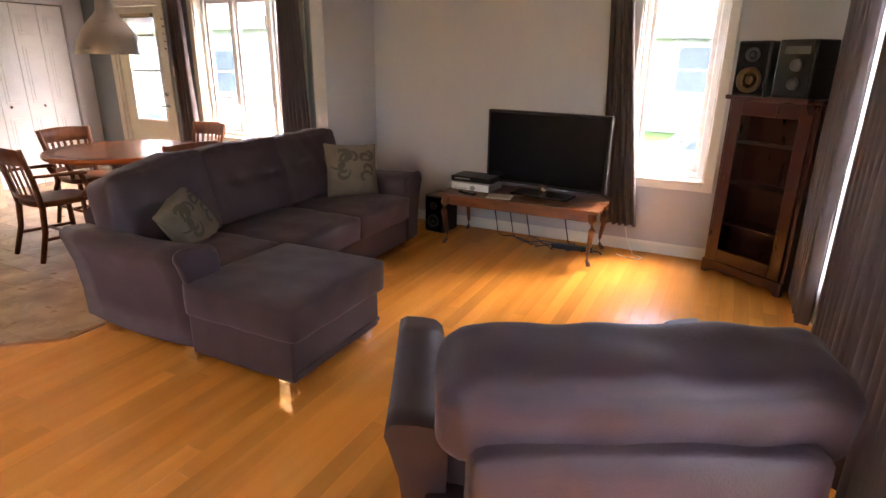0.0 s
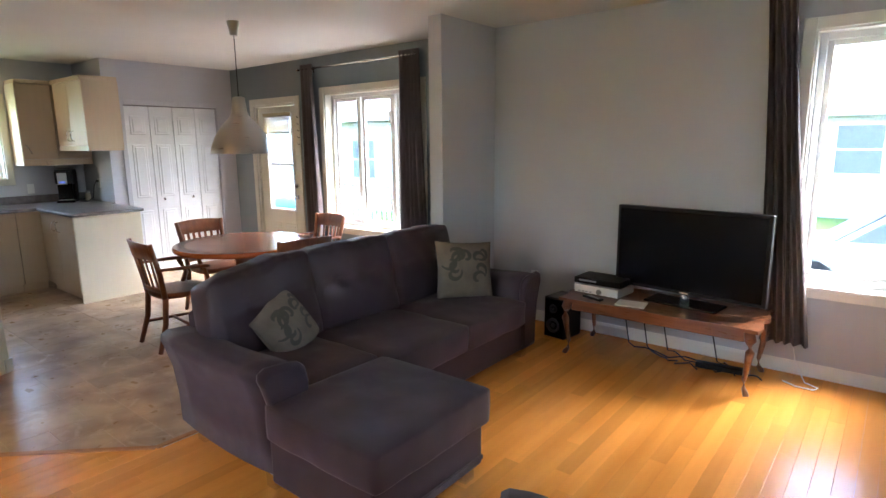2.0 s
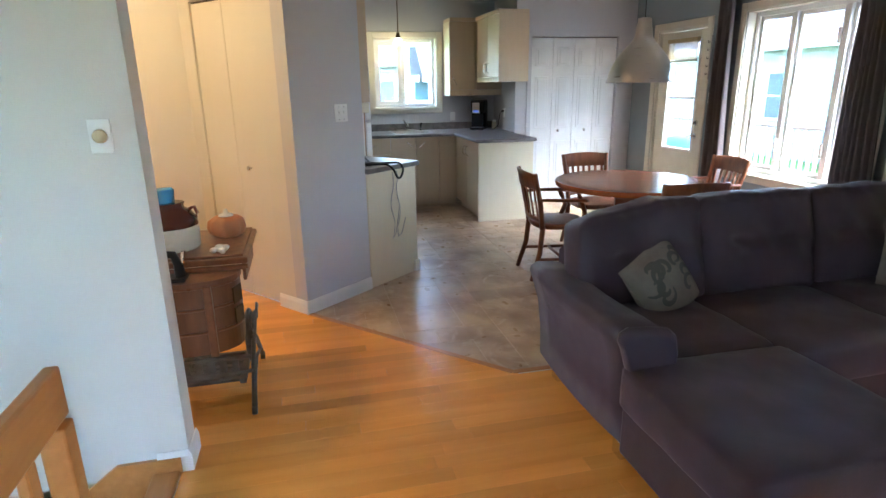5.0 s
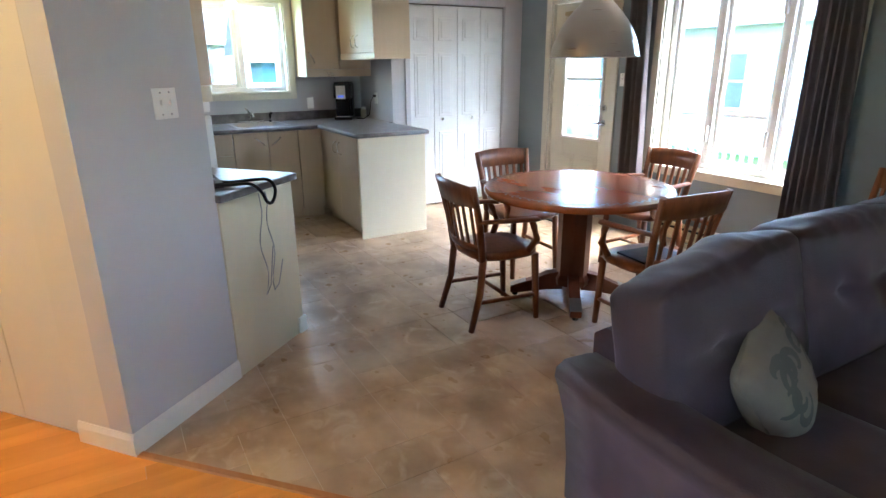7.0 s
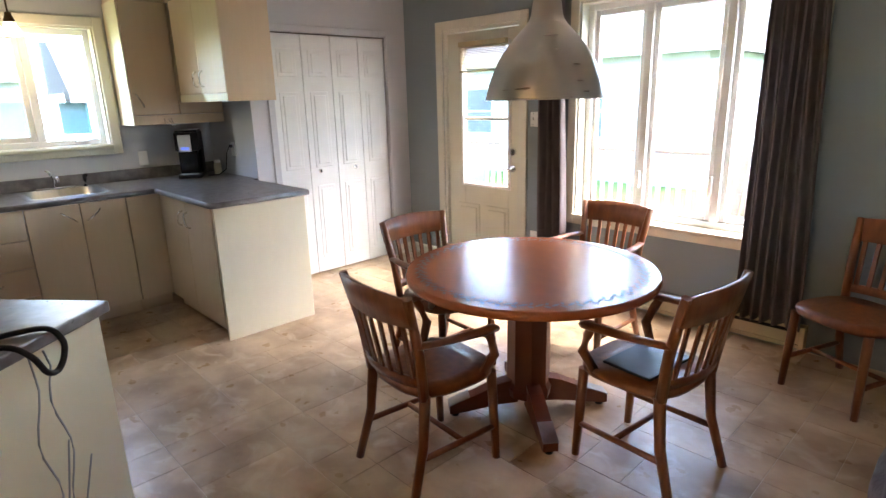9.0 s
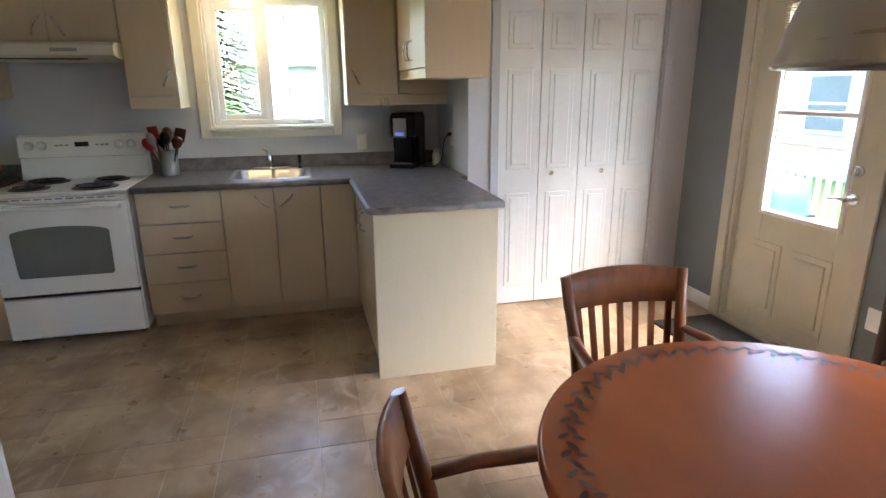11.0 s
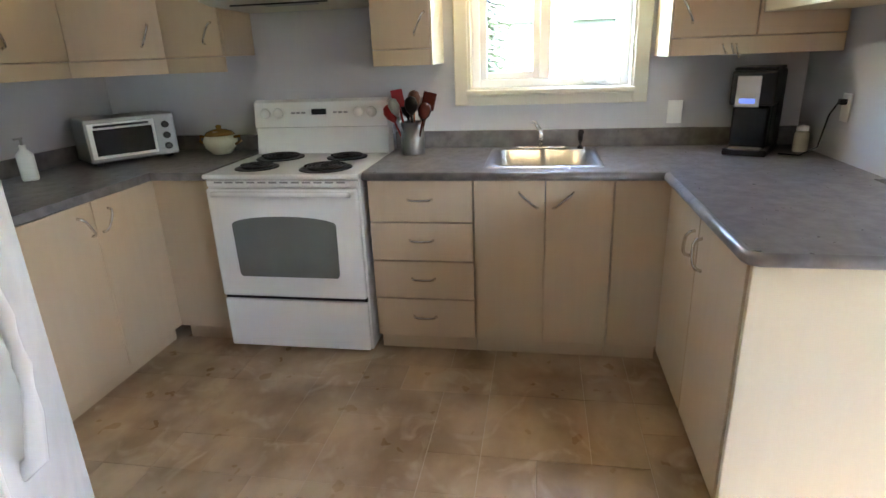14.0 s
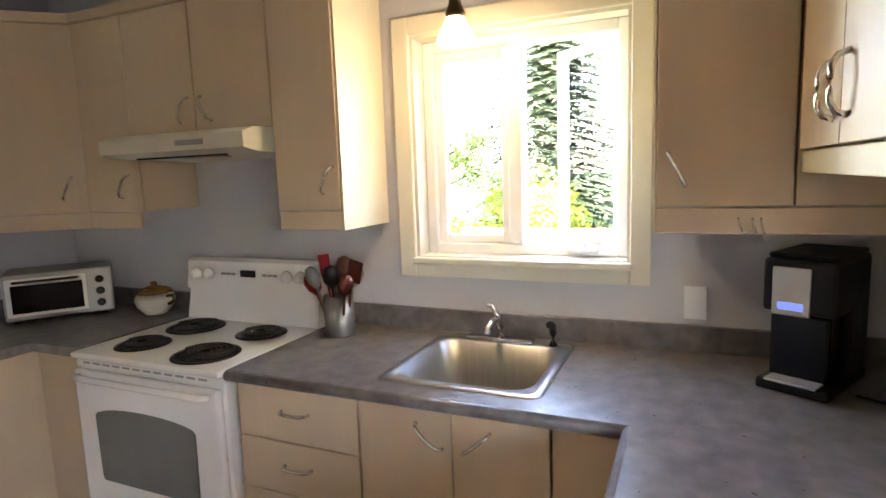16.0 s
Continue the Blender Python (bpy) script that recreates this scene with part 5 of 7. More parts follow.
WEST = Matrix.Translation((-7.225, 0, 0)) @ pose(0, 0, 0, 0, 0, 90)      # local x is world y, front faces +x
HZ = (1, 0, 0)
cabinet("drawer_cabinet", "cream laminate base unit with four drawers", WEST @ Matrix.Translation((2.475, 0, 0)), 0.49, 0.61, 0.0, 0.891,
        [(0, 0.49, a, b, (0.245, (a + b) / 2 + 0.01, HZ), "drawer") for a, b in ((0.10, 0.305), (0.305, 0.50), (0.50, 0.69), (0.69, 0.889))], kick=0.10)
cabinet("sink_cabinet", "cream laminate base unit with two doors below the sink", WEST @ Matrix.Translation((2.966, 0, 0)), 0.61, 0.61, 0.0, 0.891,
        [(0, 0.318, 0.10, 0.889, (0.245, 0.80, (1, 0, -0.85)), "door"), (0.318, 0.61, 0.10, 0.889, (0.395, 0.80, (1, 0, 0.85)), "door")], kick=0.10, top=0.70)
cabinet("corner_cabinet", "cream laminate filler panel in the kitchen corner", WEST @ Matrix.Translation((3.577, 0, 0)), 0.235, 0.61, 0.0, 0.891, [(0, 0.235, 0.10, 0.889, None, "panel")], kick=0.10)
PEN = Matrix.Translation((-7.20, 3.815, 0))
pn_ = cabinet("peninsula_cabinet", "cream laminate peninsula base with doors on one side", PEN, 0.985, 0.625, 0.0, 0.891,
              [(0.03, 0.50, 0.10, 0.889, (0.44, 0.76, (0.3, 0, 1)), "door"), (0.50, 0.965, 0.10, 0.889, (0.56, 0.76, (0.3, 0, -1)), "door")], kick=0.10)
part("end_panel", boxes((0.985, 1.003, -0.02, 0.628, 0.0, 0.891), bevel=0.002, seg=1), M_CABL, pn_)
cabinet("narrow_cabinet", "narrow cream laminate base unit beside the stove", WEST @ Matrix.Translation((1.385, 0, 0)), 0.298, 0.61, 0.0, 0.891, [(0, 0.298, 0.10, 0.889, None, "door")], kick=0.10)
SOUTH = Matrix.Translation((-6.36, 1.365, 0)) @ pose(0, 0, 0, 0, 0, 180)   # front faces +y
cabinet("base_cabinet", "cream laminate base unit with two doors in the corner", SOUTH, 0.88, 0.60, 0.0, 0.891,
        [(0, 0.44, 0.10, 0.889, (0.38, 0.79, (0.6, 0, -1)), "door"), (0.44, 0.86, 0.10, 0.889, (0.50, 0.79, (0.6, 0, 1)), "door")], kick=0.10)

# worktops with a backsplash lip; the one by the window is cut out for the sink
CT0, CT1 = 0.893, 0.931
ct = tagged(new("countertop"), "dark grey laminate worktop running into a peninsula", "countertop")
S0, S1, SX0, SX1 = 3.035, 3.505, -7.73, -7.285
for bx in ((KX, SX0, 2.466, 4.518), (SX1, -7.178, 2.466, 3.785), (SX0, SX1, 2.466, S0), (SX0, SX1, S1, 4.518), (SX1, -6.200, 3.785, 4.468), (-6.200, -6.184, 3.81, 4.468), (SX1, -7.03, 4.468, 4.518)):
    part("slab", boxes((*bx, CT0, CT1)), M_COUNTER, ct)
nose = bmesh.new()
NR = (CT1 - CT0) / 2
add_path(nose, [(-7.176, 2.468, CT1 - NR), (-7.176, 3.781, CT1 - NR)], NR, 12)
add_path(nose, [(-7.176, 3.781, CT1 - NR), (-6.215, 3.781, CT1 - NR), (-6.195, 3.788, CT1 - NR), (-6.184, 3.81, CT1 - NR), (-6.184, 4.468, CT1 - NR)], NR, 12)
part("front_edge", nose, M_COUNTER, ct, "rounded worktop nose")
part("backsplash", boxes((KX + 0.001, KX + 0.022, 2.466, 4.518, CT1, 1.022), bevel=0.003, seg=1), M_COUNTER, ct)
c2 = tagged(new("countertop"), "dark grey laminate worktop in the corner by the stove", "countertop")
part("slab", boxes((KX, -6.335, KS, 1.40, CT0, CT1)), M_COUNTER, c2)
part("slab", boxes((KX, -7.178, 1.40, 1.684, CT0, CT1)), M_COUNTER, c2)
part("backsplash", boxes((KX + 0.022, -6.335, KS + 0.001, KS + 0.022, CT1, 1.018), (KX + 0.001, KX + 0.022, KS, 1.684, CT1, 1.018), bevel=0.003, seg=1), M_COUNTER, c2)

# sink with its taps
sk_ = thing("kitchen_sink", "single stainless steel sink set into the worktop", "sink")


def rounded(x0, x1, y0, y1, r, z, bm, n=6):
    vs = []
    for cx, cy, a0 in ((x1 - r, y1 - r, 0), (x0 + r, y1 - r, 90), (x0 + r, y0 + r, 180), (x1 - r, y0 + r, 270)):
        for k in range(n + 1):
            a = math.radians(a0 + 90 * k / n)
            vs.append(bm.verts.new((cx + r * math.cos(a), cy + r * math.sin(a), z)))
    return vs


bs = bmesh.new()
loops = [rounded(SX0 - 0.055, SX1 + 0.03, S0 - 0.03, S1 + 0.03, 0.03, CT1 + 0.001, bs), rounded(SX0 - 0.05, SX1 + 0.025, S0 - 0.025, S1 + 0.025, 0.03, CT1 + 0.006, bs),
         rounded(SX0 + 0.02, SX1 - 0.012, S0 + 0.012, S1 - 0.012, 0.07, CT1 + 0.004, bs), rounded(SX0 + 0.035, SX1 - 0.03, S0 + 0.03, S1 - 0.03, 0.075, CT1 - 0.15, bs), rounded(SX0 + 0.06, SX1 - 0.055, S0 + 0.055, S1 - 0.055, 0.06, CT1 - 0.172, bs)]
for a, b in zip(loops, loops[1:]):
    for k in range(len(a)):
        bs.faces.new((a[k], a[(k + 1) % len(a)], b[(k + 1) % len(a)], b[k])).smooth = True
bs.faces.new(loops[-1])
part("bowl", bs, M_STEEL, sk_)
dn = bmesh.new()
add_lathe(dn, [(0.04, 0), (0.042, 0.004), (0.03, 0.005), (0.028, 0.001)], 20, at=((SX0 + SX1) / 2, (S0 + S1) / 2, CT1 - 0.172))
part("drain", dn, M_CHROME, sk_)
fx, fy = -7.755, 3.26
fa = thing("kitchen_faucet", "low chrome faucet with side levers behind the sink", "faucet")
part("deck_plate", boxes((fx - 0.025, fx + 0.025, fy - 0.13, fy + 0.13, CT1 + 0.006, CT1 + 0.022), bevel=0.006), M_CHROME, fa)
sp = bmesh.new()
add_path(sp, [(fx, fy, CT1 + 0.02), (fx, fy, CT1 + 0.06), (fx + 0.03, fy, CT1 + 0.095), (fx + 0.09, fy, CT1 + 0.105), (fx + 0.14, fy, CT1 + 0.09), (fx + 0.145, fy, CT1 + 0.07)], [0.017, 0.014, 0.012, 0.011, 0.011, 0.012], 12)
part("spout", sp, M_CHROME, fa)
lv = bmesh.new()
add_path(lv, [(fx, fy, CT1 + 0.09), (fx + 0.005, fy - 0.03, CT1 + 0.14), (fx + 0.02, fy - 0.045, CT1 + 0.145)], [0.012, 0.009, 0.007], 10)
part("lever", lv, M_CHROME, fa)
sy = bmesh.new()
add_path(sy, [(fx, fy + 0.20, CT1 + 0.004), (fx, fy + 0.20, CT1 + 0.05), (fx + 0.01, fy + 0.20, CT1 + 0.085), (fx + 0.055, fy + 0.20, CT1 + 0.095)], [0.018, 0.014, 0.016, 0.013], 12)
part("spray_head", sy, M_BLACK, fa, "black side spray")

# electric range
rg_ = thing("electric_stove", "white electric range with four black coil burners", "stove", at=Matrix.Translation((-7.175, 1.692, 0)) @ pose(0, 0, 0, 0, 0, 90))
W_ = 0.765
part("body", boxes((0.004, W_ - 0.004, 0.004, 0.66, 0.03, 0.905), bevel=0.004), M_WHITE, rg_)
part("cooktop", boxes((0, W_, -0.03, 0.60, 0.905, 0.928), bevel=0.008), M_WHITE, rg_)
bgp = bmesh.new()
add_prism(bgp, [(0.545, 0.925), (0.66, 0.925), (0.66, 1.20), (0.60, 1.215), (0.575, 1.20), (0.555, 1.07), (0.575, 1.065)], 0.005, W_ - 0.005, "x")
part("backguard", bgp, M_WHITE, rg_)
part("display", boxes((0.34, 0.42, 0.556, 0.566, 1.135, 1.165)), M_BLACK, rg_)
for x in (0.07, 0.145, 0.60, 0.675):
    kb = bmesh.new()
    add_lathe(kb, [(0.028, 0), (0.026, 0.012), (0.02, 0.016), (0.019, 0.03), (0.006, 0.031)], 18)
    part("knob", moved(kb, Matrix.Translation((x, 0.565, 1.145)) @ pose(0, 0, 0, 97, 0, 0)), M_WHITE, rg_, "white control knob")
for x in (0.22, 0.25, 0.28, 0.46, 0.49, 0.52):
    part("button", boxes((x, x + 0.02, 0.560, 0.569, 1.14, 1.15)), M_GREYPL, rg_)
for x, y, r in ((0.20, 0.14, 0.085), (0.56, 0.12, 0.105), (0.20, 0.41, 0.105), (0.57, 0.41, 0.085)):
    pan = bmesh.new()
    add_lathe(pan, [(r + 0.022, 0.0), (r + 0.02, 0.004), (r + 0.005, 0.003), (r - 0.02, -0.001)], 30, at=(x, y, 0.929))
    pb_ = part("drip_pan", pan, M_BLACK, rg_)
    coil = bmesh.new()
    pts = []
    for k in range(90):
        t = k / 89
        a = t * 2 * math.pi * 4.5
        pts.append((x + (0.018 + (r - 0.02) * t) * math.cos(a), y + (0.018 + (r - 0.02) * t) * math.sin(a), 0.939))
    add_path(coil, pts, 0.0065, 6)
    part("burner_coil", coil, M_BURNER, pb_, "black spiral element")
part("vent_strip", boxes((0.01, W_ - 0.01, -0.012, 0.006, 0.868, 0.898), bevel=0.003), M_WHITE, rg_)
for i in range(12):
    part("vent_slot", boxes((0.05 + i * 0.055, 0.09 + i * 0.055, -0.0135, -0.011, 0.884, 0.892)), M_GREYPL, rg_)
od = part("oven_door", boxes((0.01, W_ - 0.01, -0.032, 0.002, 0.315, 0.862), bevel=0.012), M_WHITE, rg_)
wn_ = bmesh.new()
wp = [(0.125, 0.44), (0.135, 0.425), (0.625, 0.425), (0.635, 0.44), (0.64, 0.69)] + [(0.38 + 0.26 * math.cos(a), 0.69 + 0.04 * math.sin(a)) for a in (math.pi * k / 10 for k in range(1, 10))] + [(0.12, 0.69)]
add_prism(wn_, wp, -0.0355, -0.030, "y")
part("window", wn_, M_OVENGLASS, od, "dark oven window with an arched top")
ohd = bmesh.new()
add_path(ohd, [(0.05, -0.03, 0.835), (0.06, -0.06, 0.842), (0.12, -0.068, 0.845), (0.645, -0.068, 0.845), (0.705, -0.06, 0.842), (0.715, -0.03, 0.835)], 0.013, 10)
part("handle", ohd, M_WHITE, od)
part("drawer", boxes((0.01, W_ - 0.01, -0.026, 0.004, 0.035, 0.295), bevel=0.010), M_WHITE, rg_)
part("gap_strip", boxes((0.012, W_ - 0.012, -0.008, 0.006, 0.294, 0.316)), M_BLACK, rg_)
for x in (0.05, W_ - 0.05):
    part("leg", boxes((x - 0.02, x + 0.02, 0.05, 0.60, 0, 0.032)), M_BLACK, rg_)

# cooker hood
hd = thing("range_hood", "slim cream range hood above the stove", "range hood")
hb = bmesh.new()
add_prism(hb, [(KX + 0.002, 1.765), (-7.42, 1.765), (-7.36, 1.745), (-7.36, 1.69), (-7.44, 1.675), (KX + 0.002, 1.665)], 1.695, 2.45, "y")
part("canopy", hb, M_CREAMTRIM, hd)
part("vent_slot", boxes((-7.46, -7.445, 1.80, 2.28, 1.668, 1.680)), M_BLACK, hd, "dark intake slot")
part("switch_panel", boxes((-7.3605, -7.358, 2.12, 2.26, 1.708, 1.728)), M_GREYPL, hd)
part("light_lens", boxes((-7.56, -7.47, 1.95, 2.20, 1.668, 1.675)), M_GREYPL, hd)

# wall units
UZ0, UZ1 = 1.45, 2.28
UW = Matrix.Translation((-7.535, 0, 0)) @ pose(0, 0, 0, 0, 0, 90)


def wall_unit(name, label, m, w, d, z0, z1, fronts, valance=True):
    c = cabinet(name, label, m, w, d, z0, z1, fronts, category="wall cabinet", group="kitchen wall cabinets")
    if valance:
        part("valance", boxes((0.0, w, -0.012, 0.006, z0 - 0.075, z0 - 0.002), bevel=0.003, seg=1), M_CAB, c)
    part("crown", boxes((-0.002, w + 0.002, -0.03, d, z1 + 0.001, z1 + 0.045), bevel=0.006), M_CAB, c)
    return c


ul = wall_unit("wall_cabinet", "cream laminate wall cabinet between hood and window", UW @ Matrix.Translation((2.456, 0, 0)), 0.285, 0.322, UZ0, UZ1, [(0, 0.285, UZ0, UZ1, (0.235, 1.56, (0.5, 0, 1)), "door")])
part("side_panel", boxes((0.2855, 0.292, -0.012, 0.322, UZ0 - 0.075, UZ1), bevel=0.001, seg=1), M_CABL, ul)
wall_unit("wall_cabinet", "cream laminate two-door cabinet over the range hood", UW @ Matrix.Translation((1.692, 0, 0)), 0.76, 0.322, 1.768, UZ1, [(0, 0.38, 1.77, UZ1, (0.32, 1.86, (0.5, 0, 1)), "door"), (0.38, 0.76, 1.77, UZ1, (0.44, 1.86, (0.5, 0, -1)), "door")], valance=False)
wall_unit("wall_cabinet", "narrow cream laminate wall cabinet beside the hood", UW @ Matrix.Translation((1.365, 0, 0)), 0.325, 0.322, UZ0, UZ1, [(0, 0.325, UZ0, UZ1, (0.26, 1.56, (0.5, 0, 1)), "door")])
dgu = thing("wall_cabinet", "cream laminate corner wall cabinet with an angled door", "wall cabinet", "kitchen wall cabinets")
db_ = bmesh.new()
add_prism(db_, [(KX + 0.003, KS + 0.003), (-7.24, KS + 0.003), (-7.24, 1.045), (-7.535, 1.36), (KX + 0.003, 1.36)], UZ0, UZ1, "z")
part("body", db_, M_CAB, dgu)
dm = Matrix.Translation((-7.24, 1.05, 0)) @ Matrix.Rotation(math.atan2(0.315, -0.295), 4, 'Z')
ddr = part("door", moved(boxes((0.006, 0.424, -0.02, -0.002, UZ0 + 0.002, UZ1 - 0.002), bevel=0.002, seg=1), dm), M_CAB, dgu)
bow_handle(ddr, dm @ Vector((0.345, -0.02, 1.56)), dm.to_3x3() @ Vector((0.4, 0, 1)), dm.to_3x3() @ Vector((0, -1, 0)))
part("valance", moved(boxes((0.0, 0.43, -0.012, 0.004, UZ0 - 0.075, UZ0 - 0.002), bevel=0.002, seg=1), dm), M_CAB, dgu)
part("crown", moved(boxes((0.0, 0.43, -0.03, 0.01, UZ1 + 0.001, UZ1 + 0.045), bevel=0.004), dm), M_CAB, dgu)
wall_unit("wall_cabinet", "cream laminate wall cabinet on the back kitchen wall", Matrix.Translation((-6.40, 1.045, 0)) @ pose(0, 0, 0, 0, 0, 180), 0.835, 0.322, UZ0, UZ1, [(0, 0.417, UZ0, UZ1, (0.36, 1.56, (0.4, 0, 1)), "door"), (0.417, 0.835, UZ0, UZ1, (0.475, 1.56, (0.4, 0, -1)), "door")])
ur = wall_unit("wall_cabinet", "cream laminate wall cabinet beside the window", UW @ Matrix.Translation((3.815, 0, 0)), 0.70, 0.322, UZ0, UZ1, [(0, 0.345, UZ0, UZ1, (0.055, 1.56, (-0.5, 0, 1)), "door"), (0.345, 0.70, UZ0, UZ1, None, "panel")])
part("side_panel", boxes((-0.007, -0.0005, -0.012, 0.322, UZ0 - 0.075, UZ1), bevel=0.001, seg=1), M_CABL, ur)
for i, (x, l) in enumerate(((0.215, 0.03), (0.25, 0.035), (0.27, 0.05))):
    hkb = bmesh.new()
    add_path(hkb, [(x, -0.012, 1.42), (x, -0.02, 1.41), (x + 0.01, -0.03, 1.41 - l), (x + 0.016, -0.035, 1.415 - l)], 0.003, 6)
    part("cup_hook", hkb, M_CHROME, ur)
pu = wall_unit("wall_cabinet", "cream laminate cabinet hung over the peninsula", Matrix.Translation((-7.50, 4.175, 0)), 0.90, 0.34, 1.595, UZ1, [(0.05, 0.47, 1.595, UZ1, (0.42, 1.70, (0, 0, 1)), "door"), (0.47, 0.895, 1.595, UZ1, (0.53, 1.70, (0, 0, 1)), "door")], valance=False)
part("valance", boxes((0.0, 0.90, -0.005, 0.34, 1.54, 1.594), bevel=0.002, seg=1), M_CABL, pu)
part("end_panel", boxes((0.9005, 0.908, -0.019, 0.341, 1.54, UZ1), bevel=0.001, seg=1), M_CAB, pu)

# fridge, its tall panel, and the phone counter, on the slant
fr = thing("refrigerator", "white two-door refrigerator with curved handles", "refrigerator", at=SLANT)
part("body", boxes((-3.12, -2.42, 4.60, 5.235, 0.03, 1.69), bevel=0.008), M_WHITE, fr)
part("gasket", boxes((-3.11, -2.43, 5.235, 5.253, 0.10, 1.68)), M_GASKET, fr, "tan door seal")
for z0, z1, hz in ((0.075, 1.212, (0.82, 1.185)), (1.228, 1.70, (1.255, 1.635))):
    dd = part("door", boxes((-3.12, -2.42, 5.253, 5.325, z0, z1), bevel=0.012), M_WHITE, fr)
    hb2 = bmesh.new()
    a, b = hz
    add_path(hb2, [(-2.53, 5.32, a), (-2.53, 5.348, a + 0.02), (-2.53, 5.362, a + 0.10), (-2.53, 5.366, (a + b) / 2), (-2.53, 5.362, b - 0.10), (-2.53, 5.348, b - 0.02), (-2.53, 5.32, b)], [0.016, 0.017, 0.014, 0.013, 0.014, 0.017, 0.016], 10)
    part("handle", hb2, M_WHITE, dd)
part("toe_grille", boxes((-3.10, -2.44, 5.20, 5.24, 0.0, 0.07)), M_GREYPL, fr)
for x in (-3.08, -2.46):
    part("hinge_cap", boxes((x - 0.03, x + 0.03, 5.23, 5.31, 1.70, 1.718), bevel=0.004), M_WHITE, fr)
fp = thing("tall_end_panel", "tall cream laminate panel beside the refrigerator", "cabinet panel", at=SLANT)
part("board", boxes((-2.41, -2.39, 4.572, 5.185, 0, 2.32), bevel=0.002, seg=1), M_CAB, fp)
of = thing("wall_cabinet", "cream laminate cabinet above the refrigerator", "wall cabinet", "kitchen wall cabinets", at=SLANT)
part("body", boxes((-3.13, -2.412, 4.60, 5.15, 1.78, 2.32), bevel=0.002, seg=1), M_CAB, of)
for x0, x1, hx_ in ((-3.128, -2.772, -2.82), (-2.77, -2.414, -2.72)):
    dd = part("door", boxes((x0, x1, 5.151, 5.168, 1.782, 2.318), bevel=0.002, seg=1), M_CAB, of)
    bow_handle(dd, (hx_, 5.168, 1.86), (0, 0, 1), (0, 1, 0))
ph = thing("phone_cabinet", "cream laminate base cabinet ending the angled wall", "cabinet", at=SLANT)
part("body", boxes((-2.386, -1.805, 4.585, 5.13, 0.06, 0.891), bevel=0.002, seg=1), M_CAB, ph)
part("end_panel", boxes((-1.804, -1.792, 4.582, 5.15, 0.0, 0.892), bevel=0.002, seg=1), M_CABL, ph)
pdr = part("door", boxes((-2.38, -1.81, 5.131, 5.149, 0.09, 0.888), bevel=0.002, seg=1), M_CAB, ph)
part("base_trim", boxes((-1.84, -1.778, 5.10, 5.165, 0.0, 0.095), bevel=0.004), M_TRIM, ph, "white trim block at the foot")
pct = thing("phone_countertop", "dark grey laminate top on the phone cabinet", "countertop", at=SLANT)
part("slab", boxes((-2.388, -1.772, 4.575, 5.182, CT0, CT1), bevel=0.006), M_COUNTER, pct)
gc = thing("glass_cabinet", "cream laminate wall cabinet with a glass door", "wall cabinet", at=SLANT)
part("body", boxes((-2.388, -2.375, 4.572, 4.79, 1.40, 2.32), (-1.95, -1.937, 4.572, 4.79, 1.40, 2.32), (-2.375, -1.95, 4.572, 4.585, 1.40, 2.32), (-2.375, -1.95, 4.585, 4.79, 1.40, 1.418), (-2.375, -1.95, 4.585, 4.79, 2.30, 2.32)), M_CAB, gc)
part("valance", boxes((-2.388, -1.937, 4.60, 4.80, 1.325, 1.398), bevel=0.006), M_CABL, gc)
gdr = part("door", boxes((-2.386, -2.31, 4.792, 4.81, 1.402, 2.318), (-2.01, -1.939, 4.792, 4.81, 1.402, 2.318), (-2.31, -2.01, 4.792, 4.81, 1.402, 1.47), (-2.31, -2.01, 4.792, 4.81, 2.25, 2.318), bevel=0.002, seg=1), M_CAB, gc)
bow_handle(gdr, (-2.345, 4.81, 1.56), (0, 0, 1), (0, 1, 0))
gpn = part("pane", boxes((-2.312, -2.008, 4.798, 4.803, 1.468, 2.252)), M_CLEAR, gdr)
gpn.visible_shadow = False
gl = bmesh.new()
add_lathe(gl, [(0.02, 0), (0.03, 0.02), (0.032, 0.05), (0.028, 0.06)], 14)
solid("drinking_glass", gl, M_CHROME, "small shiny cup standing in the glass cabinet", "cup", at=SLANT @ pose(-2.28, 4.72, 1.418))

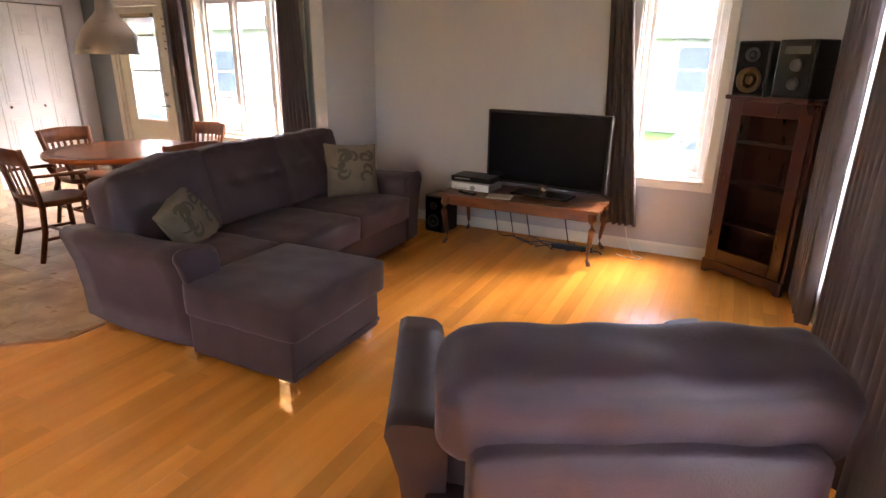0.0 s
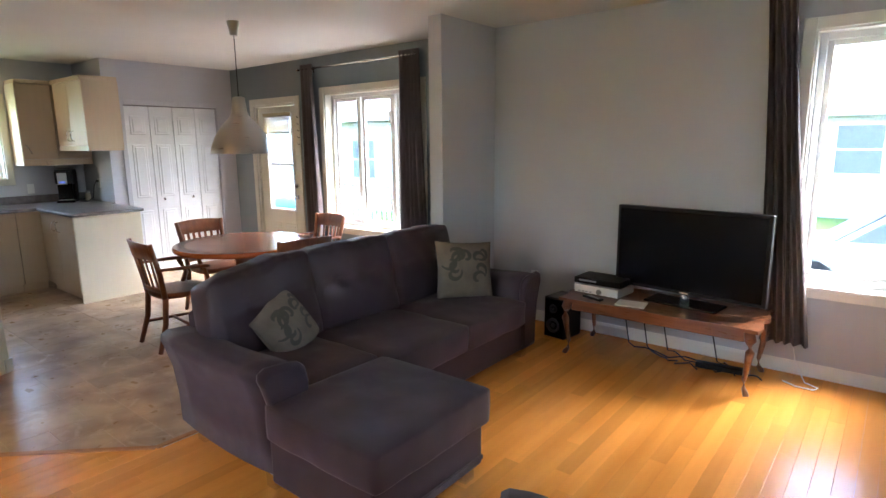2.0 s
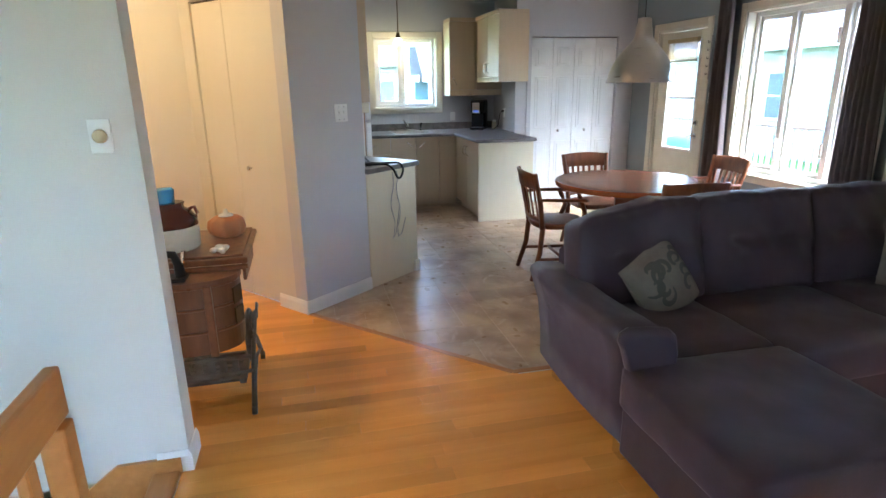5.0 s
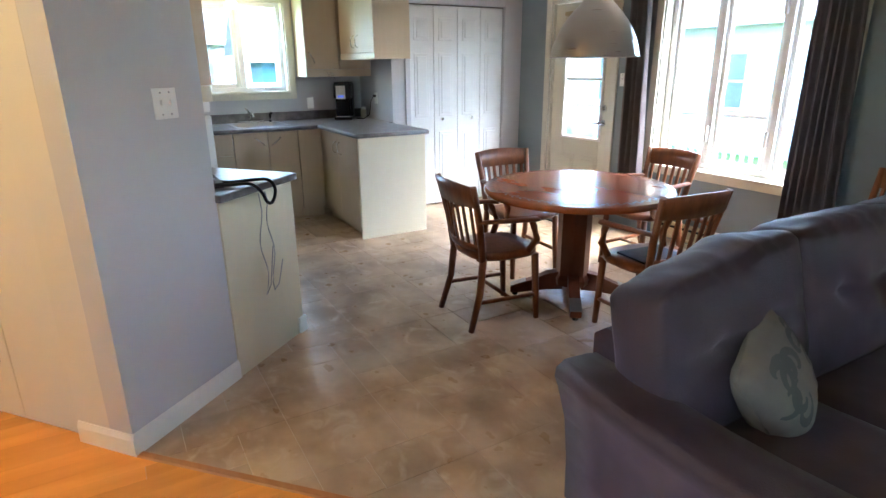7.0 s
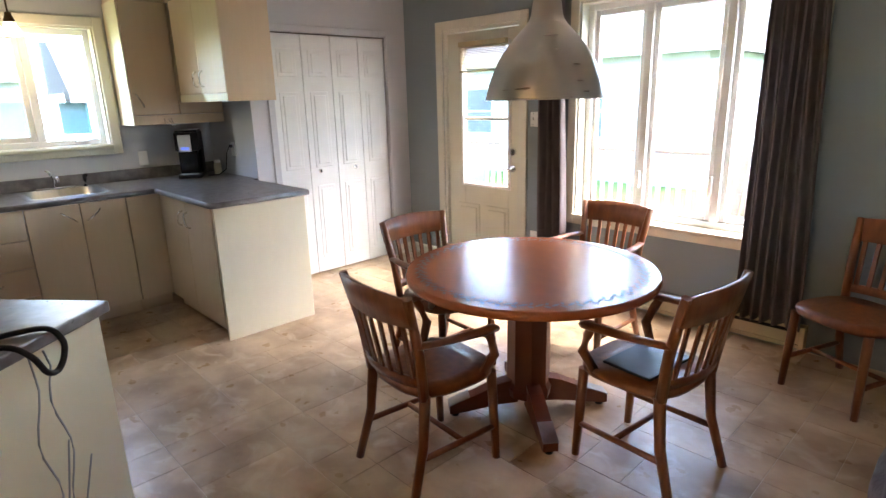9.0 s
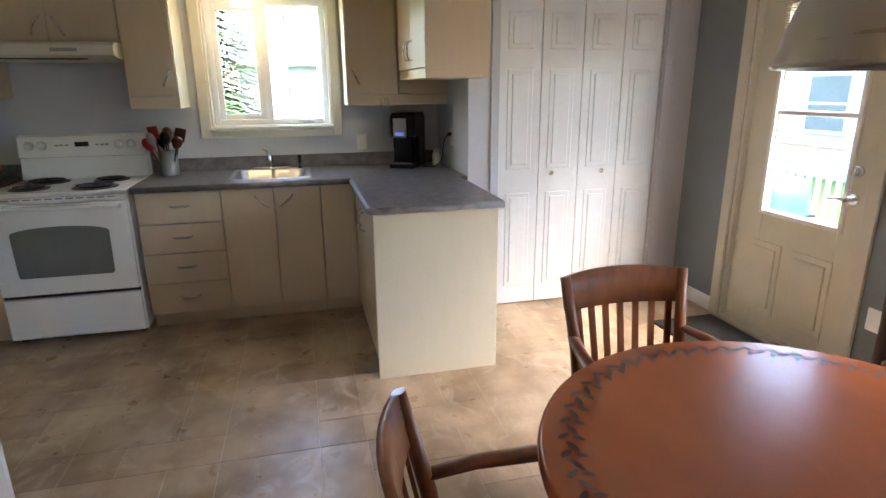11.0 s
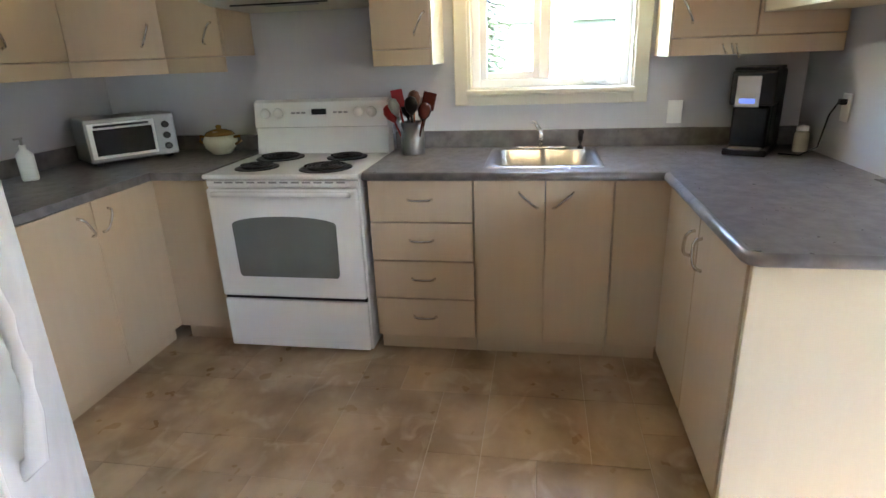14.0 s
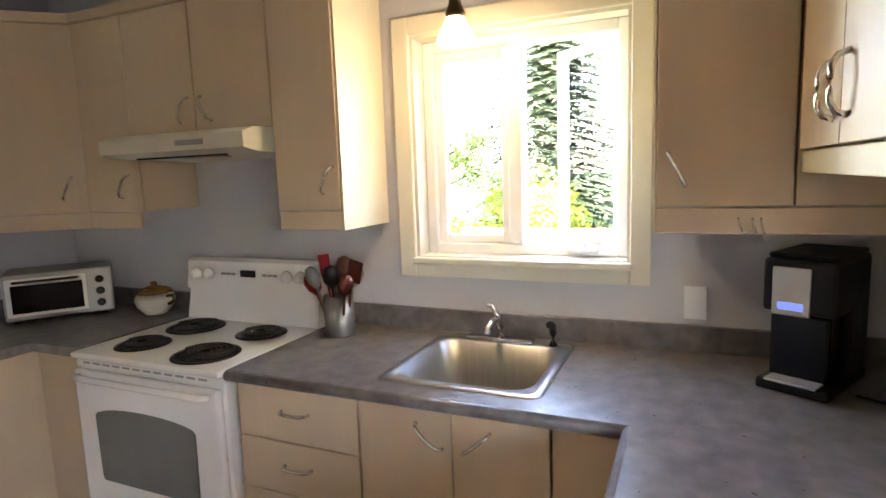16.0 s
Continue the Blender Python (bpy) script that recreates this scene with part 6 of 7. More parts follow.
# ---------------------------------------------------------------- things on the worktops
kt = thing("utensil_crock", "stainless steel canister packed with cooking utensils", "utensil holder", at=pose(-7.67, 2.60, CT1) @ Matrix.Diagonal((1.12, 1.12, 1.0, 1.0)))
cb_ = bmesh.new()
add_lathe(cb_, [(0.052, 0), (0.054, 0.004), (0.054, 0.165), (0.05, 0.165), (0.05, 0.02)], 28)
part("canister", cb_, M_STEEL, kt)
for i, (a, tilt, L, kind) in enumerate(((0.2, 8, 0.27, "spoon"), (1.4, 14, 0.29, "spatula"), (2.5, 12, 0.26, "ladle"), (3.6, 16, 0.25, "spoon"), (4.4, 10, 0.30, "spatula"), (5.4, 15, 0.27, "whisk"), (0.9, 18, 0.25, "ladle"), (3.0, 4, 0.29, "spoon"), (4.9, 20, 0.24, "spoon"))):
    ub = bmesh.new()
    add_tube(ub, (0, 0, 0.03), (0, 0, L - 0.06), 0.005, n=8)
    if kind == "spatula":
        add_box(ub, -0.032, 0.032, -0.003, 0.003, L - 0.06, L + 0.03, 0.003)
    else:
        r = 0.032 if kind != "whisk" else 0.026
        add_lathe(ub, [(0.004, L - 0.07), (r * 0.8, L - 0.04), (r, L - 0.01), (r * 0.7, L + 0.02), (0.004, L + 0.03)], 10)
    tl = Matrix.Translation((0.02 * math.cos(a), 0.02 * math.sin(a), 0)) @ pose(0, 0, 0, 0, 0, math.degrees(a)) @ pose(0, 0, 0, 0, tilt, 0)
    part(kind, moved(ub, tl), (M_BLACK, M_BROWNGLAZE, M_STEEL, M_BLACK, M_RED, M_STEEL, M_BROWNGLAZE, M_WALNUT, M_RED)[i], kt)

to = thing("toaster_oven", "silver toaster oven with a dark glass door", "toaster oven", at=pose(-7.57, 1.01, CT1, 0, 0, 144) @ Matrix.Diagonal((1.12, 1.0, 1.06, 1.0)))
part("case", boxes((-0.20, 0.20, -0.13, 0.13, 0.015, 0.225), bevel=0.01), M_STEEL, to)
tdr = part("door", boxes((-0.19, 0.10, -0.14, -0.129, 0.035, 0.205), bevel=0.004), M_WHITE, to)
part("window", boxes((-0.17, 0.085, -0.1425, -0.139, 0.05, 0.175)), M_BLACKGLOSS, tdr)
thb = bmesh.new()
add_path(thb, [(-0.16, -0.14, 0.19), (-0.155, -0.16, 0.192), (0.065, -0.16, 0.192), (0.07, -0.14, 0.19)], 0.006, 8)
part("handle", thb, M_BLACK, tdr)
for z in (0.06, 0.115, 0.17):
    kb = bmesh.new()
    add_lathe(kb, [(0.018, 0), (0.016, 0.014), (0.006, 0.015)], 14)
    part("knob", moved(kb, Matrix.Translation((0.15, -0.13, z)) @ pose(0, 0, 0, 90, 0, 0)), M_BLACK, to)
for x in (-0.16, 0.16):
    part("foot", boxes((x - 0.015, x + 0.015, -0.10, 0.10, 0, 0.016)), M_BLACK, to)

sgr = thing("sugar_bowl", "cream and gold glazed lidded bowl with handles", "bowl", at=pose(-7.725, 1.475, CT1) @ Matrix.Diagonal((1.15, 1.15, 1.15, 1.0)))
bw = bmesh.new()
add_lathe(bw, [(0.045, 0), (0.05, 0.008), (0.075, 0.035), (0.082, 0.065), (0.07, 0.09)], 28)
part("bowl", bw, M_CREAMGLAZE, sgr)
ld = bmesh.new()
add_lathe(ld, [(0.074, 0.091), (0.06, 0.107), (0.03, 0.117), (0.012, 0.12), (0.014, 0.135), (0.004, 0.14)], 24)
part("lid", ld, M_GOLDGLAZE, sgr, "gold-brown lid")
for sgn in (-1, 1):
    hb3 = bmesh.new()
    add_path(hb3, [(0, sgn * 0.075, 0.08), (0, sgn * 0.105, 0.085), (0, sgn * 0.11, 0.06), (0, sgn * 0.078, 0.045)], 0.007, 8)
    part("handle", hb3, M_GOLDGLAZE, sgr)

cm = thing("coffee_maker", "tall black coffee maker with a silver front panel", "coffee maker", at=pose(-7.65, 4.24, CT1, 0, 0, 62) @ Matrix.Diagonal((1.08, 1.08, 1.08, 1.0)))
part("base", boxes((-0.085, 0.085, -0.14, 0.14, 0.0, 0.028), bevel=0.006), M_BLACK, cm)
part("column", boxes((-0.085, 0.085, 0.0, 0.14, 0.028, 0.335), bevel=0.008), M_BLACK, cm)
part("brew_head", boxes((-0.085, 0.085, -0.115, 0.14, 0.205, 0.345), bevel=0.010), M_BLACK, cm)
part("carafe_bay", boxes((-0.07, 0.07, -0.10, 0.0, 0.03, 0.204), bevel=0.01), M_BLACKGLOSS, cm)
part("front_panel", boxes((-0.06, 0.03, -0.121, -0.114, 0.20, 0.325), bevel=0.003), M_ALU, cm, "silver control panel")
part("display", boxes((-0.045, 0.015, -0.1225, -0.1205, 0.215, 0.235)), M_DISPLAY, cm, "small blue lit display")
part("drip_tray", boxes((-0.06, 0.06, -0.15, -0.06, 0.028, 0.034), bevel=0.002), M_GREYPL, cm)
part("lid", boxes((-0.08, 0.08, -0.10, 0.135, 0.345, 0.358), bevel=0.006), M_BLACK, cm)
sc = thing("salt_cellar", "small white jar beside the coffee maker", "jar", at=pose(-7.64, 4.455, CT1))
sj = bmesh.new()
add_lathe(sj, [(0.03, 0), (0.032, 0.01), (0.032, 0.08), (0.024, 0.095)], 18)
part("jar", sj, M_CREAMGLAZE, sc)
sl2 = bmesh.new()
add_lathe(sl2, [(0.026, 0.095), (0.026, 0.115), (0.01, 0.12)], 18)
part("lid", sl2, M_PVC, sc)
so2 = thing("soap_bottle", "white soap bottle on the corner worktop", "bottle", at=pose(-7.02, 0.90, CT1))
bt = bmesh.new()
add_lathe(bt, [(0.032, 0), (0.036, 0.01), (0.036, 0.12), (0.014, 0.145), (0.014, 0.165)], 18)
part("bottle", bt, M_PVC, so2)
bp2 = bmesh.new()
add_tube(bp2, (0, 0, 0.165), (0, 0, 0.195), 0.006)
add_box(bp2, -0.008, 0.035, -0.008, 0.008, 0.19, 0.20, 0.003)
part("pump", bp2, M_GREYPL, so2)
ws = thing("wall_socket", "white outlet with a black plug above the worktop", "socket", at=pose(-7.42, 4.52, 1.15))
part("plate", boxes((-0.036, 0.036, -0.008, -0.001, -0.058, 0.058), bevel=0.003), M_PVC, ws)
part("plug", boxes((-0.014, 0.014, -0.035, -0.008, 0.012, 0.036), bevel=0.004), M_BLACK, ws, "black power plug")
pcb = bmesh.new()
add_path(pcb, [(-7.42, 4.485, 1.175), (-7.43, 4.46, 1.12), (-7.46, 4.45, 0.98), (-7.50, 4.40, CT1 + 0.006), (-7.55, 4.33, CT1 + 0.006)], 0.004, 6)
solid("power_cable", smooth(pcb), M_BLACK, "black coffee maker cord hanging from the outlet", "cable")
plate_at("wall_socket", "white outlet plate between window and coffee maker", Matrix.Translation((KX, 3.93, 1.10)) @ pose(0, 0, 0, 0, 0, 90), toggles=0, cat="socket")

tel = thing("desk_phone", "black corded desk phone on the phone counter", "telephone", at=SLANT @ pose(-2.01, 4.69, CT1, 0, 0, 60))
tw = bmesh.new()
add_prism(tw, [(-0.10, 0.0), (0.10, 0.0), (0.10, 0.055), (-0.10, 0.025)], -0.10, 0.10, "x")
part("base", tw, M_BLACK, tel)
for i in range(4):
    for j in range(3):
        z = 0.043 + (-0.04 + i * 0.03) * 0.15
        part("button", boxes((0.0 + j * 0.028, 0.02 + j * 0.028, -0.06 + i * 0.03, -0.042 + i * 0.03, z - 0.012, z + 0.004)), M_GREYPL, tel)
rcv = bmesh.new()
add_path(rcv, [(-0.06, -0.10, 0.05), (-0.06, -0.06, 0.065), (-0.06, 0.0, 0.075), (-0.06, 0.06, 0.075), (-0.06, 0.11, 0.07)], [0.028, 0.02, 0.017, 0.02, 0.028], 10)
part("receiver", rcv, M_BLACK, tel)
crd = bmesh.new()
add_path(crd, smooth_line([UV(u, v) + (CT1 + h,) for u, v, h in ((-1.95, 4.72, 0.03), (-1.90, 4.80, 0.012), (-1.84, 4.89, 0.010), (-1.775, 4.93, 0.008), (-1.74, 4.935, -0.03), (-1.735, 4.92, -0.075), (-1.735, 4.89, -0.10), (-1.735, 4.855, -0.085), (-1.745, 4.83, -0.03), (-1.79, 4.80, 0.010), (-1.88, 4.72, 0.012), (-1.93, 4.66, 0.02))]), 0.0085, 8)
part("coiled_cord", moved(smooth(crd), tel.matrix_world.inverted()), M_BLACK, tel, "thick black coiled cord")
bkm = thing("phone_book", "white booklet with dark print on the phone counter", "book", at=SLANT @ pose(-2.28, 4.74, CT1, 0, 0, 12))
part("paper_block", boxes((-0.10, 0.10, -0.13, 0.13, 0, 0.018), bevel=0.003, seg=1), M_PAPER, bkm)
for i in range(5):
    part("print_bar", boxes((-0.085 + 0.01 * (i % 2), 0.06 + 0.012 * ((i * 7) % 3), -0.10 + i * 0.04, -0.085 + i * 0.04, 0.018, 0.0187)), M_BLACK, bkm)
for j in range(2):
    cbl = bmesh.new()
    rnd = random.Random(90 + j)
    pts = [UV(-1.785, 4.86 + j * 0.05) + (CT1 - 0.05,)]
    for k in range(1, 12):
        z = CT1 - 0.05 - k * 0.048
        pts.append(UV(-1.776, 4.84 + j * 0.07 + 0.02 * math.sin(k * 0.9 + j * 2)) + (z,))
    for k in range(1, 7):
        pts.append(UV(-1.776, 4.86 + j * 0.07 + 0.03 * k / 3) + (CT1 - 0.05 - 0.53 + 0.04 * k * (1 - j * 0.4),))
    add_path(cbl, pts, 0.003, 5)
    part("wire", moved(smooth(cbl), tel.matrix_world.inverted()), M_GREYPL, tel, "thin grey phone wire hanging down the cabinet panel")

kp = thing("kitchen_pendant", "small lit glass pendant lamp above the sink", "lamp", at=pose(-7.62, 3.17, 0))
kc = bmesh.new()
add_tube(kc, (0, 0, 2.14), (0, 0, CEIL - 0.02), 0.006)
part("stem", kc, M_GOLD, kp)
kcup = bmesh.new()
add_lathe(kcup, [(0.028, 2.085), (0.034, 2.10), (0.022, 2.13), (0.02, 2.15), (0.008, 2.155)], 18)
part("cap", kcup, M_GOLD, kp, "bronze cap")
kg = bmesh.new()
add_lathe(kg, [(0.066, 2.005), (0.065, 2.013), (0.056, 2.038), (0.04, 2.065), (0.03, 2.088)], 24)
part("shade", kg, M_BULB, kp, "glowing frosted glass shade")
kcn = bmesh.new()
add_lathe(kcn, [(0.045, CEIL - 0.025), (0.055, CEIL - 0.005), (0.055, CEIL)], 20)
part("canopy", kcn, M_GOLD, kp)

# ---------------------------------------------------------------- hall
sm = thing("sewing_table", "antique oak treadle sewing table with curved drawers", "sewing table")
part("tabletop", boxes((-3.42, -2.83, 1.13, 1.63, 0.725, 0.755), bevel=0.008), M_OLDOAK, sm)
part("leaf_board", boxes((-3.40, -2.85, 1.15, 1.61, 0.7555, 0.768), bevel=0.004), M_OLDOAK, sm)
part("top_moulding", boxes((-2.842, -2.818, 1.13, 1.63, 0.701, 0.724), bevel=0.006), M_OLDOAK, sm)


def bow(k, inset=0.0):
    """A point on the half-round plan of the drawer end, k from 0 to 1."""
    a = math.pi * k
    return (-2.84 + (0.175 - inset) * math.sin(a) ** 0.8, 1.365 + (0.23 - inset) * math.cos(a))


ledge = bmesh.new()
add_prism(ledge, [bow(k / 20) for k in range(21)], 0.678, 0.700, "z")
part("ledge", ledge, M_OLDOAK, sm, "half-round ledge over the drawers")
side = bmesh.new()
add_prism(side, [(1.585, 0.60), (1.60, 0.60), (1.60, 0.724), (1.585, 0.724)], -3.40, -2.97, "x")
part("side_rail", side, M_OLDOAK, sm)
for z0, z1 in ((0.575, 0.675), (0.462, 0.572), (0.345, 0.459)):
    bd_ = bmesh.new()
    add_prism(bd_, [bow(k / 20, 0.016) for k in range(21)] + [(-2.97, 1.16), (-2.97, 1.57)], z0, z1, "z")
    dwr = part("drawer", bd_, M_OLDOAK, sm, "bow-fronted oak drawer")
    mold = bmesh.new()
    add_path(mold, [(*bow(k / 20, 0.012), z1 - 0.004) for k in range(1, 20)], 0.007, 6)
    part("moulding", mold, M_WALNUT, dwr)
for k in (0.36, 0.70):
    px, py = bow(k, 0.008)
    part("drawer_post", boxes((px - 0.016, px + 0.012, py - 0.018, py + 0.018, 0.335, 0.677), bevel=0.005), M_WALNUT, sm)
for z in (0.50, 0.60):
    px, py = bow(0.10, 0.010)
    part("brass_plate", moved(boxes((-0.004, 0.004, -0.035, 0.035, z - 0.04, z + 0.04), bevel=0.002), Matrix.Translation((px, py, 0)) @ pose(0, 0, 0, 0, 0, 66)), M_GOLD, sm, "yellow brass plate")
for yl in (1.20, 1.60):
    fi = bmesh.new()
    for xs, xe in ((-3.30, -2.86), (-2.70, -3.12)):
        mid = (xs + xe) / 2
        add_path(fi, [(xs, yl, 0.03), (xs + (mid - xs) * 0.35, yl, 0.10), (mid, yl, 0.24), (xe, yl, 0.36)], [0.014, 0.013, 0.012, 0.014], 8)
    add_path(fi, [(-3.2, yl, 0.11), (-3.0, yl, 0.16), (-2.8, yl, 0.11)], 0.010, 8)
    add_path(fi, [(-3.3 + 0.03 * k, yl, 0.33 + 0.03 * math.sin(k * 1.6)) for k in range(15)], 0.008, 6)
    part("iron_leg", fi, M_IRON, sm)
    for x in (-3.30, -2.70):
        ca = bmesh.new()
        add_tube(ca, (x, yl - 0.012, 0.022), (x, yl + 0.012, 0.022), 0.022, n=14)
        part("caster", ca, M_IRON, sm)
tread = part("treadle", boxes((-3.18, -2.82, 1.24, 1.27, 0.11, 0.135)), M_IRON, sm)
part("treadle_rim", boxes((-3.18, -2.82, 1.53, 1.56, 0.11, 0.135)), M_IRON, tread)
for i in range(7):
    part("treadle_bar", boxes((-3.16 + i * 0.05, -3.135 + i * 0.05, 1.265, 1.535, 0.115, 0.13)), M_IRON, tread)
nb = boxes((-2.79, -2.775, 1.20, 1.60, 0.185, 0.20), (-2.79, -2.775, 1.20, 1.60, 0.265, 0.28))
for i in range(6):
    add_box(nb, -2.788, -2.777, 1.235 + i * 0.055, 1.265 + i * 0.055, 0.205, 0.262)
part("cross_brace", nb, M_IRON, sm, "cast iron brace with raised plain shapes")
wl = bmesh.new()
add_path(wl, [(-3.05 + 0.13 * math.cos(a), 1.575, 0.27 + 0.13 * math.sin(a)) for a in (2 * math.pi * k / 28 for k in range(29))], 0.011, 8)
for k in range(3):
    a = k * math.pi / 3
    add_tube(wl, (-3.05 - 0.125 * math.cos(a), 1.575, 0.27 - 0.125 * math.sin(a)), (-3.05 + 0.125 * math.cos(a), 1.575, 0.27 + 0.125 * math.sin(a)), 0.006)
part("flywheel", wl, M_IRON, sm)
cr_ = thing("stoneware_crock", "brown and cream stoneware crock on the sewing table", "crock", at=pose(-3.06, 1.26, 0.768))
c1_ = bmesh.new()
add_lathe(c1_, [(0.125, 0), (0.132, 0.01), (0.135, 0.10), (0.134, 0.115)], 32)
part("lower_body", c1_, M_CREAMGLAZE, cr_, "cream glazed lower half")
c2_ = bmesh.new()
add_lathe(c2_, [(0.1345, 0.115), (0.13, 0.15), (0.105, 0.185), (0.08, 0.20), (0.078, 0.215), (0.084, 0.225), (0.07, 0.228)], 32)
part("upper_body", c2_, M_BROWNGLAZE, cr_, "glossy brown upper half")
for sgn in (-1, 1):
    hb4 = bmesh.new()
    add_path(hb4, [(0, sgn * 0.10, 0.19), (0, sgn * 0.125, 0.20), (0, sgn * 0.135, 0.17), (0, sgn * 0.128, 0.15)], 0.009, 8)
    part("handle", hb4, M_BROWNGLAZE, cr_)
bj = bmesh.new()
add_lathe(bj, [(0.04, 0), (0.042, 0.005), (0.045, 0.06), (0.038, 0.068)], 20)
solid("blue_jar", bj, M_BLUEJAR, "small blue jar standing on the crock", "jar", at=pose(-3.06, 1.26, 0.996))
pk = thing("pumpkin_pot", "terracotta pumpkin-shaped pot with a white lid", "pot", at=pose(-3.24, 1.50, 0.768))
pb2 = bmesh.new()
rings = []
for r, z in ((0.06, 0), (0.085, 0.02), (0.095, 0.05), (0.088, 0.085), (0.06, 0.105), (0.03, 0.108)):
    rings.append([pb2.verts.new(((r * (1 + 0.05 * math.cos(9 * a))) * math.cos(a), (r * (1 + 0.05 * math.cos(9 * a))) * math.sin(a), z)) for a in (2 * math.pi * k / 54 for k in range(54))])
for a, b in zip(rings, rings[1:]):
    for k in range(54):
        pb2.faces.new((a[k], a[(k + 1) % 54], b[(k + 1) % 54], b[k])).smooth = True
pb2.faces.new(rings[0][::-1])
pb2.faces.new(rings[-1])
part("body", pb2, M_TERRA, pk)
plid = bmesh.new()
add_lathe(plid, [(0.04, 0.105), (0.035, 0.118), (0.012, 0.122), (0.012, 0.14), (0.004, 0.144)], 18)
part("lid", plid, M_PVC, pk, "white lid")
orn = bmesh.new()
for dx, dy, r in ((0, 0, 0.02), (0.025, 0.012, 0.016), (-0.02, 0.018, 0.015), (0.01, -0.02, 0.014)):
    add_lathe(orn, [(r * 0.4, 0.0), (r, r * 0.8), (r * 0.7, r * 1.5), (0.002, r * 1.7)], 10, at=(dx, dy, 0))
solid("shell_ornament", orn, M_PVC, "small white ornament on the sewing table", "ornament", at=pose(-2.92, 1.50, 0.768) @ Matrix.Diagonal((1.3, 1.3, 1.1, 1.0)))
sh_ = thing("sewing_machine", "black antique sewing machine head on its table", "sewing machine", at=pose(-2.74, 1.25, 0.70, 0, 0, 90) @ Matrix.Diagonal((0.62, 0.62, 0.62, 1.0)))
part("bed", boxes((-0.07, 0.20, -0.08, 0.08, 0, 0.03), bevel=0.008), M_BLACK, sh_)
smb = bmesh.new()
add_path(smb, [(0.16, 0, 0.03), (0.155, 0, 0.12), (0.13, 0, 0.19), (0.05, 0, 0.20), (-0.04, 0, 0.18), (-0.06, 0, 0.10)], [0.04, 0.032, 0.03, 0.026, 0.026, 0.022], 10)
part("arm", smb, M_BLACK, sh_)
swh = bmesh.new()
add_tube(swh, (0.19, 0, 0.16), (0.21, 0, 0.16), 0.055, n=20)
part("handwheel", swh, M_CHROME, sh_)
hl = thing("hall_ceiling_light", "lit round ceiling light in the hall", "lamp", at=pose(-3.75, 0.45, CEIL))
hlb = bmesh.new()
add_lathe(hlb, [(0.02, -0.13), (0.09, -0.115), (0.13, -0.07), (0.135, -0.03)], 24)
part("globe", hlb, M_HALLGLOW, hl, "glowing glass bowl")
hlp = bmesh.new()
add_lathe(hlp, [(0.14, -0.03), (0.145, -0.01), (0.145, 0.0)], 24)
part("ceiling_plate", hlp, M_GOLD, hl)
hall_lamp = new("hall_lamp", bpy.data.lights.new("hall_lamp", 'POINT'))
hall_lamp.data.energy, hall_lamp.data.color, hall_lamp.data.shadow_soft_size = HALL_W, (1.0, 0.66, 0.30), 0.10
hall_lamp.location = (-3.75, 0.45, CEIL - 0.20)
sink_lamp = new("sink_lamp", bpy.data.lights.new("sink_lamp", 'POINT'))
sink_lamp.data.energy, sink_lamp.data.color, sink_lamp.data.shadow_soft_size = SINK_W, (1.0, 0.80, 0.52), 0.04
sink_lamp.location = (-7.62, 3.17, 1.955)

# ---------------------------------------------------------------- outside
GZ = -0.95
gnd = bmesh.new()
bmesh.ops.create_grid(gnd, x_segments=40, y_segments=40, size=400)
for v in gnd.verts:
    v.co.z = GZ + (0.25 * noise.noise(v.co * 0.03) if v.co.length > 60 else 0)
    if abs(v.co.x + 3.4) < 6 and abs(v.co.y - 2.4) < 6:
        v.co.z = -1.6
setting("ground", gnd, M_GRASS, "mown green lawn reaching the horizon", "ground")
setting("road", boxes((-3.0, 30.0, 10.6, 17.0, GZ - 0.05, GZ + 0.02)), M_ASPH, "grey asphalt driveway beside the house", "driveway")
setting("foundation_wall", boxes((KX - 0.19, EX + 0.19, NY + 0.02, NY + 0.19, -1.7, -0.1), (KX - 0.19, KX - 0.02, -1.3, NY + 0.02, -1.7, -0.1), (EX + 0.02, EX + 0.19, -1.3, NY + 0.02, -1.7, -1.5)), M_WALL, "grey concrete foundation under the house", "wall")

deck = thing("deck", "weathered timber deck with stairs outside the garden door", "deck")
for i in range(19):
    y = NY + 0.22 + i * 0.145
    part("deck_board", boxes((-12.2, -3.3, y, y + 0.138, -0.14, -0.105), bevel=0.004, seg=1), M_DECK, deck)
for x in (-12.1, -9, -5.8, -3.4):
    for y in (NY + 0.5, NY + 2.8):
        part("post", boxes((x - 0.06, x + 0.06, y - 0.06, y + 0.06, GZ - 0.1, -0.14)), M_DECK, deck)


def deck_rail(p0, p1, label, drop=0.0):
    r = thing("deck_railing", label, "railing", "deck railings")
    p0, p1 = Vector((*p0, -0.105)), Vector((*p1, -0.105 - drop))
    L = (p1 - p0).length
    m = Matrix.Translation(p0) @ (p1 - p0).to_track_quat('X', 'Z').to_matrix().to_4x4()
    part("top_rail", moved(boxes((0, L, -0.05, 0.05, 0.92, 0.96), bevel=0.005, seg=1), m), M_DECK, r)
    part("bottom_rail", moved(boxes((0, L, -0.02, 0.02, 0.08, 0.15), bevel=0.004, seg=1), m), M_TRIM, r)
    n = int(L / 0.125)
    for i in range(1, n):
        x = i * L / n
        part("baluster", moved(boxes((x - 0.018, x + 0.018, -0.018, 0.018, 0.12, 0.925)), m), M_TRIM, r)
    for x in (0.05, L - 0.05):
        part("post", moved(boxes((x - 0.045, x + 0.045, -0.045, 0.045, -0.02, 1.02), bevel=0.005, seg=1), m), M_TRIM, r)
    return r


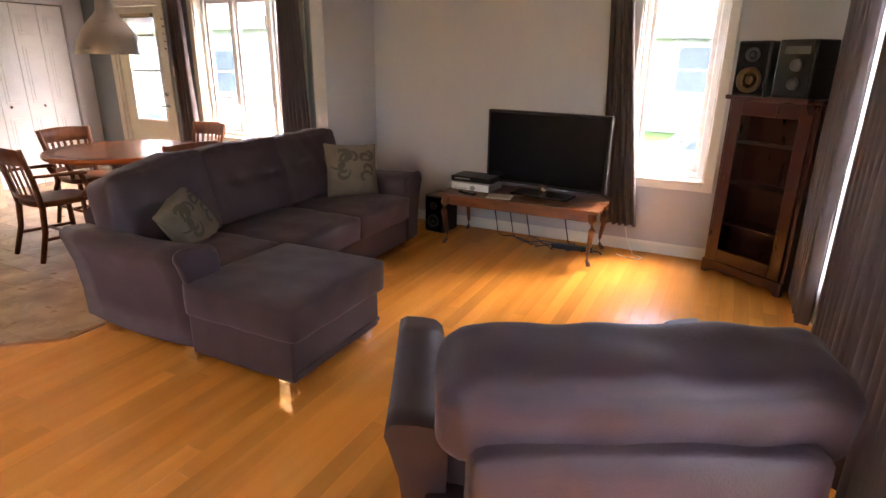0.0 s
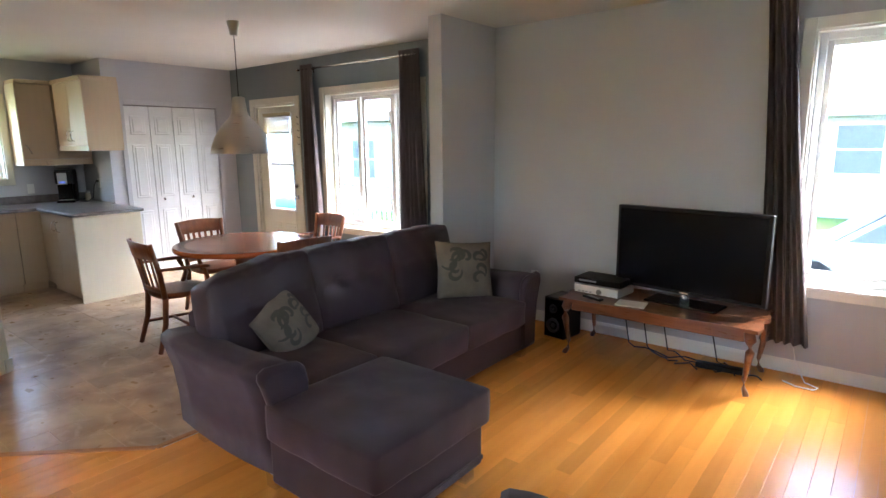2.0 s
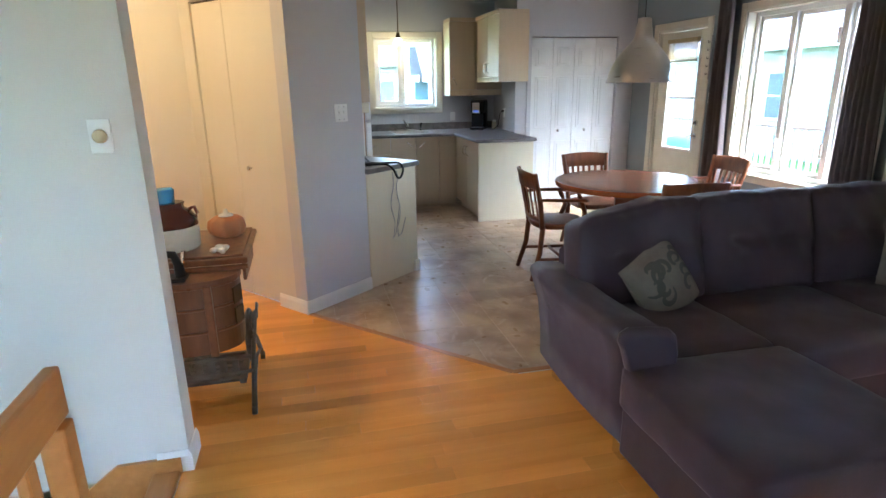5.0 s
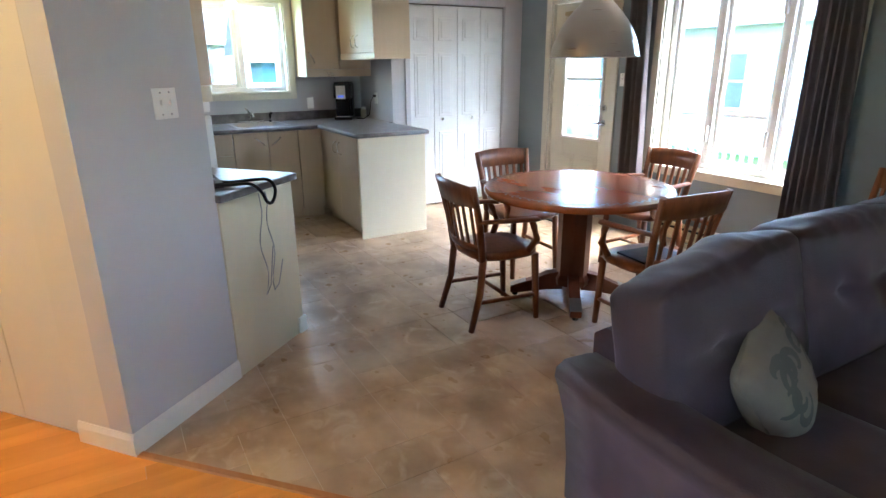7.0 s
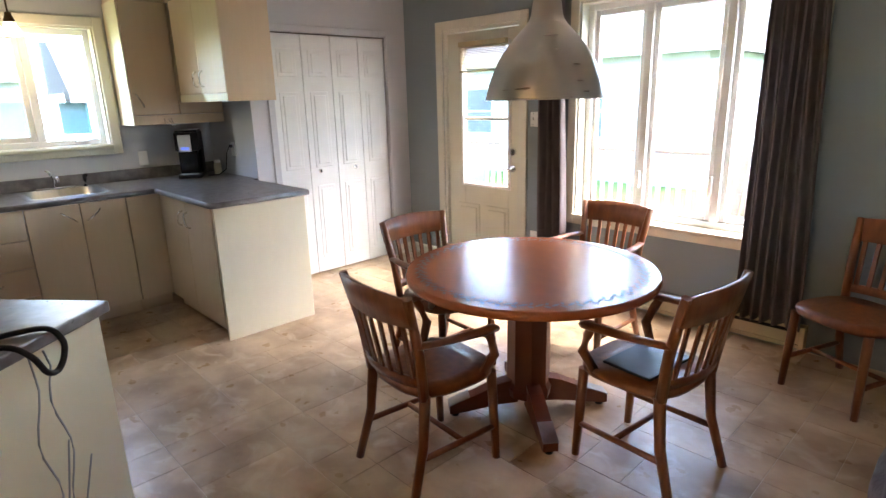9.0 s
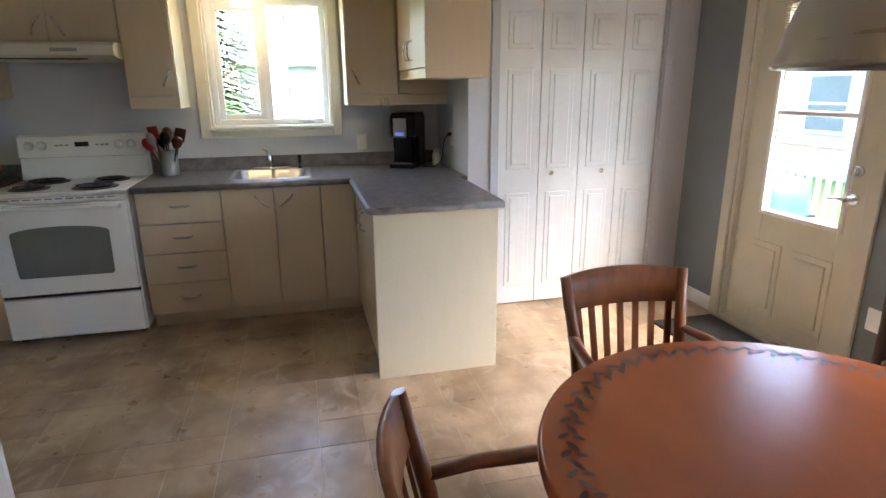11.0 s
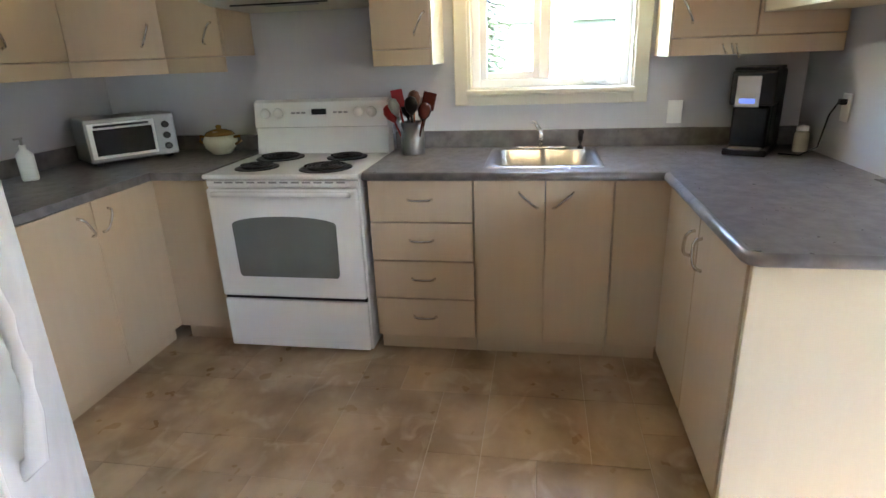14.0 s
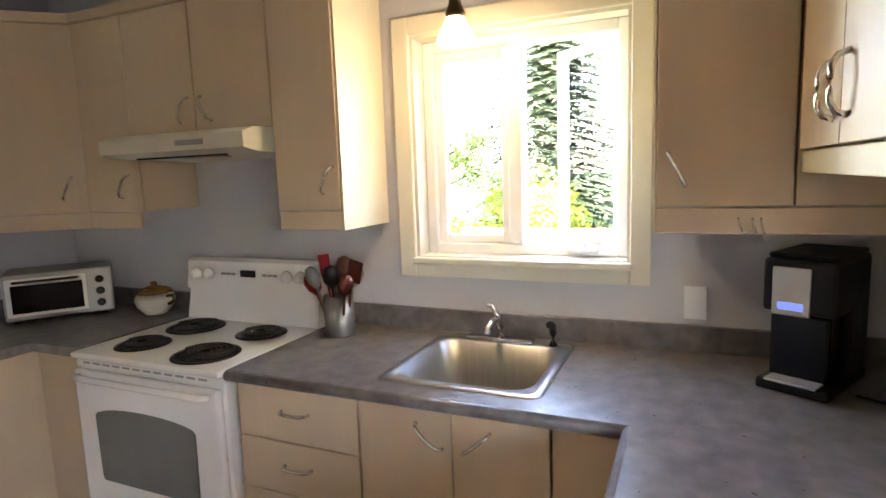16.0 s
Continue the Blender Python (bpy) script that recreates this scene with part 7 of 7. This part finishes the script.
deck_rail((-12.15, NY + 2.85), (-3.40, NY + 2.85), "deck railing with white balusters and a brown top")
deck_rail((-3.40, NY + 2.85), (-3.40, NY + 1.4), "short deck railing with white balusters at the stairs")
deck_rail((-3.38, NY + 1.35), (-2.1, NY + 1.35), "sloping stair railing with white balusters", drop=0.72)
bq = thing("covered_grill", "grill under a blue weather cover on the deck", "grill")
part("cover", cushion(-8.75, -7.85, NY + 1.55, NY + 2.1, -0.105, 0.62, r=0.1, puff=0.03, n=8, wrinkle=0.02, seed=77), M_BLUEROOF, bq)
part("strap", boxes((-8.77, -7.83, NY + 1.52, NY + 2.13, 0.25, 0.275)), M_BLACK, bq)
pc_ = thing("deck_chair", "pale wooden chair standing on the deck", "chair")
part("seat", boxes((-4.9, -4.4, NY + 1.7, NY + 2.2, 0.28, 0.32), bevel=0.006), M_DECK, pc_)
for i in range(5):
    part("back_slat", moved(boxes((-4.88 + i * 0.095, -4.81 + i * 0.095, -0.012, 0.012, 0, 0.6), bevel=0.004, seg=1), Matrix.Translation((0, NY + 2.18, 0.32)) @ pose(0, 0, 0, -16, 0, 0)), M_DECK, pc_)
for x in (-4.88, -4.42):
    for y in (NY + 1.72, NY + 2.16):
        part("leg", boxes((x - 0.025, x + 0.025, y - 0.025, y + 0.025, -0.105, 0.28)), M_DECK, pc_)


def house(name, label, x0, x1, y0, y1, h, wins, face, wall_m=M_SIDING, roof_m=M_ROOF):
    """A low house; face: 'S' windows on its y0 side, 'E' on its x1 side. wins: (along0, along1, z0, z1)."""
    hs = thing(name, label, "house")
    sd = bmesh.new()
    n = int(h / 0.16)
    for i in range(n):
        z = GZ + i * h / n
        add_box(sd, x0, x1, y0, y1, z, z + h / n - 0.012)
        add_box(sd, x0 + 0.02, x1 - 0.02, y0 + 0.02, y1 - 0.02, z + h / n - 0.012, z + h / n)
    part("wall", sd, wall_m, hs)
    rf = bmesh.new()
    ym = (y0 + y1) / 2
    xm = (x0 + x1) / 2
    if face == 'S':
        add_prism(rf, [(y0 - 0.5, GZ + h), (y1 + 0.5, GZ + h), (y1 + 0.5, GZ + h + 0.15), (ym, GZ + h + 1.9), (y0 - 0.5, GZ + h + 0.15)], x0 - 0.4, x1 + 0.4, "x")
    else:
        add_prism(rf, [(x0 - 0.5, GZ + h), (x1 + 0.5, GZ + h), (x1 + 0.5, GZ + h + 0.15), (xm, GZ + h + 1.9), (x0 - 0.5, GZ + h + 0.15)], y0 - 0.4, y1 + 0.4, "y")
    part("roof", rf, roof_m, hs)
    part("fascia", boxes((x0 - 0.42, x1 + 0.42, y0 - 0.53, y0 - 0.5, GZ + h - 0.05, GZ + h + 0.17), (x1 + 0.5, x1 + 0.53, y0 - 0.4, y1 + 0.4, GZ + h - 0.05, GZ + h + 0.17)), M_TRIM, hs)
    for a, b, z0, z1 in wins:
        if face == 'S':
            wf = boxes((a - 0.09, a, y0 - 0.05, y0 + 0.02, z0 - 0.09, z1 + 0.09), (b, b + 0.09, y0 - 0.05, y0 + 0.02, z0 - 0.09, z1 + 0.09), (a, b, y0 - 0.05, y0 + 0.02, z1, z1 + 0.09), (a, b, y0 - 0.05, y0 + 0.02, z0 - 0.09, z0), (a, b, y0 - 0.045, y0, (z0 + z1) / 2 - 0.03, (z0 + z1) / 2 + 0.03))
            pb = boxes((a, b, y0 - 0.03, y0 - 0.005, z0, z1))
        else:
            wf = boxes((x1 - 0.02, x1 + 0.05, a - 0.09, a, z0 - 0.09, z1 + 0.09), (x1 - 0.02, x1 + 0.05, b, b + 0.09, z0 - 0.09, z1 + 0.09), (x1 - 0.02, x1 + 0.05, a, b, z1, z1 + 0.09), (x1 - 0.02, x1 + 0.05, a, b, z0 - 0.09, z0))
            pb = boxes((x1 + 0.005, x1 + 0.03, a, b, z0, z1))
        wo = part("window", wf, M_TRIM, hs)
        part("pane", pb, M_DARKGLASS, wo)
    return hs


house("neighbour_house", "low white sided house with a grey roof across the driveway", -4.5, 7.5, 24, 33, 3.3, [(-1.6, -0.4, 0.5, 2.0), (1.4, 2.6, 0.5, 2.0), (4.2, 5.2, 0.5, 2.0)], 'S')
house("neighbour_house", "white sided house next door with a dark shuttered window", -24, -8.5, 17, 26, 3.4, [(-12.3, -11.3, 0.3, 1.7), (-16.6, -15.4, 0.3, 1.7)], 'S')
house("neighbour_house", "white sided house seen from the kitchen window", -38, -29, 1.2, 15, 3.4, [(2.6, 3.3, 0.8, 1.5), (5.2, 6.4, 0.4, 1.7), (9.0, 10.2, 0.4, 1.7)], 'E')
house("garden_shed", "blue sided garden shed behind the house", -22.5, -19.5, 6.2, 9.2, 2.6, [(7.2, 8.0, 0.3, 1.1)], 'E', wall_m=M_BLUEROOF)
fnc = thing("low_fence", "low red-brown garden fence among the bushes", "fence")
for i in range(16):
    part("board", boxes((-15.03, -14.97, 0.2 + i * 0.42, 0.58 + i * 0.42, GZ, GZ + 1.58)), M_TERRA, fnc)


def leaf_cloud(bm, centre, radii, count, size, rnd, shell=0.55):
    c = Vector(centre)
    for _ in range(count):
        d = Vector((rnd.gauss(0, 1), rnd.gauss(0, 1), rnd.gauss(0, 1))).normalized()
        r = shell + (1 - shell) * rnd.random()
        lump = 1 + 0.35 * noise.noise(d * 2.3 + c)
        p = c + Vector((d.x * radii[0], d.y * radii[1], d.z * radii[2])) * r * lump
        u = Vector((rnd.gauss(0, 1), rnd.gauss(0, 1), rnd.gauss(0, 1))).normalized()
        w = u.cross(d)
        if w.length < 1e-3:
            continue
        w.normalize()
        s = size * rnd.uniform(0.6, 1.3)
        vs = [bm.verts.new(p + q) for q in (-u * s, w * s * 0.45, u * s, -w * s * 0.45)]
        bm.faces.new(vs)


def bush(at, radii, label, count=1600, size=0.07, seed=1, m=M_LEAF):
    t = thing("bush", label, "bush", at=Matrix.Translation(at))
    rnd = random.Random(seed)
    bm = bmesh.new()
    leaf_cloud(bm, (0, 0, radii[2] * 0.9), radii, count, size, rnd)
    part("crown", bm, m, t)
    st_ = bmesh.new()
    for k in range(5):
        add_path(st_, [(0, 0, -0.1), (0.3 * radii[0] * math.cos(k * 1.3), 0.3 * radii[1] * math.sin(k * 1.3), radii[2] * 0.9)], [0.03, 0.012], 6)
    part("stem", st_, M_BARK, t)
    return t


def broadleaf(at, h, crown_r, label, seed, count=3200):
    t = thing("tree", label, "tree", at=Matrix.Translation(at))
    rnd = random.Random(seed)
    tk = bmesh.new()
    add_path(tk, [(0, 0, -0.1), (0.05, 0.03, h * 0.25), (-0.05, 0.08, h * 0.5), (0.05, 0, h * 0.85)], [0.20, 0.16, 0.11, 0.03], 9)
    cr = bmesh.new()
    for k in range(8):
        a, z = k * 2.4, h * (0.35 + 0.07 * k)
        tip = Vector((crown_r * 0.7 * math.cos(a), crown_r * 0.7 * math.sin(a), z + h * 0.14))
        add_path(tk, [(0, 0, z), (tip.x * 0.5, tip.y * 0.5, z + h * 0.06), tuple(tip)], [0.07, 0.045, 0.015], 6)
        leaf_cloud(cr, tip, (crown_r * 0.55, crown_r * 0.55, crown_r * 0.45), count // 8, 0.13, rnd, 0.2)
    part("trunk", tk, M_BARK, t)
    part("crown", cr, M_LEAF, t)
    return t


def spruce(at, h, r, seed, label):
    t = thing("spruce_tree", label, "tree", at=Matrix.Translation(at))
    rnd = random.Random(seed)
    tk = bmesh.new()
    add_path(tk, [(0, 0, -0.1), (0, 0, h * 0.5), (0, 0, h)], [0.16, 0.10, 0.01], 8)
    part("trunk", tk, M_BARK, t)
    cr = bmesh.new()
    n = 640
    for k in range(n):
        f = k / n
        z = h * (0.07 + 0.9 * f)
        L = r * (1 - f) ** 0.8 * rnd.uniform(0.75, 1.1) + 0.1
        a = k * 2.39996
        d = Vector((math.cos(a), math.sin(a), 0))
        side = Vector((-d.y, d.x, 0))
        steps = max(4, int(L / 0.09))
        for j in range(steps):
            s = (j + 0.5) / steps
            p = Vector((0, 0, z)) + d * L * s + Vector((0, 0, -0.22 * L * s * s))
            wid = 0.30 * (1 - s) + 0.13
            for sg in (-1, 1):
                q = p + side * sg * wid * rnd.uniform(0.7, 1.2) + d * 0.1 + Vector((0, 0, rnd.uniform(-0.09, 0.03)))
                vs = [cr.verts.new(v) for v in (p, p + d * 0.09, q, p - d * 0.03 + side * sg * wid * 0.4)]
                cr.faces.new(vs)
    part("crown", cr, M_SPRUCE, t)
    return t


spruce((-20.0, 0.7, GZ), 8.2, 2.5, 3, "tall green spruce outside the kitchen window")
bush((-16.3, 1.2, GZ), (1.1, 1.1, 1.37), "rounded yellow-green bush in the back garden", 5200, 0.07, 5, M_BUSH)
bush((-18.0, -1.4, GZ), (0.7, 0.7, 0.85), "smaller yellow-green bush in the back garden", 1800, 0.06, 6, M_BUSH)
bush((-14.2, -2.0, GZ), (1.1, 1.0, 0.8), "low green bush in the back garden", 2200, 0.07, 9)
broadleaf((-34, -8.2, GZ), 4.6, 2.4, "broad green tree beyond the garden", 11)
broadleaf((-40, -16, GZ), 7.0, 3.5, "broad green tree in the distance", 12)
broadleaf((-30, -18, GZ), 6.5, 3.2, "broad green tree in the far garden", 13)
broadleaf((6.5, 22, GZ), 6.0, 2.4, "green tree beside the neighbour's house", 14)

# car parked on the driveway
car = thing("car", "silver hatchback parked on the driveway", "car", at=pose(0.35, 13.2, GZ + 0.02, 0, 0, 8))
bd2 = bmesh.new()
prof = [(-2.0, 0.35), (-2.05, 0.62), (-1.85, 0.80), (-1.0, 0.92), (-0.35, 1.40), (0.9, 1.44), (1.7, 1.02), (2.0, 0.95), (2.05, 0.55), (1.98, 0.32)]
rings = []
for y, inset, up in ((-0.85, 0.06, 0.0), (-0.80, 0.0, 0.0), (0.80, 0.0, 0.0), (0.85, 0.06, 0.0)):
    rings.append([bd2.verts.new((x * (1 - inset * 0.2), y * (1 - 0.16 * max(0, z - 0.9) / 0.5), z - inset * 0.2)) for x, z in prof])
for a, b in zip(rings, rings[1:]):
    for k in range(len(prof)):
        bd2.faces.new((a[k], a[(k + 1) % len(prof)], b[(k + 1) % len(prof)], b[k])).smooth = True
bd2.faces.new(rings[0][::-1])
bd2.faces.new(rings[-1])
part("body", bd2, M_CARPAINT, car)
for sy_ in (-1, 1):
    sg = bmesh.new()
    add_prism(sg, [(-0.85, 0.96), (-0.32, 1.35), (0.85, 1.38), (1.35, 1.08), (1.3, 0.96)], sy_ * 0.80 - 0.03, sy_ * 0.80 + 0.03, "y")
    part("side_window", sg, M_DARKGLASS, car)
    part("headlight", boxes((-2.06, -1.88, sy_ * 0.62 - 0.14, sy_ * 0.62 + 0.14, 0.62, 0.74), bevel=0.03), M_WHITE, car, "clear headlight")
    for wx in (-1.28, 1.28):
        ty = bmesh.new()
        add_tube(ty, (wx, sy_ * 0.70, 0.32), (wx, sy_ * 0.88, 0.32), 0.32, n=24)
        wo = part("wheel", ty, M_TYRE, car)
        rm = bmesh.new()
        add_tube(rm, (wx, sy_ * 0.86, 0.32), (wx, sy_ * 0.89, 0.32), 0.19, n=16)
        part("rim", rm, M_CHROME, wo)
ws_ = bmesh.new()
add_prism(ws_, [(-1.02, 0.93), (-0.98, 0.93), (-0.36, 1.40), (-0.40, 1.41)], -0.66, 0.66, "y")
part("windscreen", ws_, M_DARKGLASS, car)
plk = thing("garden_planter", "long pale timber ledge outside the tall window", "planter")
part("board", boxes((-2.0, 1.4, NY + 1.2, NY + 1.6, -0.2, 0.12), bevel=0.01), M_DECK, plk)
part("post", boxes((-1.9, -1.7, NY + 1.3, NY + 1.5, GZ, -0.2)), M_DECK, plk)
part("post", boxes((1.1, 1.3, NY + 1.3, NY + 1.5, GZ, -0.2)), M_DECK, plk)

# ---------------------------------------------------------------- floor pieces
wood = tagged(new("floor_wood"), "golden oak strip floor, glossy and worn", "floor", kind="structure")
tile = tagged(new("floor_vinyl"), "brown stone-patterned vinyl tile floor", "floor", kind="structure")
A0, A1 = (-3.93, 1.865), (-2.77, 2.95)       # slanted joint between wood and vinyl
HC = UV(-2.95, 4.02)                          # under the hall closet front


def joint_y(x):
    return A0[1] + (x - A0[0]) * (A1[1] - A0[1]) / (A1[0] - A0[0])


def slab_mesh(name, poly, z0, z1, lip=0.0012):
    """A thin piece with a slightly dropped edge."""
    n = len(poly)
    cx, cy = sum(p[0] for p in poly) / n, sum(p[1] for p in poly) / n
    vs = [(x, y, z0) for x, y in poly] + [(x, y, z1 - lip) for x, y in poly]
    for x, y in poly:
        dx, dy = cx - x, cy - y
        vs.append((x + math.copysign(min(0.0022, abs(dx)), dx), y + math.copysign(min(0.0022, abs(dy)), dy), z1))
    fs = [tuple(range(2 * n, 3 * n))]
    for i in range(n):
        j = (i + 1) % n
        fs += [(i, j, n + j, n + i), (n + i, n + j, 2 * n + j, 2 * n + i)]
    me = bpy.data.meshes.new(name)
    me.from_pydata(vs, [], fs)
    return me


def clip(poly, a, b):
    """The part of an outline to the left of the way from a to b."""
    out = []
    for i, p in enumerate(poly):
        q = poly[(i + 1) % len(poly)]
        sp = (b[0] - a[0]) * (p[1] - a[1]) - (b[1] - a[1]) * (p[0] - a[0])
        sq = (b[0] - a[0]) * (q[1] - a[1]) - (b[1] - a[1]) * (q[0] - a[0])
        if sp >= 0:
            out.append(p)
        if (sp >= 0) != (sq >= 0):
            t = sp / (sp - sq)
            out.append((p[0] + (q[0] - p[0]) * t, p[1] + (q[1] - p[1]) * t))
    return out


rnd = random.Random(21)
PW = 0.083
x = -4.9
boards = []
while x < EX:
    x1 = min(x + PW, EX)
    xm = (x + x1) / 2
    lo = 1.335 if xm > -2.34 else (1.37 if xm > -2.48 else -1.2)
    hi = NY if xm > A1[0] else max(joint_y(x), joint_y(x1))
    if xm < A0[0]:
        hi = 2.6
    if xm < hx:
        lo = hi
    y = lo - rnd.uniform(0, 0.7) if hi > lo else hi
    while y < hi - 0.01:
        L = rnd.uniform(0.55, 1.55)
        a, b = max(y, lo), min(y + L, hi)
        if b - a > 0.02:
            boards.append((x + 0.0004, x1 - 0.0004, a + 0.0004, b - 0.0004))
        y += L
    x = x1
for a, b, c, d in boards:
    poly = [(a, c), (b, c), (b, d), (a, d)]
    if a < A1[0] and b > A0[0]:
        poly = clip(poly, A1, A0)
    if a < A0[0] and len(poly) > 2:
        poly = clip(poly, A0, HC)
    if len(poly) < 3:
        continue
    me = slab_mesh("floor_board", poly, -0.014, 0.0, 0.0003)
    me.materials.append(M_WOOD)
    ob = new("floor_board", me)
    ob.parent = wood


TS = 0.61
CUTS = ((0.0, 0.0, 0.405, 0.405), (0.405, 0.0, 0.61, 0.205), (0.405, 0.205, 0.61, 0.61), (0.0, 0.405, 0.405, 0.61))
for i in range(10):
    for k in range(10):
        for c0, d0, c1, d1 in CUTS:
            if (i + k) % 2:
                c0, d0, c1, d1 = TS - d1, c0, TS - d0, c1
            tx, ty = KX - 0.25 + i * TS, KS - 0.10 + k * TS
            x0, x1, y0, y1 = max(KX, tx + c0), tx + c1, max(KS, ty + d0), min(NY, ty + d1)
            if x1 - x0 < 0.02 or y1 - y0 < 0.02 or (x0 > -5.4 and y1 < 1.5) or (x1 < -7.3 and 1.0 < y0 and y1 < 4.4):
                continue
            g = 0.0011
            poly = clip([(x0 + g, y0 + g), (x1 - g, y0 + g), (x1 - g, y1 - g), (x0 + g, y1 - g)], A0, A1)
            if len(poly) > 2:
                poly = clip(poly, HC, A0)
            if len(poly) > 2:
                poly = clip(poly, (A1[0], 0), (A1[0], 9))
            if len(poly) < 3:
                continue
            area = abs(sum(p[0] * q[1] - q[0] * p[1] for p, q in zip(poly, poly[1:] + poly[:1]))) / 2
            if area < 0.0015:
                continue
            me = slab_mesh("floor_tile", poly, -0.014, 0.0, 0.0006)
            me.materials.append(M_VINYL)
            ob = new("floor_tile", me)
            ob.parent = tile
for p, q in ((A0, A1), (A1, (A1[0], 5.37))):
    L = math.dist(p, q)
    tb_ = bmesh.new()
    add_prism(tb_, [(-0.02, 0.0), (0.02, 0.0), (0.014, 0.005), (-0.014, 0.005)], 0, L, "x")
    setting("trim_strip", moved(tb_, Matrix.Translation((*p, 0)) @ Matrix.Rotation(math.atan2(q[1] - p[1], q[0] - p[0]), 4, 'Z')), M_RAIL, "flat golden transition strip between wood and vinyl", "trim")
